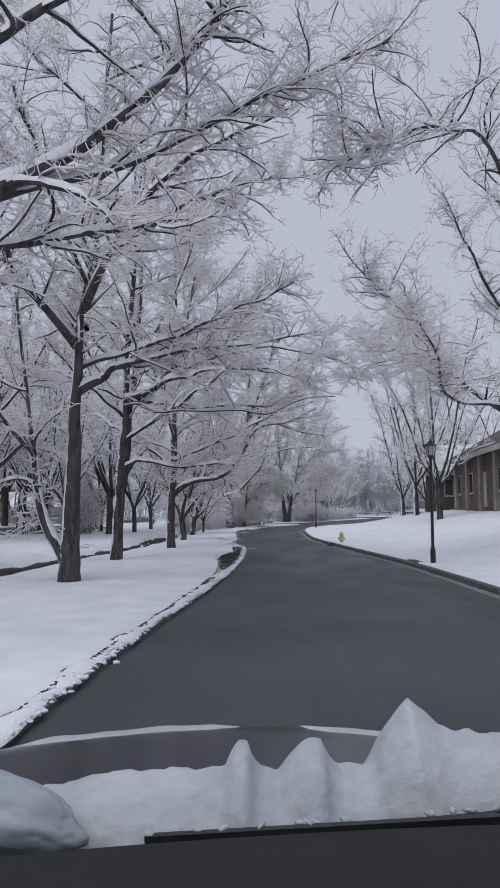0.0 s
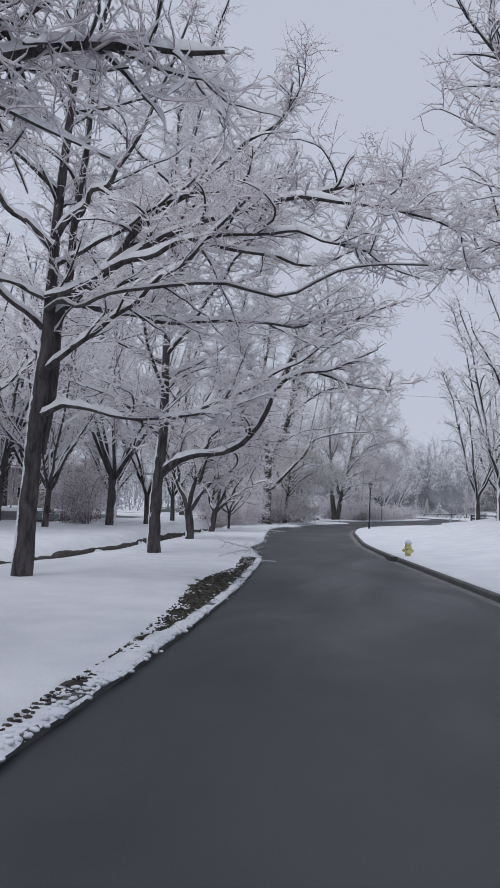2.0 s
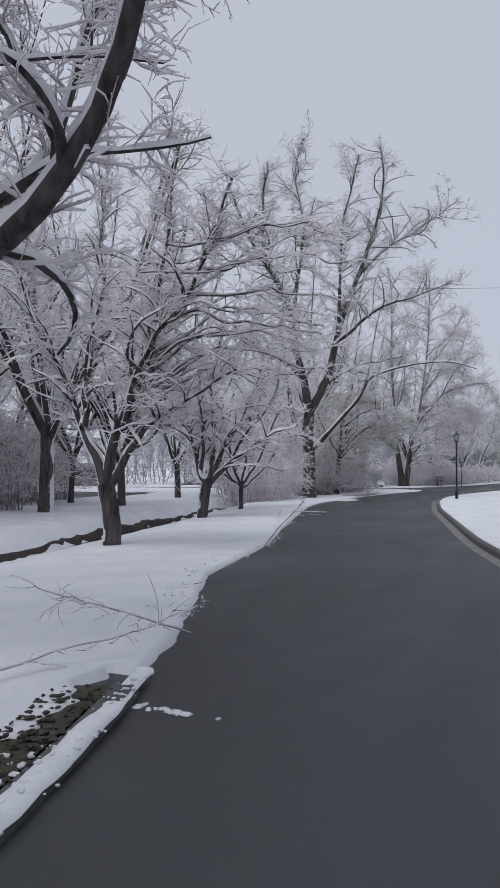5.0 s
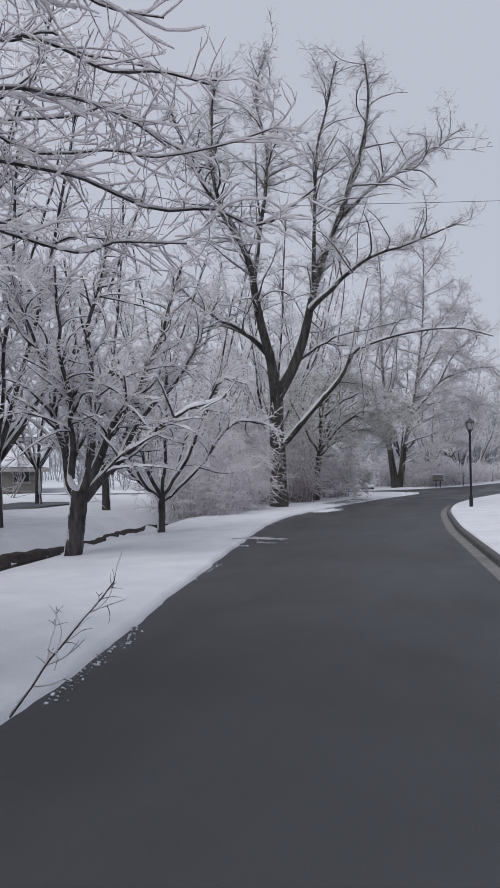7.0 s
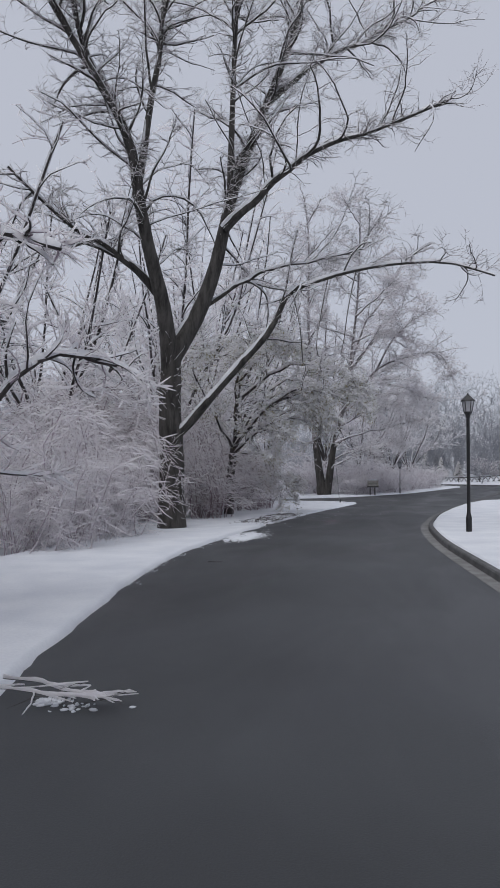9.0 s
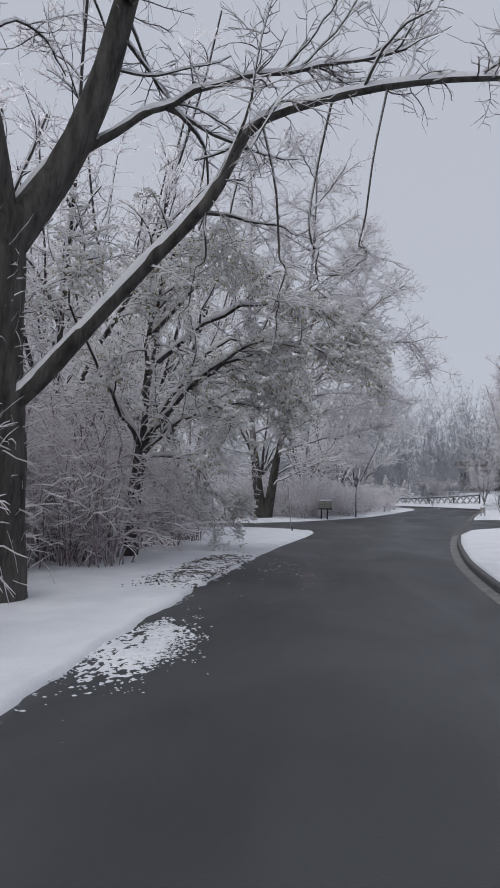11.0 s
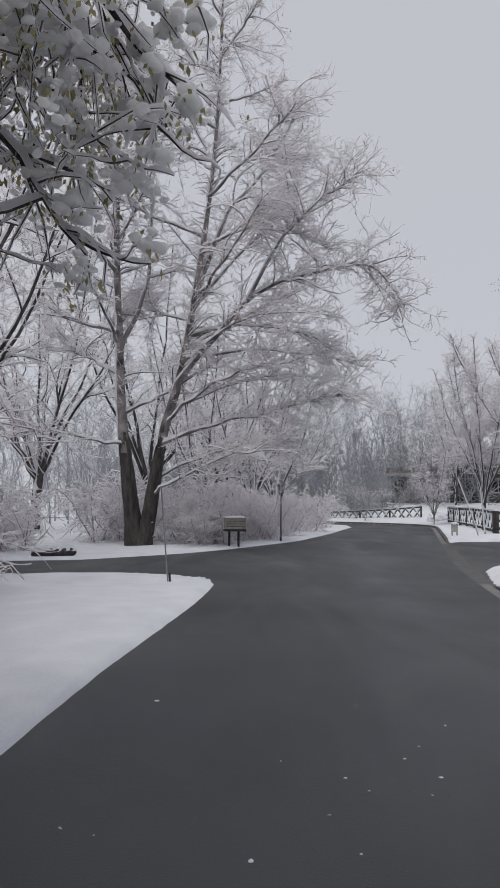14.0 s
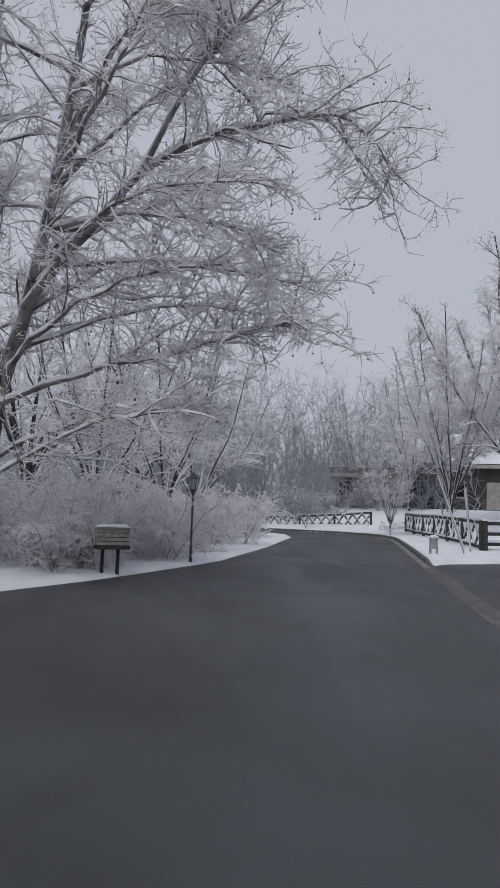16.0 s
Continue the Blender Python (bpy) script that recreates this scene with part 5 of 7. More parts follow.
thick = thicket("shrub", -6.9, 55.0, 52, 3.3, 2.2, 50, "tangled brown thicket of arching canes with thin snow", "thicket at the bend")
copies(thick, [(-5.4, 56.4, 0.8), (-8.8, 57.0, 1.25), (-7.6, 59.8, 1.1), (-10.5, 60.0, 1.4), (-7.8, 63.6, 1.0), (-10.2, 53.0, 1.35), (-11.5, 65.0, 1.3), (-7.9, 52.2, 1.1), (-5.4, 61.4, 0.8), (-5.6, 64.6, 0.85), (-6.4, 67.8, 0.9), (-6.3, 57.8, 1.2), (-9.6, 55.4, 1.5), (-8.6, 61.6, 1.45), (-11.2, 57.2, 1.7), (-9.4, 67.5, 1.2), (-6.6, 49.6, 0.8), (-13.4, 36.8, 1.2), (-15.0, 40.5, 1.3), (-11.6, 33.6, 1.0)], 47)
hedge = shrub("shrub", -2.6, 84.0, 53, 2.2, 1.8, 36, "dense rounded shrub frosted with snow", 0.65, 0.7, twig=CANE, n1=460, n2=2000, reach=0.45, group="shrubs behind the mailbox", wide=0.009)
copies(hedge, [(-0.8, 85.6, 0.95), (-2.2, 82.6, 0.75), (0.1, 88.4, 1.0), (-8.8, 79.0, 1.0), (-2.4, 87.2, 1.3), (1.2, 92.4, 1.0), (2.6, 97.5, 1.0), (-5.6, 85.2, 1.4), (9.5, 120.0, 1.0), (14.0, 122.0, 1.1)], 48)


# ---------------------------------------------------------------- the leafy tree under wet snow
def leafy_tree(x, y, seed, limbs, label):
    rng = np.random.default_rng(seed)
    P0, R0 = limb_arrays(limbs, 14, rng)
    R0[0][0] *= 1.3
    P1, R1 = sprout(P0[1:], R0[1:], rng, 220, (0.9, 2.6), 6, 0.0, 50, (0.012, 0.04), 0.2, 0.18)
    def clear(C, R):
        """Keeps the branches that end short of the road's air space."""
        e = C[:, -1]
        edge = np.where(e[:, 1] < 56.9, 0.75, -1.15 + 0.45 * np.clip(4.4 - e[:, 2], 0, 1.5)) - 1.6 * np.clip(e[:, 2] - 4.8, 0, 3)
        low = np.where((e[:, 1] < 57.2) & (e[:, 0] > -1.7), 3.4, 2.75)
        ok = (e[:, 0] < edge) & ((e[:, 0] < -2.4) | (C[:, :, 2].min(1) > low))
        ok &= ~((e[:, 1] > 60.7) & (e[:, 0] > -0.8 - 0.42 * (e[:, 1] - 59.2)) & (e[:, 2] < 1.9 + 0.86 * (e[:, 1] - 59.2)))
        return C[ok], R[ok]

    P1, R1 = clear(P1, R1)
    P2, R2 = sprout(P1, R1, rng, 1900, (0.35, 1.2), 5, -0.12, 50, (0.006, 0.012), 0.15, 0.35, wob=0.5)
    P2b, R2b = sprout(P0[1:], R0[1:], rng, 500, (0.4, 1.2), 5, -0.05, 50, (0.006, 0.014), 0.25, 0.25)
    P2, R2 = clear(np.concatenate([P2, P2b]), np.concatenate([R2, R2b]))
    P3, R3 = clear(*sprout(P1, R1, rng, 280, (0.7, 1.7), 8, -0.25, 46, (0.007, 0.012), 0.1, 0.5, wob=0.5))
    o = np.array([x, y, ground_z(x, y)])
    ob = thing("leafy_tree", *o, label=label, category="tree")
    quads_object("trunk", *joined([tubes(P0 - o, R0, 10), tubes(P1 - o, R1, 6), tubes(P3 - o, R3, 4)]), BARK, ob)
    quads_object("crown", *tubes(P2 - o, R2, 3), DARK_TWIG, ob)
    quads_object("snow", *joined([caps(P0[1:] - o, R0[1:], 0.08, rng), caps(P1 - o, R1, 0.06, rng), caps(P2 - o, R2, 0.036, rng, 0.009, True), caps(P3 - o, R3, 0.03, rng, 0.004, True)]), TREE_SNOW, ob, "snow lying along the branches")
    C = P2[:, 1:].reshape(-1, 3) - o
    keep = rng.uniform(size=len(C)) < 0.8
    C = C[keep] + rng.normal(0, 0.04, (keep.sum(), 3))
    C = C[rng.permutation(len(C))[:3300]]
    m = np.repeat(C, 4, 0) + np.repeat(rng.normal(0, 0.035, (len(C), 3)) * np.array([1, 1, 0.4]), 4, 0) * np.tile([[-1.0], [-0.2], [0.5], [1.1]], (len(C), 1)) + rng.normal(0, 0.016, (4 * len(C), 3))
    s = np.repeat(0.016 + 0.042 * rng.uniform(0, 1, (len(C), 1)) ** 1.3, 4, 0) * rng.uniform(0.55, 1.1, (len(m), 1)) * np.array([1.25, 1.0, 0.8])
    V, F = blob_set(m + np.array([0, 0, 0.02]), s, rng)
    tris_object("snow_clumps", V, F, CLUMP_SNOW, ob, "wet snow clumped on the leaves")
    E = P2[:, 1:].reshape(-1, 3) - o
    E = E[rng.permutation(len(E))[:5500]]
    E = E + rng.normal(0, 0.05, E.shape)
    V, F = blob_set(E, rng.uniform(0.01, 0.032, (len(E), 1)) * np.array([1.4, 0.9, 0.7]), rng)
    tris_object("snow_dusting", V, F, CLUMP_SNOW, ob, "small lumps of snow on the twigs")
    # drooping leaves below the clumps
    n = len(C) * 5
    L = np.repeat(C, 5, 0) + rng.normal(0, 0.065, (n, 3)) - np.array([0, 0, 0.05])
    a = rng.uniform(0, 6.28, n)
    d = np.stack([np.cos(a) * 0.5, np.sin(a) * 0.5, -rng.uniform(0.5, 1.2, n)], 1)
    d = unit(d) * rng.uniform(0.03, 0.065, (n, 1))
    w = unit(np.cross(d, rng.normal(size=(n, 3)))) * rng.uniform(0.008, 0.016, (n, 1))
    Vq = np.stack([L, L + d * 0.45 + w, L + d, L + d * 0.45 - w], 1).reshape(-1, 3)
    quads_object("leaves", Vq, np.arange(4 * n).reshape(-1, 4), LEAF, ob, "olive-brown leaves hanging under the snow", smooth=False)
    return ob


LEAFY_LIMBS = [
    (((-5.3, 58.5, -0.4), (-5.2, 58.4, 1.2), (-5.0, 58.3, 2.8)), 0.22, 0.15),
    (((-5.0, 58.3, 2.6), (-3.8, 57.4, 3.8), (-2.2, 56.2, 4.6), (-0.8, 55.2, 4.3)), 0.085, 0.008),
    (((-5.0, 58.3, 2.7), (-4.2, 58.8, 4.2), (-2.8, 59.4, 5.1), (-1.8, 59.8, 4.8)), 0.085, 0.008),
    (((-5.0, 58.3, 2.8), (-4.6, 57.2, 5.0), (-3.6, 55.6, 6.4), (-2.4, 54.8, 6.2)), 0.085, 0.008),
    (((-5.0, 58.3, 2.8), (-4.9, 58.8, 5.4), (-4.4, 59.2, 7.0), (-3.6, 59.6, 7.6)), 0.085, 0.008),
    (((-5.0, 58.3, 2.5), (-5.6, 56.8, 4.2), (-5.6, 55.0, 5.4), (-4.8, 53.8, 5.6)), 0.055, 0.008),
    (((-5.0, 58.3, 2.5), (-6.4, 59.2, 4.6), (-7.6, 60.2, 5.8)), 0.055, 0.008),
    (((-5.1, 58.4, 2.2), (-4.6, 59.8, 3.4), (-4.2, 60.8, 3.9), (-3.8, 61.2, 4.0)), 0.075, 0.008),
    (((-5.0, 58.3, 2.4), (-4.2, 57.6, 3.0), (-3.2, 56.6, 3.2), (-2.2, 55.6, 2.9)), 0.06, 0.008),
    (((-4.6, 58.0, 4.6), (-2.8, 57.0, 5.5), (-1.0, 56.4, 5.4), (0.3, 56.1, 4.7)), 0.065, 0.008),
    (((-4.6, 57.2, 5.0), (-3.2, 56.8, 6.2), (-2.4, 56.6, 6.3), (-1.8, 56.4, 6.0)), 0.06, 0.008),
    (((-4.2, 58.8, 4.2), (-2.8, 59.4, 4.7), (-1.7, 60.0, 4.3), (-1.0, 60.4, 3.7)), 0.055, 0.008),
    (((-4.2, 60.0, 3.6), (-2.8, 60.3, 4.4), (-1.8, 60.4, 4.3), (-1.2, 60.5, 3.7)), 0.055, 0.008),
    (((-4.4, 58.8, 4.4), (-3.0, 59.2, 5.4), (-2.0, 59.5, 5.0), (-1.3, 59.6, 4.4)), 0.055, 0.008),
    (((-5.1, 58.6, 2.4), (-4.6, 60.4, 2.5), (-3.95, 60.8, 1.95), (-3.4, 60.9, 1.2), (-2.95, 61.0, 0.9)), 0.05, 0.008),
    (((-4.6, 59.8, 3.4), (-3.2, 60.1, 3.9), (-2.2, 60.3, 3.6), (-1.6, 60.4, 2.9)), 0.05, 0.008),
    (((-3.8, 57.4, 3.8), (-2.4, 56.8, 4.5), (-0.8, 56.4, 4.4), (0.3, 56.0, 3.9)), 0.055, 0.008),
]
leafy_tree(-5.3, 58.5, 61, LEAFY_LIMBS, "spreading tree still in leaf, bowed under clumps of wet snow")


# ---------------------------------------------------------------- far woods
def far_woods(name, line, height, label, seed, crowd=4, mat=None):
    """A far belt of bare treetops with an uneven skyline, of real depth."""
    rng = np.random.default_rng(seed)
    P = resample(line, 1.5)
    n = len(P) * crowd
    base = np.repeat(P, crowd, 0) + rng.normal(0, 3.4, (n, 2))
    h = height * (0.55 + 0.45 * rng.uniform(0, 1, n)) * (1 + 0.25 * wave(base[:, 0], base[:, 1], 14, seed))
    z0 = land(base[:, 0], base[:, 1], False)[0] - 0.3
    lean = rng.normal(0, 0.13, (n, 2)) * h[:, None]
    k = np.linspace(0, 1, 6)
    C = np.stack([base[:, None, 0] + lean[:, None, 0] * k ** 1.5, base[:, None, 1] + lean[:, None, 1] * k ** 1.5, z0[:, None] + h[:, None] * k], -1)
    C[:, 1:, :2] += rng.normal(0, 0.35, (n, 5, 2))
    R = rng.uniform(0.035, 0.07, (n, 1)) * np.linspace(1, 0.12, 6)
    C1, R1 = sprout(C, R, rng, 9 * n, (1.6, 4.6), 3, 0.16, 52, (0.018, 0.035), 0.12, 0, wob=0.4)
    C2, R2 = sprout(C1, R1, rng, 26 * n, (0.6, 2.0), 2, 0.12, 52, (0.018, 0.04), 0.1, 0)
    C3, R3 = sprout(C[:, :3], R[:, :3], rng, 8 * n, (0.8, 2.6), 2, 0.1, 55, (0.025, 0.045), 0.02, 0, 0.2)
    ob = quads_object(name, *joined([tubes(C, R, 4), tubes(C1, R1, 3), tubes(C2, R2, 3), tubes(C3, R3, 3)]), mat or WOOD_HAZED)
    return tagged(ob, label, "woods", kind="stuff")


# mist over the blue-grey belts and brush is in their colour, not in the air
far_woods("far_woods", [(-60, 10), (-62, 60), (-48, 110), (-20, 138), (20, 150), (60, 140), (70, 90), (60, 40)], 17.0, "snow-dusted woods in the distance, paled by painted haze", 71)
far_woods("far_woods", [(-34, 74), (-26, 96), (-12, 112), (-4, 122)], 12.0, "snow-dusted woods behind the side road, haze in their grey", 72)


far_woods("far_woods", [(-8, 127), (6, 129), (18, 131), (36, 126)], 14.0, "snow-dusted trees close behind the end fence, haze in their grey", 74, 13)
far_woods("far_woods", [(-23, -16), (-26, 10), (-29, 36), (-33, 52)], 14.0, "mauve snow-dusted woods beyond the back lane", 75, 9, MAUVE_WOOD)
far_woods("far_woods", [(20, 74), (27, 84), (36, 98), (40, 112)], 12.0, "snow-dusted woods beyond the lawn, haze in their grey", 76, 5)
far_woods("far_brush", [(-14, 124), (-2, 122.5), (6, 121.5), (13, 119.5), (22, 121)], 5.0, "low brush with snow behind the end fence, haze in its grey", 73, 7)


def conifer(x, y, h, seed):
    """A small snow-laden conifer: whorls of drooping boughs."""
    rng = np.random.default_rng(seed)
    ob = thing("conifer", x, y, ground_z(x, y), 0, "small dark conifer laden with snow behind the fence", "tree", "conifers behind the fence")
    P0 = np.array([[(0, 0, -0.2), (0, 0, h * 0.5), (0, 0, h)]])
    P, R = [], []
    for k in range(90):
        u = rng.uniform(0.04, 0.97)
        a = rng.uniform(0, 6.28)
        ln = 0.42 * h * (1 - u) * rng.uniform(0.75, 1.1) + 0.06
        o = np.array([math.cos(a), math.sin(a), 0.0])
        z = np.array([0, 0, h * u])
        P.append([z, z + o * ln * 0.4 + (0, 0, 0.02), z + o * ln * 0.75 - (0, 0, 0.12 * ln), z + o * ln - (0, 0, 0.34 * ln)])
        R.append([0.035, 0.06, 0.05, 0.015])
    P, R = np.array(P), np.array(R)
    quads_object("trunk", *tubes(P0, np.array([[0.07, 0.05, 0.01]]), 7), BARK, ob)
    quads_object("boughs", *tubes(P, R, 5), NEEDLE, ob, "dark green needled boughs")
    quads_object("snow", *caps(P, R, 0.1, rng, 0.03), TREE_SNOW, ob, "snow heaped on the boughs")


for x, y, h, sd in ((4.2, 119.6, 2.6, 1), (6.2, 118.8, 2.0, 2), (2.4, 121.0, 3.2, 3), (8.6, 118.4, 1.6, 4)):
    conifer(x, y, h, sd)


# ---------------------------------------------------------------- street furniture
def street_lamp(x, y, height, label, metal=BLACK_METAL, slim=1.0):
    z = ground_z(x, y)
    ob = thing("street_lamp", x, y, z, 0, label, "street lamp", "black lantern posts")
    h = height
    part("post", turned([(0.075 * slim, -0.3), (0.075 * slim, 0.35), (0.06 * slim, 0.42), (0.045 * slim, 0.5), (0.042 * slim, h - 0.62), (0.06, h - 0.6), (0.06, h - 0.55)]), metal, ob, "black steel post")
    lan = part("lantern", turned([(0.06, h - 0.55), (0.1, h - 0.5), (0.105, h - 0.47)], 6), metal, ob, "black lantern")
    part("glass", turned([(0.095, h - 0.47), (0.145, h - 0.2)], 6), LANTERN, lan, "frosted lantern glass")
    for k in range(6):
        a = 2 * math.pi * k / 6
        part("bar", beam(bmesh.new(), (0.1 * math.cos(a), 0.1 * math.sin(a), h - 0.48), (0.15 * math.cos(a), 0.15 * math.sin(a), h - 0.19), 0.014, 0.014), metal, lan)
    part("roof", turned([(0.185, h - 0.2), (0.175, h - 0.17), (0.07, h - 0.06), (0.03, h - 0.03), (0.025, h), (0.001, h + 0.03)], 6), metal, lan)
    return ob


street_lamp(12.25, 8.4, 3.6, "black lantern post standing in lawn snow")
street_lamp(3.3, 50.9, 3.55, "black lantern post in the snow at the bend")
street_lamp(0.45, 84.6, 2.4, "frosted lantern post before snowy shrubs", FROST_METAL, 0.6)


def fire_hydrant(x, y):
    ob = thing("fire_hydrant", x, y, ground_z(x, y) - 0.13, 20, "yellow fire hydrant with a snow cap beside the kerb", "hydrant")
    ob.scale = (0.85, 0.85, 0.85)
    part("barrel", turned([(0.15, -0.1), (0.15, 0.04), (0.115, 0.06), (0.11, 0.42), (0.14, 0.44), (0.14, 0.48), (0.125, 0.5)], 18), HYDRANT_Y, ob, smooth=True)
    part("bonnet", turned([(0.125, 0.5), (0.12, 0.56), (0.09, 0.62), (0.03, 0.65), (0.03, 0.7), (0.001, 0.705)], 18), HYDRANT_Y, ob, smooth=True)
    for s, r in ((1, 0.055), (-1, 0.055)):
        bm = turned([(r, 0.1), (r, 0.16), (r + 0.015, 0.165), (r + 0.015, 0.2), (0.02, 0.205), (0.02, 0.23)], 12)
        bmesh.ops.transform(bm, matrix=pose(0, 0, 0.36, 0, 90 * s, 0), verts=bm.verts)
        part("side_cap", bm, HYDRANT_Y, ob)
    bm = turned([(0.07, 0.09), (0.07, 0.15), (0.09, 0.155), (0.09, 0.2), (0.02, 0.205), (0.02, 0.23)], 12)
    bmesh.ops.transform(bm, matrix=pose(0, 0, 0.33, 90, 0, 0), verts=bm.verts)
    part("front_cap", bm, HYDRANT_Y, ob)
    part("snow_cap", turned([(0.13, 0.6), (0.14, 0.66), (0.11, 0.74), (0.05, 0.78), (0.001, 0.79)], 14), SNOW, ob, "rounded cap of snow", True)


fire_hydrant(8.4, 21.3)


def storm_drain(x, y, turn):
    ob = thing("storm_drain", x, y, 0.0, turn, "dark iron storm drain inlet in the kerb", "drain")
    part("frame", boxed(-0.5, 0.5, -0.12, 0.12, 0.0, 0.15, bevel=0.02), KERB_WET, ob)
    part("opening", boxed(-0.42, 0.42, -0.14, -0.1, 0.02, 0.11), BLACK_METAL, ob, "dark inlet slot")
    for k in range(7):
        part("bar", boxed(-0.36 + 0.12 * k - 0.012, -0.36 + 0.12 * k + 0.012, -0.4, -0.14, 0.008, 0.024), BLACK_METAL, ob)


storm_drain(11.75, 9.2, 105)
storm_drain(7.95, 20.6, 107)


def mailbox_stand(x, y, turn):
    z = ground_z(x, y)
    ob = thing("mailbox_stand", x, y, z, turn, "weathered grey slatted mailbox stand dusted with snow", "mailbox")
    for sx in (-0.2, 0.14):
        part("post", boxed(sx - 0.035, sx + 0.035, -0.04, 0.04, -0.2, 0.52, bevel=0.008), FENCE_WOOD, ob)
    part("board", boxed(-0.38, 0.38, -0.2, 0.2, 0.52, 0.6, bevel=0.008), FENCE_WOOD, ob, "dark shelf board")
    mb = part("mailbox", boxed(-0.33, 0.33, -0.16, 0.18, 0.604, 0.96, bevel=0.01), FENCE_WOOD, ob, "grey slatted mailbox")
    for k in range(4):
        part("slat", boxed(-0.36, 0.36, -0.195 + 0.006 * k, -0.17 + 0.006 * k, 0.612 + 0.092 * k, 0.69 + 0.092 * k, bevel=0.006), GREY_WOOD, mb)
    for sx in (-0.345, 0.345):
        part("side", boxed(sx - 0.012, sx + 0.012, -0.16, 0.18, 0.61, 0.97, bevel=0.004), GREY_WOOD, mb)
    lid = boxed(-0.38, 0.38, -0.22, 0.2, 0.0, 0.03, bevel=0.006)
    bmesh.ops.transform(lid, matrix=pose(0, 0, 0.985, 5), verts=lid.verts)
    part("lid", lid, GREY_WOOD, mb, "sloping board lid")
    snow_heap("snow", ob, (-0.37, 0.37), (-0.21, 0.19), 1.012, 0.07, 3)
    return ob


mailbox_stand(-1.32, 81.65, 14)


def verge_stake(x, y):
    ob = thing("verge_stake", x, y, ground_z(x, y), 0, "tall thin leaning steel stake at the verge tip", "stake")
    bm = beam(bmesh.new(), (0, 0, -0.4), (-0.22, 0.02, 1.9), 0.026, 0.024)
    part("post", bm, GALV, ob)
    part("foot", beam(bmesh.new(), (0.02, 0, -0.1), (-0.01, 0.005, 0.16), 0.042, 0.038), BLACK_METAL, ob, "dark ground sleeve")


verge_stake(-2.35, 70.9)


def marker(x, y, turn, h=0.55):
    ob = thing("marker_post", x, y, ground_z(x, y), turn, "low grey hooped marker in the snow", "marker")
    for sx in (-0.13, 0.13):
        part("leg", boxed(sx - 0.03, sx + 0.03, -0.03, 0.03, -0.2, h, bevel=0.006), GREY_WOOD, ob)
    part("panel", boxed(-0.1, 0.1, -0.012, 0.012, 0.16, h - 0.05), TRIM, ob)
    snow_heap("snow", ob, (-0.2, 0.2), (-0.08, 0.08), h, 0.1, 9)


marker(8.65, 88.8, 15)


# ---------------------------------------------------------------- fences
def lattice_fence(a, b, bays, height, label, group, crosses=2, sunk=(0.0, 0.0)):
    """A post and rail fence with crossed boards, snow on each rail."""
    a, b = np.array(a, float), np.array(b, float)
    ob = thing("fence", a[0], a[1], 0, 0, label, "fence", group)
    g = [a + (b - a) * k / bays for k in range(bays + 1)]
    z = [ground_z(*p) - sunk[0] - (sunk[1] - sunk[0]) * k / bays for k, p in enumerate(g)]
    post = boxed(-0.065, 0.065, -0.065, 0.065, -0.3, height + 0.01, bevel=0.01)
    me = None
    for p, zz in zip(g, z):
        if me is None:
            first = part("post", post, FENCE_WOOD, ob)
            me = first.data
            o = first
        else:
            o = new("post", me)
            o.parent = ob
        o.location = (p[0] - a[0], p[1] - a[1], zz)
    for (p, zp), (q, zq) in zip(zip(g, z), zip(g[1:], z[1:])):
        p3, q3 = np.r_[p - a, zp], np.r_[q - a, zq]
        for hh in (0.14, height - 0.06):
            part("rail", beam(bmesh.new(), p3 + (0, 0, hh), q3 + (0, 0, hh), 0.045, 0.13), FENCE_WOOD, ob)
        cr = [(p3 + (q3 - p3) * k / crosses, p3 + (q3 - p3) * (k + 1) / crosses) for k in range(crosses)]
        for c0, c1 in cr:
            for off, u, v in ((0.0, 0.14, height - 0.06), (0.03, height - 0.06, 0.14)):
                part("brace", beam(bmesh.new(), c0 + (off, 0, u), c1 + (off, 0, v), 0.03, 0.12), FENCE_WOOD, ob)
        bm = bmesh.new()
        rg = random.Random(int(p[0] * 31 + p[1] * 17))
        for s, e, w in ((p3 + (0, 0, height + 0.03), q3 + (0, 0, height + 0.03), 0.1), (p3 + (0, 0, 0.225), q3 + (0, 0, 0.225), 0.09), *((c0 + (0, 0, 0.21), c1 + (0, 0, height + 0.03), 0.08) for c0, c1 in cr), *((c0 + (0.03, 0, height + 0.03), c1 + (0.03, 0, 0.24), 0.08) for c0, c1 in cr)):
            for k in range(5):
                if rg.random() < 0.9:
                    beam(bm, s + (e - s) * k / 5, s + (e - s) * (k + 0.98) / 5, w * rg.uniform(0.8, 1.1), 0.06 * rg.uniform(0.7, 1.5))
        part("snow", bm, SNOW, ob, "snow lying on the rails")
    return ob


lattice_fence((11.1, 90.6), (13.4, 106.5), 6, 1.1, "dark wooden fence with crossed boards under snow", "crossed board fences", crosses=3)
lattice_fence((12.9, 112.6), (1.6, 119.2), 5, 1.05, "dark wooden fence with crossed boards at the road end", "crossed board fences", crosses=4, sunk=(0.2, 0.75))


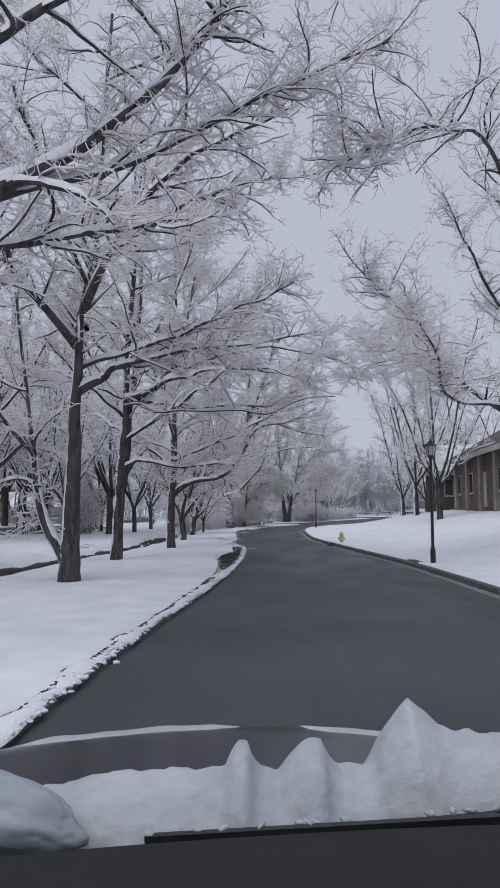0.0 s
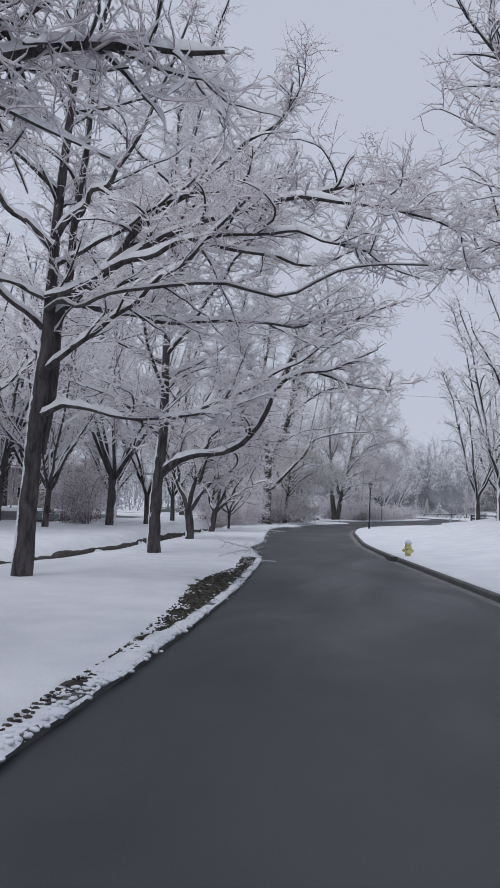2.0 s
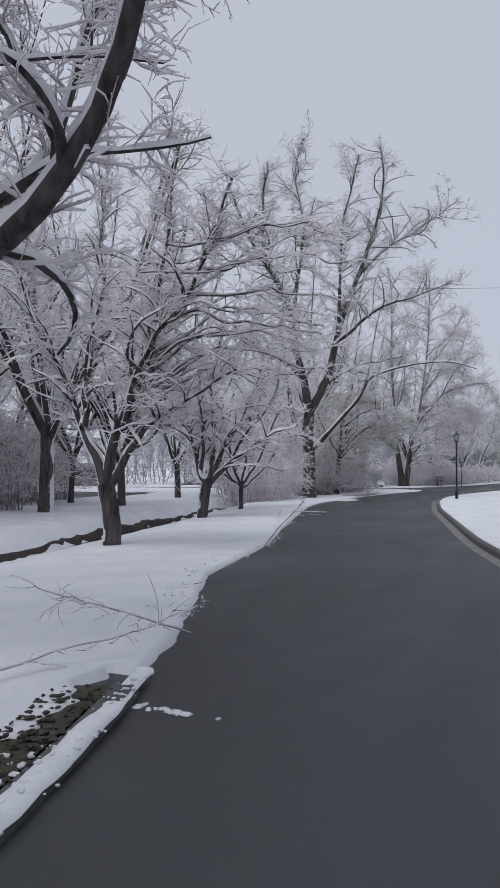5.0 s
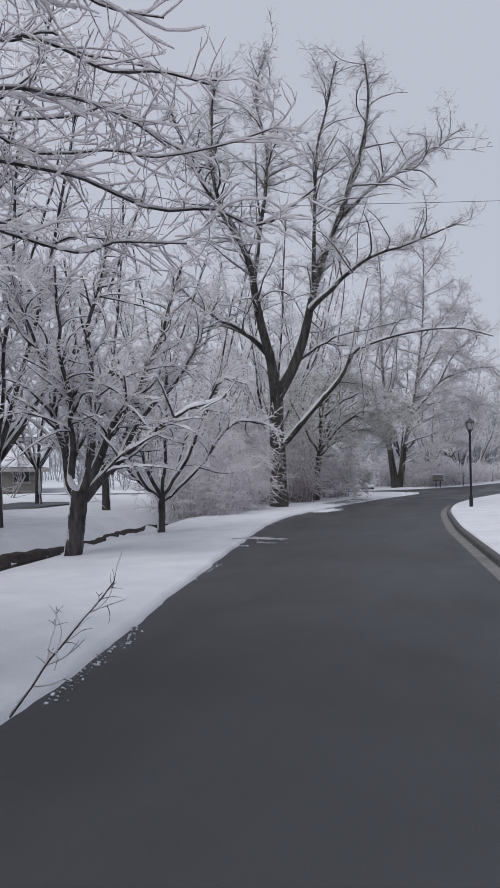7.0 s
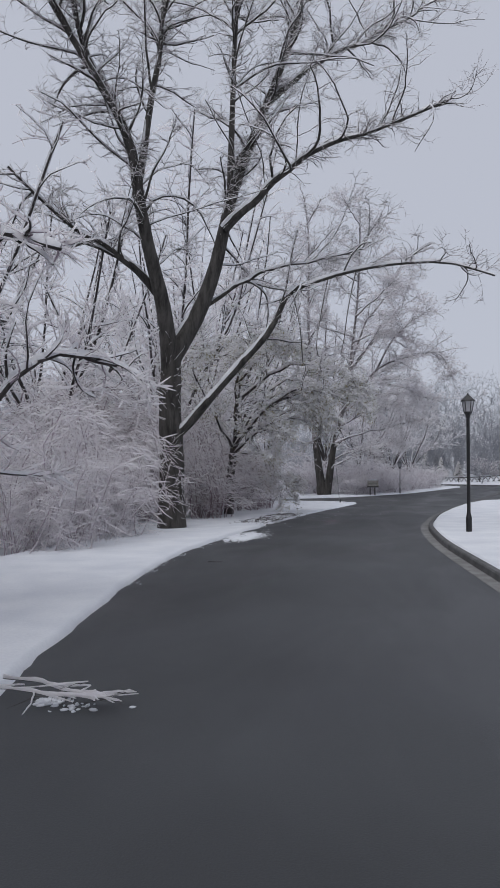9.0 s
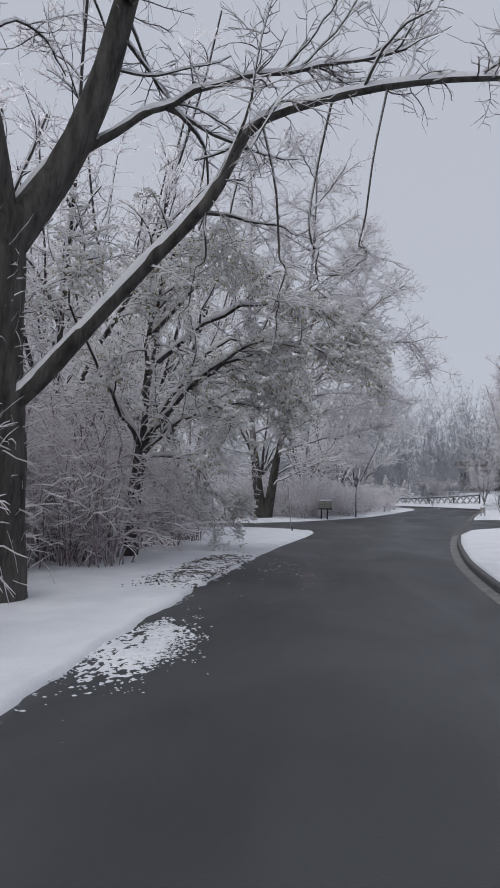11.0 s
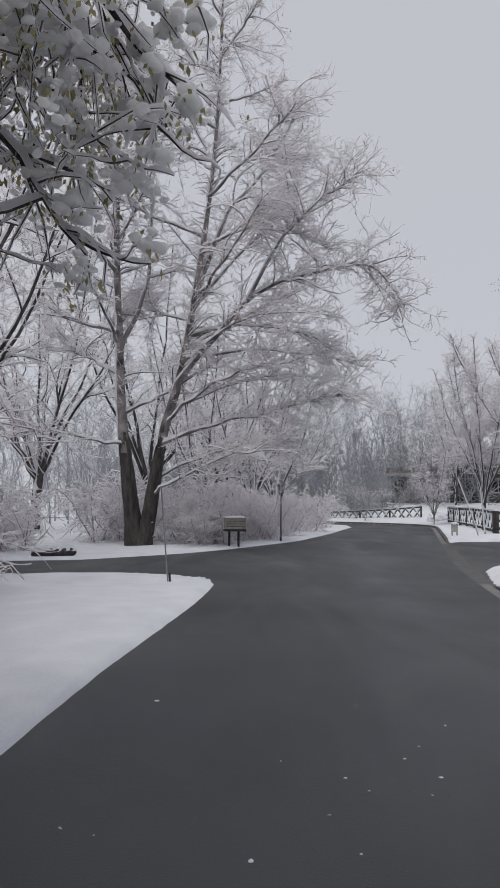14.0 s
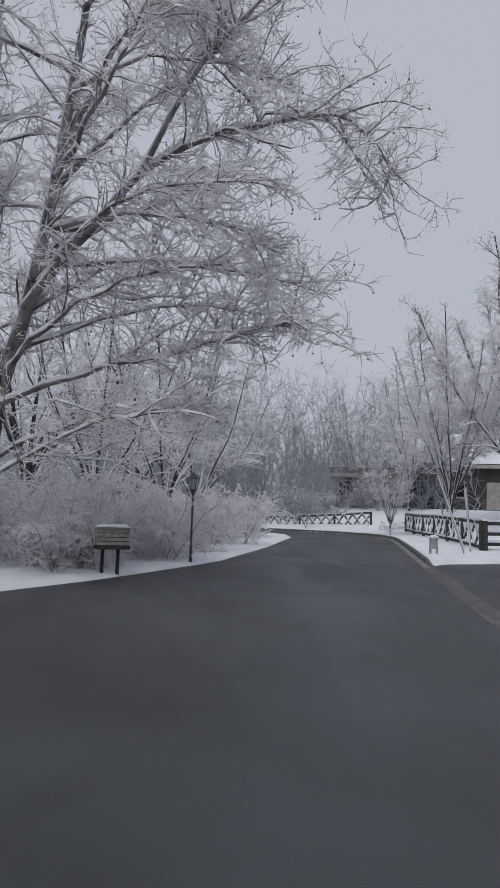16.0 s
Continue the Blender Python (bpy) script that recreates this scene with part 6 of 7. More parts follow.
def rail_fence(a, b, bays, height, label):
    a, b = np.array(a, float), np.array(b, float)
    ob = thing("rail_fence", a[0], a[1], 0, 0, label, "fence")
    g = [a + (b - a) * k / bays for k in range(bays + 1)]
    z = [ground_z(*p) for p in g]
    for p, zz in zip(g, z):
        o = part("post", boxed(-0.08, 0.08, -0.08, 0.08, -0.3, height + 0.1, bevel=0.012), FENCE_WOOD, ob)
        o.location = (p[0] - a[0], p[1] - a[1], zz)
        c = snow_heap("snow", ob, (-0.1, 0.1), (-0.1, 0.1), height + 0.1, 0.1, 5)
        c.location = o.location
    for (p, zp), (q, zq) in zip(zip(g, z), zip(g[1:], z[1:])):
        p3, q3 = np.r_[p - a, zp], np.r_[q - a, zq]
        for hh in (0.25, 0.62, height):
            part("rail", beam(bmesh.new(), p3 + (0, 0, hh), q3 + (0, 0, hh), 0.06, 0.13), FENCE_WOOD, ob)
            part("snow", beam(bmesh.new(), p3 + (0, 0, hh + 0.1), q3 + (0, 0, hh + 0.1), 0.1, 0.08), SNOW, ob, "snow lying on the rail")


rail_fence((11.2, 90.5), (20.0, 92.6), 3, 1.0, "dark split rail fence with snow on its rails")


def lean_stake(x, y, dx, dy, h):
    ob = thing("stake", x, y, ground_z(x, y), 0, "thin leaning wooden stake with snow on one side", "stake", "leaning stakes")
    part("pole", beam(bmesh.new(), (0, 0, -0.2), (dx, dy, h), 0.05, 0.05), GREY_WOOD, ob)
    part("snow", beam(bmesh.new(), (-0.035, -0.01, 0.1), (dx - 0.035, dy, h * 0.98), 0.04, 0.045), SNOW, ob, "snow plastered on the stake")


lean_stake(9.9, 89.1, -0.87, 0.3, 2.75)
lean_stake(10.5, 90.1, -0.1, 0.2, 2.3)


# ---------------------------------------------------------------- houses
def window(ob, x, y, z, w, h, turn=0):
    """A window proud of a wall that faces -y before turning."""
    f = part("window", boxed(-w / 2, w / 2, -0.03, 0.03, 0, h), TRIM, ob)
    f.matrix_basis = pose(x, y, z, 0, 0, turn)
    part("pane", boxed(-w / 2 + 0.07, -0.03, -0.045, -0.025, 0.07, h - 0.07), GLASS_DARK, f)
    part("pane", boxed(0.03, w / 2 - 0.07, -0.045, -0.025, 0.07, h - 0.07), GLASS_DARK, f)
    part("sill", boxed(-w / 2 - 0.06, w / 2 + 0.06, -0.1, 0.0, -0.08, 0.0, bevel=0.01), TRIM, f)
    return f


def gable_roof(ob, w, d, z, rise, over, mat, snow):
    """Ridge along x; the two slopes, then their snow."""
    t = 0.16
    for s in (-1, 1):
        bm = bmesh.new()
        ys = (s * (d / 2 + over), 0.0)
        k = rise / (d / 2)
        zs = (z - over * k, z + rise)
        vs = [bm.verts.new((sx * (w / 2 + over), yy, zz + o)) for o in (0, t) for sx in (-1, 1) for yy, zz in zip(ys, zs)]
        for q in ((0, 1, 3, 2), (4, 6, 7, 5), (0, 2, 6, 4), (1, 5, 7, 3), (0, 4, 5, 1), (2, 3, 7, 6)):
            bm.faces.new([vs[i] for i in q])
        bmesh.ops.recalc_face_normals(bm, faces=bm.faces)
        part("roof_slope", bm, mat, ob)
        if snow:
            n, mm = 24, 10
            v2, f2 = [], []
            for j in range(mm + 1):
                for i in range(n + 1):
                    u, v = i / n, j / mm
                    x, y = (2 * u - 1) * (w / 2 + over), ys[0] + (ys[1] - ys[0]) * v
                    rim = min(1, 8 * min(u, 1 - u) + 0.2) * min(1, 6 * v + 0.3)
                    v2.append((x, y, zs[0] + (zs[1] - zs[0]) * v + t + snow * rim * (1 + 0.3 * noise.noise(Vector((x, y, 3))))))
            for j in range(mm):
                for i in range(n):
                    a = j * (n + 1) + i
                    f2.append((a, a + 1, a + n + 2, a + n + 1) if s < 0 else (a, a + n + 1, a + n + 2, a + 1))
            mesh_object("roof_snow", v2, f2, SNOW, ob, "snow lying on the roof", True)


def gable_wall(ob, w, d, z, rise, mat):
    for s in (-1, 1):
        bm = bmesh.new()
        a = [bm.verts.new((s * w / 2 + o, y, zz)) for o in (-0.1 * s, 0.0) for y, zz in ((-d / 2, z - 0.05), (d / 2, z - 0.05), (0, z + rise - 0.02))]
        for q in ((0, 1, 2), (3, 5, 4), (0, 3, 4, 1), (1, 4, 5, 2), (2, 5, 3, 0)):
            bm.faces.new([a[i] for i in q])
        part("gable", bm, mat, ob)


def house(x, y, turn, w, d, h, rise, wall_mat, label, snow=0.14, windows=3, storeys=1, door=True, over=0.6, lift=0.0):
    ob = thing("house", x, y, ground_z(x, y) + lift, turn, label, "house")
    t = 0.2
    part("wall", boxed(-w / 2, w / 2, -d / 2, -d / 2 + t, -0.8, h), wall_mat, ob)
    part("wall", boxed(-w / 2, w / 2, d / 2 - t, d / 2, -0.8, h), wall_mat, ob)
    part("wall", boxed(-w / 2, -w / 2 + t, -d / 2 + t, d / 2 - t, -0.8, h), wall_mat, ob)
    part("wall", boxed(w / 2 - t, w / 2, -d / 2 + t, d / 2 - t, -0.8, h), wall_mat, ob)
    gable_roof(ob, w, d, h, rise, over, SHINGLE, snow)
    gable_wall(ob, w, d, h, rise, wall_mat)
    for st in range(storeys):
        for k in range(windows):
            xx = -w / 2 + w * (k + 0.5) / windows
            if door and st == 0 and k == windows // 2:
                continue
            window(ob, xx, -d / 2 - 0.02, 0.9 + 2.7 * st, 1.3, 1.3)
        for sx, tr in ((-1, -90), (1, 90)):
            window(ob, sx * (w / 2 + 0.02), -d / 5, 0.9 + 2.7 * st, 1.1, 1.3, tr)
    if door:
        xx = -w / 2 + w * (windows // 2 + 0.5) / windows
        dr = part("door", boxed(xx - 0.5, xx + 0.5, -d / 2 - 0.05, -d / 2 + 0.02, 0, 2.1), TRIM, ob)
        part("door_knob", boxed(xx + 0.38, xx + 0.43, -d / 2 - 0.1, -d / 2 - 0.05, 1.0, 1.05, bevel=0.015), BLACK_METAL, dr)
    for s in (-1, 1):
        part("fascia", boxed(-w / 2 - over, w / 2 + over, s * (d / 2 + over) - 0.03, s * (d / 2 + over) + 0.03, h - over * rise / (d / 2) - 0.14, h - over * rise / (d / 2) + 0.15), TRIM, ob)
    return ob


h1 = house(20.55, 31.6, -81.7, 17.0, 9.0, 3.5, 2.6, BRICK, "low brown brick house with dark shingle roof above the lawn", snow=0.0, windows=5)
for k in range(5):
    part("pier", boxed(-7.4 + 3.4 * k, -6.9 + 3.4 * k, -4.75, -4.5, -0.4, 3.45), SIDING, h1, "pale pier beside the wall")
house(17.4, 44.6, -8, 8.0, 7.0, 2.9, 1.9, OLIVE_SIDING, "olive-brown rear wing of the brick house on the lawn", snow=0.12, windows=2, door=False)
house(-41.0, 71.5, 39, 11.0, 8.0, 4.8, 2.0, SIDING, "grey two-storey house with snow on its roof", snow=0.2, windows=4, storeys=2)
house(-34.8, 67.6, 39, 6.0, 6.0, 2.2, 1.5, SIDING, "low grey wing with white roof and dark windows", snow=0.2, windows=2, door=False)
house(15.4, 124.6, -12, 4.6, 6.0, 2.7, 0.6, SIDING, "small tan house behind the fence", snow=0.0, windows=3)
house(24.0, 121.5, -22, 11.0, 9.0, 3.6, 2.4, DARK_SIDING, "grey-brown house with dark windows on the rise", snow=0.2, windows=4)


# ---------------------------------------------------------------- parked cars in the distance
def parked_car(x, y, turn, label, seed):
    ob = thing("car", x, y, ground_z(x, y), turn, label, "car", "parked cars")
    bm = bmesh.new()
    prof = [(-2.1, 0.35), (-2.15, 0.75), (-1.95, 0.95), (-1.5, 1.0), (-1.0, 1.42), (0.55, 1.45), (1.2, 1.0), (2.0, 0.88), (2.15, 0.65), (2.1, 0.35)]
    rows = [[bm.verts.new((u, s * (0.86 if v < 1.1 else 0.68), v)) for u, v in prof] for s in (-1, 1)]
    for k in range(len(prof)):
        bm.faces.new((rows[0][k], rows[0][(k + 1) % len(prof)], rows[1][(k + 1) % len(prof)], rows[1][k]))
    bm.faces.new(rows[0][::-1])
    bm.faces.new(rows[1])
    bmesh.ops.recalc_face_normals(bm, faces=bm.faces)
    bmesh.ops.bevel(bm, geom=list(bm.edges), offset=0.06, segments=2, affect="EDGES", clamp_overlap=True)
    part("body", bm, CAR_PAINT, ob)
    for sx in (-1.35, 1.35):
        for sy in (-0.8, 0.8):
            bm = turned([(0.2, -0.1), (0.32, -0.1), (0.32, 0.1), (0.2, 0.1)], 18)
            bmesh.ops.transform(bm, matrix=pose(sx, sy, 0.32, 90, 0, 0), verts=bm.verts)
            wh = part("wheel", bm, BLACK_METAL, ob)
            bm = turned([(0.19, -0.105), (0.19, 0.105)], 12)
            bmesh.ops.transform(bm, matrix=pose(sx, sy, 0.32, 90, 0, 0), verts=bm.verts)
            part("rim", bm, GALV, wh)
    snow_heap("snow", ob, (-1.0, 0.6), (-0.7, 0.7), 1.42, 0.2, seed)
    snow_heap("snow", ob, (1.1, 2.1), (-0.8, 0.8), 0.93, 0.15, seed + 1)
    for s in (-1, 1):
        part("side_window", boxed(-0.85, 0.75, s * 0.76 - 0.02, s * 0.76 + 0.02, 1.03, 1.34), GLASS_DARK, ob)


parked_car(22.0, 66.0, 60, "dark car under snow far beyond the lawn", 3)
parked_car(26.0, 70.0, 60, "dark car under snow far beyond the lawn", 5)


def snow_mound(x, y, r, h):
    ob = thing("snow_mound", x, y, ground_z(x, y), 0, "low bush buried under a rounded mound of snow", "snow")
    bm = bmesh.new()
    bmesh.ops.create_icosphere(bm, subdivisions=4, radius=1.0)
    for v in bm.verts:
        w = 1 + 0.22 * noise.noise(v.co * 2.2) + 0.08 * noise.noise(v.co * 6.0)
        v.co = Vector((v.co.x * r * w, v.co.y * r * w, max(-0.2, v.co.z) * h * w))
    part("mound", bm, SNOW, ob, smooth=True)
    rng = np.random.default_rng(12)
    P0 = np.array([[(0.3 * r * math.cos(a), 0.3 * r * math.sin(a), 0.1), (0.7 * r * math.cos(a), 0.7 * r * math.sin(a), 0.6 * h), (1.1 * r * math.cos(a), 1.1 * r * math.sin(a), 0.8 * h)] for a in rng.uniform(0, 6.28, 14)])
    quads_object("twigs", *tubes(P0, np.full((14, 3), 0.012), 4), TWIG, ob, "twigs poking through the snow")


snow_mound(13.3, 109.0, 0.8, 0.6)


# ---------------------------------------------------------------- overhead line
def overhead_line():
    ob = thing("overhead_line", 0, 40.3, 9.0, 0, "thin power line strung high across the road", "cable")
    n = 40
    P = np.stack([np.linspace(-45, 45, n), np.linspace(-16.0, 16.0, n), 1.4 * (np.linspace(-1, 1, n)) ** 2], 1)[None]
    quads_object("wire", *tubes(P, np.full((1, n), 0.007), 5), WIRE, ob)


overhead_line()


# ---------------------------------------------------------------- fallen sticks and slush
def stick(x, y, turn, length, seed, label, snow=0.6, arch=0.3):
    rng = np.random.default_rng(seed)
    q = min(1.0, length / 1.2)
    pts = [(0, 0, 0.015), (length * 0.35, 0.05 * q, 0.02 + arch * 0.6), (length * 0.7, -0.05 * q, 0.02 + arch), (length, 0.02, 0.02 + arch * 1.5)]
    P0, R0 = limb_arrays([(pts, 0.009, 0.003)], 12, rng, 0.03)
    P1, R1 = sprout(P0, R0, rng, 13, (0.25 * q, 0.8 * q), 6, 0.02, 30, (0.002, 0.004), 0.15, 0.05)
    P2, R2 = sprout(P1, R1, rng, 22, (0.1 * q, 0.3 * q), 4, 0.02, 45, (0.003, 0.005), 0.15, 0.05)
    if arch < 0.05:
        P0, P1, P2 = (P * np.array([1, 1, 0.12]) + np.array([0, 0, 0.008]) for P in (P0, P1, P2))
    ob = thing("fallen_branch", x, y, max(ground_z(x, y), float(road_level(y))) if arch > 0.015 else float(road_level(y)), turn, label, "branch", "fallen branches")
    quads_object("wood", *joined([tubes(P0, R0, 6), tubes(P1, R1, 4), tubes(P2, R2, 3)]), BARK, ob)
    if snow:
        quads_object("snow", *joined([caps(P0, R0, 0.02 * snow, rng, 0.0), caps(P1, R1, 0.015 * snow, rng, 0.0)]), TREE_SNOW, ob, "thin snow on the branch")


def fallen_log(x, y, turn, length, r):
    ob = thing("fallen_log", x, y, ground_z(x, y), turn, "short dark fallen log capped with snow beside the lane", "log")
    rng = np.random.default_rng(88)
    k = np.linspace(-1, 1, 16)
    P = np.stack([k * length / 2, 0.05 * np.sin(2.2 * k), r * 0.75 + 0.03 * k], 1)[None]
    rad = r * (1 - 0.12 * k + 0.05 * rng.normal(size=16)) * np.clip((1 - np.abs(k)) * 14 + 0.7, 0, 1)
    quads_object("wood", *tubes(P, rad[None], 14), BARK, ob)
    quads_object("snow", *caps(P, rad[None], 0.07, rng, 0.0), SNOW, ob, "snow lying along the log")


fallen_log(-6.4, 76.8, 18, 1.25, 0.15)
stick(2.2, 25.6, -10, 0.85, 81, "fallen branch standing up from the road edge", 0.4, 0.6)
stick(3.5, 16.4, 72, 2.4, 82, "fallen branch lying on the snowy verge", 0.4, 0.15)
stick(4.2, 18.6, 200, 1.4, 83, "fallen branch with upturned twigs on the verge", 0.5, 0.25)
stick(-1.0, 36.6, 5, 1.15, 84, "flat bundle of snowy twigs on the asphalt", 1.5, 0.02)
stick(-0.8, 36.9, -12, 0.9, 85, "flat bundle of snowy twigs on the asphalt", 1.5, 0.02)
stick(-1.6, 44.3, 5, 0.24, 86, "dark stick lying on the asphalt", 0, 0.01)


def slush(name, cx, cy, rx, ry, n, seed, label, big=0.09, mat=SNOW, category="slush"):
    rng = np.random.default_rng(seed)
    a, r = rng.uniform(0, 6.28, 3 * n), np.abs(rng.normal(0, 0.6, 3 * n))
    x, y = cx + rx * r * np.cos(a), cy + ry * r * np.sin(a)
    keep = (wave(x, y, 0.5, seed) + 0.6 * wave(x, y, 0.17, seed + 1) > 0.55 * r - 0.25 + rng.uniform(-0.3, 0.3, 3 * n)).nonzero()[0][:n]
    x, y, n = x[keep], y[keep], len(keep)
    S = np.stack([rng.uniform(0.3, 1, n) * big, rng.uniform(0.3, 1, n) * big, rng.uniform(0.15, 0.3, n) * big], 1) * rng.uniform(0.3, 1, (n, 1))
    C = np.stack([x, y, road_level(y) + 0.3 * S[:, 2]], 1)
    V, F = blob_set(C, S, rng)
    ob = tris_object(name, V, F, mat, None)
    tagged(ob, label, category, kind="stuff")



def slush_sheet(x0, x1, y0, y1, seed, label):
    """A thin ragged sheet of snow that thins out to nothing on the asphalt."""
    xs, ys = np.arange(x0, x1, 0.015), np.arange(y0, y1, 0.024)
    gx, gy = np.meshgrid(xs, ys)
    x, y = gx.ravel(), gy.ravel()
    u, v = (2 * x - x0 - x1) / (x1 - x0), (2 * y - y0 - y1) / (y1 - y0)
    m = 0.62 - 1.5 * np.maximum(np.hypot(u, v) - 0.35, 0) + 0.2 * wave(x, y * 0.5, 0.3, seed) + 0.6 * wave(x, y * 0.6, 0.04, seed + 1) + 0.6 * wave(x, y * 0.8, 0.021, seed + 2) - 0.5
    z = road_level(y) + np.clip(0.03 * m, -0.012, 0.014)
    ny, nx = gx.shape
    idx = np.arange(nx * ny).reshape(ny, nx)
    q = np.stack([idx[:-1, :-1], idx[:-1, 1:], idx[1:, 1:], idx[1:, :-1]], -1).reshape(-1, 4)
    q = q[(z[q] > road_level(y)[q] - 0.008).any(1)]
    used, inv = np.unique(q, return_inverse=True)
    tagged(quads_object("slush_sheet", np.stack([x, y, z], 1)[used], inv.reshape(-1, 4), SNOW), label, "slush", kind="stuff")


slush_sheet(-2.95, -1.6, 47.4, 51.6, 91, "patch of thin slush on the road edge")
slush("slush", -2.25, 49.6, 0.42, 1.6, 2600, 94, "crumbs of slush scattered along the road edge", 0.026)
slush("slush", -0.5, 36.75, 0.55, 0.22, 150, 96, "crumbs of snow among fallen twigs on the road", 0.05)
slush("slush", -0.35, 35.9, 0.5, 0.08, 14, 97, "scattered snow crumbs fallen on the road", 0.06)
slush("fallen_leaves", -0.9, 56.2, 1.3, 2.6, 170, 95, "wet brown leaves scattered on the road", 0.036, CANE, "leaves")
slush("slush", -1.6, 57.0, 1.2, 4.0, 90, 92, "scattered snow crumbs fallen on the road", 0.03)
slush("slush", -0.2, 61.0, 1.8, 5.0, 16, 93, "scattered snow crumbs fallen on the road", 0.026)

def kerb_snow():
    """Uneven snow along the top of the left kerb."""
    p = resample(LEFT_S[(LEFT_S[:, 1] > -14) & (LEFT_S[:, 1] < 17.6)], 0.12)
    t = np.gradient(p, axis=0)
    t /= np.hypot(*t.T)[:, None]
    nrm = np.stack([-t[:, 1], t[:, 0]], 1)
    a = -0.01 + 0.012 * wave(p[:, 0], p[:, 1], 0.5, 21) + 0.016 * wave(p[:, 0], p[:, 1], 0.2, 22)
    b = 0.14 + 0.025 * wave(p[:, 0], p[:, 1], 0.6, 23) + 0.03 * wave(p[:, 0], p[:, 1], 0.25, 24)
    start = 1 - step01(p[:, 1], 4.0, 8.0)
    b = b + start * np.clip(0.09 + 0.12 * wave(p[:, 0], p[:, 1], 1.1, 31) + 0.1 * wave(p[:, 0], p[:, 1], 0.33, 32), -0.06, 0.16)
    a = a - start * np.clip(0.03 * wave(p[:, 0], p[:, 1], 0.55, 33) + 0.035 * wave(p[:, 0], p[:, 1], 0.18, 34), -0.05, 0.05)
    h = np.maximum(-0.006, 0.02 + 0.016 * wave(p[:, 0], p[:, 1], 0.7, 25) + 0.018 * wave(p[:, 0], p[:, 1], 0.22, 26))
    rows = []
    for k, (u, v) in enumerate(((0.0, -0.02), (0.12, 0.75), (0.5, 1.0), (0.88, 0.75), (1.0, -0.02))):
        o = a + (b - a) * u
        rows.append(np.c_[p + nrm * o[:, None], 0.066 + h * v - (0.012 if v < 0 else 0)])
    V = np.stack(rows, 1)
    n, k = V.shape[:2]
    idx = np.arange(n * k).reshape(n, k)
    Q = np.stack([idx[:-1, :-1], idx[:-1, 1:], idx[1:, 1:], idx[1:, :-1]], -1).reshape(-1, 4)
    tagged(quads_object("kerb_snow", V.reshape(-1, 3), Q, SNOW), "ragged ridge of snow left on the kerb", "snow", kind="structure")


kerb_snow()


def kerb_lumps():
    """Crumbly lumps of snow along the left kerb, thicker in some stretches."""
    rng = np.random.default_rng(27)
    p = resample(LEFT_S[(LEFT_S[:, 1] > -13) & (LEFT_S[:, 1] < 17.6)], 0.1)
    i = rng.integers(1, len(p) - 1, 4200)
    i = i[wave(p[i][:, 0], p[i][:, 1], 0.8, 28) + 0.5 * wave(p[i][:, 0], p[i][:, 1], 0.25, 29) > rng.uniform(-0.9, 0.7, len(i))]
    t = p[i + 1] - p[i - 1]
    t /= np.hypot(*t.T)[:, None]
    n = len(i)
    C = np.c_[p[i] + np.stack([-t[:, 1], t[:, 0]], 1) * rng.normal(0.06, 0.05, (n, 1)), 0.062 + rng.uniform(0, 0.025, n)]
    S = rng.uniform(0.004, 0.017, (n, 1)) * (1 + 0.9 * (C[:, 1:2] < 6)) * np.stack([rng.uniform(0.8, 1.6, n), rng.uniform(0.8, 1.4, n), rng.uniform(0.5, 0.9, n)], 1)
    V, F = blob_set(C, S, rng)
    tagged(tris_object("kerb_lumps", V, F, SNOW, None), "crumbly lumps of snow along the kerb", "snow", kind="stuff")


kerb_lumps()


def litter_leaves(name, line_lo, line_hi, n, off, seed, label, on_snow=False):
    """Fallen leaves and clods on a bare verge."""
    rng = np.random.default_rng(seed)
    p = resample(LEFT_S[(LEFT_S[:, 1] > line_lo) & (LEFT_S[:, 1] < line_hi)], 0.1)
    i = rng.integers(1, len(p) - 1, n)
    t = p[i + 1] - p[i - 1]
    t /= np.hypot(*t.T)[:, None]
    lim = np.interp(p[i][:, 1], [-12, -3, 2, 5, 9, 11.5, 13.7, 15, 17.5, 50], [0.1, 0.15, 0.25, 0.35, 0.75, 0.8, 0.45, 0.55, 0.55, 1.2])
    o = off[0] + (np.minimum(lim, off[1]) - off[0]) * rng.uniform(0, 1, n)
    C = np.c_[p[i] + np.stack([-t[:, 1], t[:, 0]], 1) * o[:, None], 0.055 + rng.uniform(0, 0.03, n)]
    if on_snow:
        C[:, :2] += t * rng.normal(0, 0.45, (n, 1)) + rng.normal(0, 0.04, (n, 2))
        C = C[wave(C[:, 0], C[:, 1], 0.13, 41) + 0.5 * wave(C[:, 0], C[:, 1], 0.42, 42) + rng.normal(0, 0.4, n) > 0.35]
        n = len(C)
        C[:, 2] = land(C[:, 0], C[:, 1])[0] + 0.004
    S = np.stack([rng.uniform(0.008, 0.04, n), rng.uniform(0.007, 0.028, n), rng.uniform(0.004, 0.014, n)], 1) * (0.5 if on_snow else 1.0)
    V, F = blob_set(C, S, rng)
    tagged(tris_object(name, V, F, LITTER, None, smooth=False), label, "leaf litter", kind="stuff")


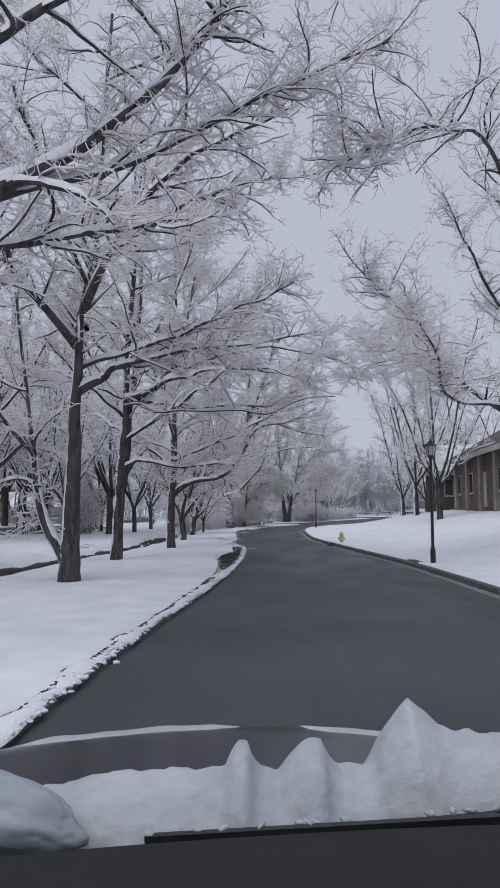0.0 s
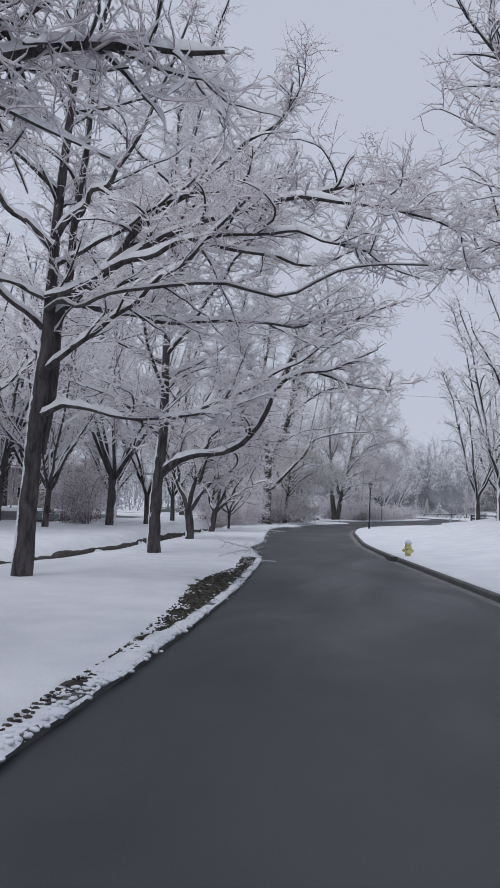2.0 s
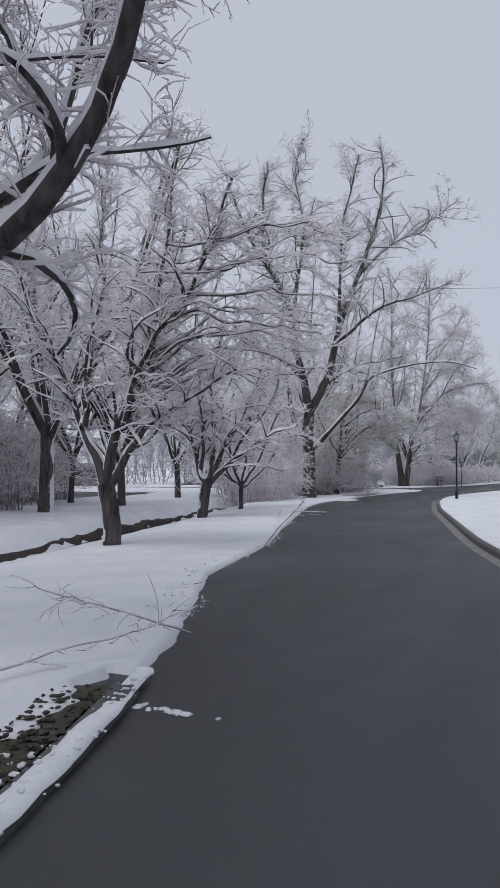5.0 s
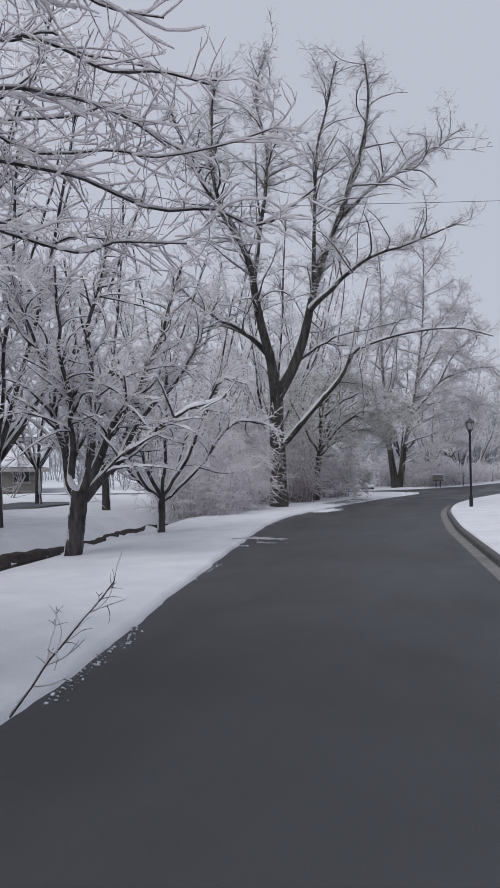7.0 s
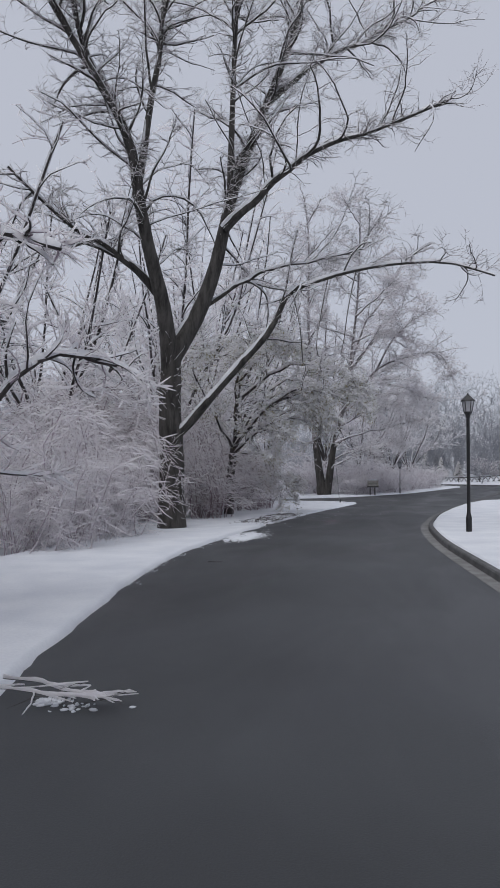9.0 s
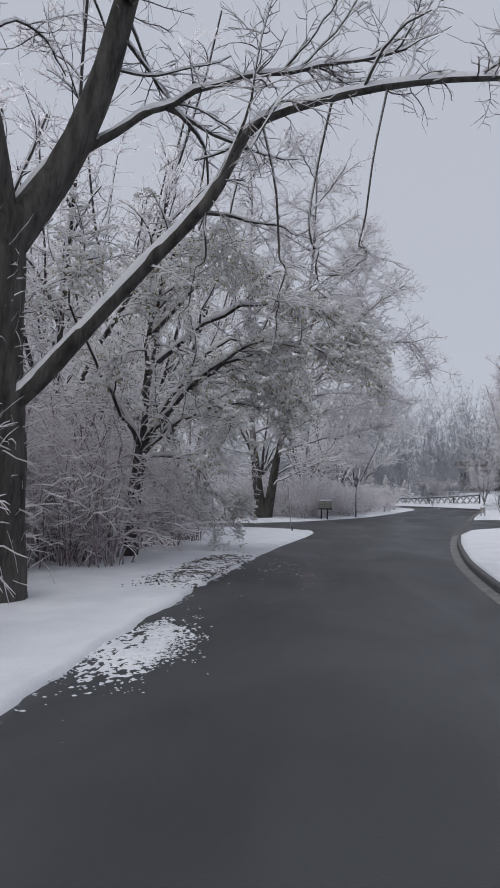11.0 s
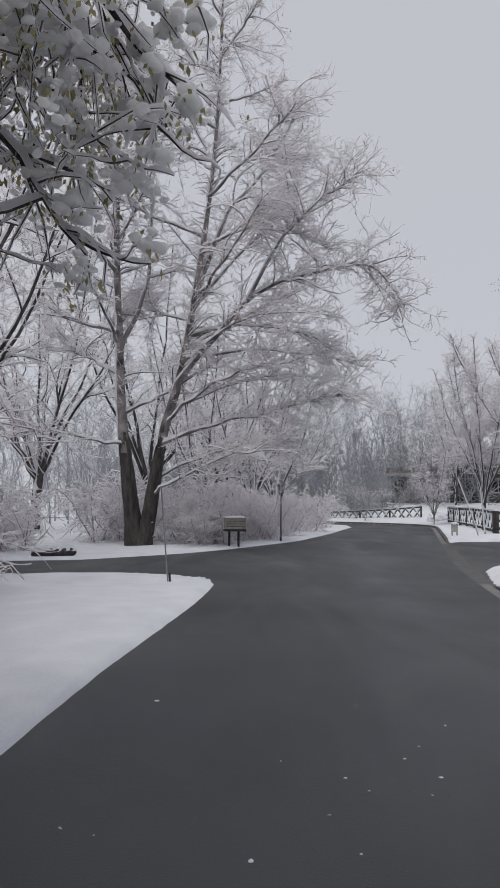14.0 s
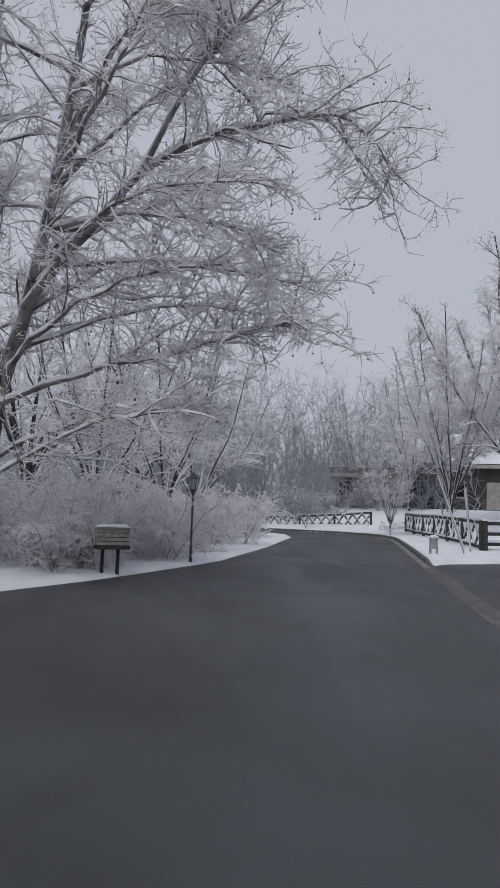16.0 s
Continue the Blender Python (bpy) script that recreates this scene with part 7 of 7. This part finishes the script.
def edge_crumbs(lo, hi, n, seed):
    """Small crumbs fallen from the ragged edge of the snow onto the asphalt."""
    rng = np.random.default_rng(seed)
    p = resample(LEFT_S[(LEFT_S[:, 1] > lo) & (LEFT_S[:, 1] < hi)], 0.08)
    i = rng.integers(1, len(p) - 1, n)
    t = p[i + 1] - p[i - 1]
    t /= np.hypot(*t.T)[:, None]
    patch = wave(p[i][:, 0], p[i][:, 1], 1.3, 62) + 0.6 * wave(p[i][:, 0], p[i][:, 1], 0.35, 63)
    i, t = i[patch > 0.35], t[patch > 0.35]
    n = len(i)
    off = 0.05 - np.abs(rng.normal(0, 0.05, n)) + 0.05 * wave(p[i][:, 0], p[i][:, 1], 0.5, 61)
    C = np.c_[p[i] + np.stack([-t[:, 1], t[:, 0]], 1) * off[:, None], 0.004 + np.clip(off, 0, 0.1) * 0.35]
    S = (0.003 + 0.014 * rng.uniform(0, 1, (n, 1)) ** 2) * np.stack([rng.uniform(0.8, 1.5, n), rng.uniform(0.7, 1.3, n), rng.uniform(0.5, 0.9, n)], 1)
    V, F = blob_set(C, S, rng)
    tagged(tris_object("snow_crumbs", V, F, SNOW, None), "crumbs of snow along the road edge", "snow", kind="stuff")


edge_crumbs(17.6, 60, 2200, 113)
slush("slush", 4.95, 16.98, 0.36, 0.05, 60, 98, "thin line of snow along a seam in the road", 0.05)
litter_leaves("leaf_litter", 19.5, 24.5, 420, (0.02, 0.5), 104, "dark withered leaves fallen on the verge snow", True)
litter_leaves("leaf_litter", -12, 17.5, 3400, (0.15, 1.1), 101, "wet dark leaves and clods on the verge")
litter_leaves("leaf_litter", 52.8, 58.6, 220, (0.0, 1.2), 102, "wet dark leaves and clods on the verge")
litter_leaves("leaf_litter", 53.6, 59.4, 9000, (0.06, 1.05), 103, "dark withered leaves fallen on the verge snow", True)


def verge_crumbs(lo, hi, n, off, seed):
    """Crumbs of snow left lying on a bare verge."""
    rng = np.random.default_rng(seed)
    p = resample(LEFT_S[(LEFT_S[:, 1] > lo) & (LEFT_S[:, 1] < hi)], 0.1)
    i = rng.integers(1, len(p) - 1, n)
    t = p[i + 1] - p[i - 1]
    t /= np.hypot(*t.T)[:, None]
    lim = np.interp(p[i][:, 1], [-12, -3, 2, 5, 9, 11.5, 13.7, 15, 17.5, 50], [0.1, 0.15, 0.25, 0.35, 0.75, 0.8, 0.45, 0.55, 0.55, 1.2])
    o = off[0] + (np.minimum(lim, off[1]) - off[0]) * rng.uniform(0, 1, n)
    C = np.c_[p[i] + np.stack([-t[:, 1], t[:, 0]], 1) * o[:, None], 0.06 + rng.uniform(0, 0.02, n)]
    C = C[wave(C[:, 0], C[:, 1], 0.35, 51) + 0.6 * wave(C[:, 0], C[:, 1], 0.9, 52) > 0.1]
    n = len(C)
    S = 0.004 + 0.034 * rng.uniform(0, 1, (n, 1)) ** 2.5 * np.stack([rng.uniform(0.7, 1.6, n), rng.uniform(0.6, 1.2, n), rng.uniform(0.3, 0.6, n)], 1)
    V, F = blob_set(C, S, rng, True)
    tagged(tris_object("snow_crumbs", V, F, SNOW, None), "crumbs of snow left on the bare verge", "snow", kind="stuff")


verge_crumbs(-12, 17.5, 2300, (-0.04, 0.9), 111)
verge_crumbs(52.5, 59, 400, (0.0, 1.3), 112)


# ---------------------------------------------------------------- front of the car where the drive begins
def car_front():
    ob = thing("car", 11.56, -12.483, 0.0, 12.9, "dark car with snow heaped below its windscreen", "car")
    # bonnet, bowed across and falling to the front
    n, m = 24, 16
    vs, fs = [], []
    for j in range(m + 1):
        v = j / m
        for i in range(n + 1):
            u = 2 * i / n - 1
            d = 1.02 + 0.98 * v - 0.16 * u * u * v
            z = 1.13 - 0.1 * v - 0.05 * u * u - 0.01 * max(0.0, v - 0.9) / 0.1 + 0.012 * math.cos(u * 7) * (1 - v)
            vs.append((u * 0.86, d, z))
    for j in range(m):
        for i in range(n):
            a = j * (n + 1) + i
            fs.append((a, a + 1, a + n + 2, a + n + 1))
    mesh_object("bonnet", vs, fs, CAR_PAINT, ob, "glossy dark bonnet", True)
    # pale strip modelled for the reflection and dusted snow along the bonnet's front edge
    for u0, u1 in ((-0.74, -0.03), (0.16, 0.9)):
        vs, fs = [], []
        for i in range(41):
            u = u0 + (u1 - u0) * i / 40
            end = min(1.0, 8 * i / 40, 8 * (40 - i) / 40)
            for o, h in ((-0.09, -0.002), (-0.06, 0.007), (-0.02, 0.01), (0.005, -0.004)):
                w = 0.02 * noise.noise(Vector((u * 9, o, 4.0)))
                vs.append((u * 0.86, 2.0 - 0.16 * u * u + o * end + w, 1.022 - 0.05 * u * u + h * end - 0.09 * o * end))
        for i in range(40):
            for j in range(3):
                a = 4 * i + j
                fs.append((a, a + 4, a + 5, a + 1))
        mesh_object("bonnet_streak", vs, fs, RIDGE_SNOW, ob, "thin streak for reflection and dusted snow on the bonnet edge", True)
    # nose and bumper
    vs, fs = [], []
    for k, (z, o) in enumerate(((0.96, 0.0), (0.86, 0.05), (0.7, 0.08), (0.5, 0.08), (0.3, 0.02))):
        for i in range(n + 1):
            u = 2 * i / n - 1
            vs.append((u * 0.86, 2.0 - 0.16 * u * u + o, z if k else 1.02 - 0.05 * u * u))
    for k in range(4):
        for i in range(n):
            a = k * (n + 1) + i
            fs.append((a, a + 1, a + n + 2, a + n + 1))
    mesh_object("bumper", vs, fs, CAR_PAINT, ob, "dark painted nose", True)
    for s in (-1, 1):
        bm = bmesh.new()
        pts = [(0.3, 0.3), (0.3, 1.04), (1.0, 1.06), (1.86, 0.95), (1.86, 0.3), (1.72, 0.3)] + [(1.36 + 0.36 * math.cos(a), 0.33 + 0.36 * math.sin(a)) for a in np.linspace(0.1, math.pi - 0.1, 9)] + [(1.0, 0.3)]
        a = [[bm.verts.new((s * o, y, z)) for y, z in pts] for o in (0.84, 0.89)]
        for k in range(len(pts)):
            q = (k + 1) % len(pts)
            bm.faces.new((a[0][k], a[0][q], a[1][q], a[1][k]))
        bm.faces.new(a[0])
        bm.faces.new(a[1][::-1])
        part("fender", bm, CAR_PAINT, ob)
        bm = turned([(0.2, -0.11), (0.33, -0.11), (0.34, -0.08), (0.34, 0.08), (0.33, 0.11), (0.2, 0.11)], 24)
        bmesh.ops.transform(bm, matrix=pose(s * 0.72, 1.36, 0.34, 0, 90, 0), verts=bm.verts)
        wh = part("wheel", bm, BLACK_METAL, ob, "black tyre")
        bm = turned([(0.2, -0.09), (0.2, 0.115), (0.05, 0.1)], 20)
        bmesh.ops.transform(bm, matrix=pose(s * 0.72, 1.36, 0.34, 0, 90 * s, 0), verts=bm.verts)
        part("rim", bm, GALV, wh)
        part("headlight", boxed(s * 0.55 - 0.17, s * 0.55 + 0.17, 1.9, 2.02, 0.74, 0.86, bevel=0.03), LANTERN, ob, "clear headlight")
    # dashboard, rising gently to the screen
    vs, fs = [], []
    for j in range(9):
        v = j / 8
        for i in range(n + 1):
            u = 2 * i / n - 1
            vs.append((u * 0.8, 0.22 + 0.5 * v - 0.04 * u * u * v, 1.255 + 0.045 * v - 0.16 * (1 - v) ** 3 - 0.02 * u * u + 0.05 * u))
    for j in range(8):
        for i in range(n):
            a = j * (n + 1) + i
            fs.append((a, a + 1, a + n + 2, a + n + 1))
    mesh_object("dashboard", vs, fs, DASH, ob, "black textured dashboard top", True)
    part("dash_front", boxed(-0.74, 0.74, 0.17, 0.26, 0.55, 1.03, bevel=0.03), DASH, ob)
    part("scuttle", boxed(-0.84, 0.84, 0.8, 1.06, 1.0, 1.1, bevel=0.03), DASH, ob, "black scuttle panel")
    # ridge of snow below the screen, with the screen's shade in its grey
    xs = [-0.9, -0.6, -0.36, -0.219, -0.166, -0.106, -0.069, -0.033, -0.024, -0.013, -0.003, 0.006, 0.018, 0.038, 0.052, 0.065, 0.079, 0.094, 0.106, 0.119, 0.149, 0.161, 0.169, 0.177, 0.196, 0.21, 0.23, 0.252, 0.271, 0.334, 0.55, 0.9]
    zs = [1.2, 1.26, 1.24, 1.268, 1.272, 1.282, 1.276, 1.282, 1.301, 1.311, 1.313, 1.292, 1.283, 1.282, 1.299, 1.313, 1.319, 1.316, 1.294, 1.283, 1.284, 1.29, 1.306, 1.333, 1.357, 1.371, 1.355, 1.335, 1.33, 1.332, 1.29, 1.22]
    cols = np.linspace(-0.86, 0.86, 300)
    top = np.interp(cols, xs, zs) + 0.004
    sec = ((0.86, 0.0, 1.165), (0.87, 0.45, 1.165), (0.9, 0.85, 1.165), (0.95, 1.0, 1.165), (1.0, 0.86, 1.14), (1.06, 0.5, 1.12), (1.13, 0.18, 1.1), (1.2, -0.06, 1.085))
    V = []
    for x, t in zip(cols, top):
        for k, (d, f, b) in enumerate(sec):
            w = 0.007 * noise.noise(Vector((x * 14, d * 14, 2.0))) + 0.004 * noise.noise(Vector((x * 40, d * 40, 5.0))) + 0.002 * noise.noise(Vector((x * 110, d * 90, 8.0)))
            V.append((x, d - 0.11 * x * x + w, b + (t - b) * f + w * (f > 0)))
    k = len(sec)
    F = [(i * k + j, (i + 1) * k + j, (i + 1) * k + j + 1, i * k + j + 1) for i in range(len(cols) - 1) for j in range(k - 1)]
    mesh_object("snow_ridge", V, F, RIDGE_SNOW, ob, "lumpy ridge of snow with peaks, greyed for shade", True)
    bm = bmesh.new()
    bmesh.ops.create_icosphere(bm, subdivisions=5, radius=1.0)
    for v in bm.verts:
        w = 1 + 0.2 * noise.noise(v.co * 1.3) + 0.03 * noise.noise(v.co * 4.0) + 0.02 * noise.noise(v.co * 13.0)
        v.co = Vector((-0.35 + 0.17 * v.co.x * w, 0.85 + 0.05 * v.co.y * w, 1.287 + 0.042 * v.co.z * w - 0.04 * v.co.x))
    part("ice_lump", bm, ICE, ob, "grey-blue lump of ice and snow", True)
    wiper = part("wiper", beam(bmesh.new(), (-0.12, 0.835, 1.243), (0.62, 0.8, 1.3), 0.01, 0.014), BLACK_METAL, ob, "black wiper blade under snow")
    part("wiper_arm", beam(bmesh.new(), (0.02, 0.86, 1.235), (0.4, 0.825, 1.285), 0.012, 0.01), BLACK_METAL, wiper)
    # crumbs of snow caught along the wiper
    rng = np.random.default_rng(7)
    C = np.stack([rng.uniform(-0.1, 0.6, 26) + 0.02 * rng.normal(size=26), np.full(26, 0.836), np.zeros(26)], 1)
    C[:, 2] = 1.25 + (C[:, 0] + 0.12) * 0.072
    V2, F2 = blob_set(C, rng.uniform(0.002, 0.007, (26, 3)) * np.array([1.8, 0.8, 0.9]), rng)
    tris_object("wiper_snow", V2, F2, RIDGE_SNOW, ob, "crumbs of snow caught on the wiper")


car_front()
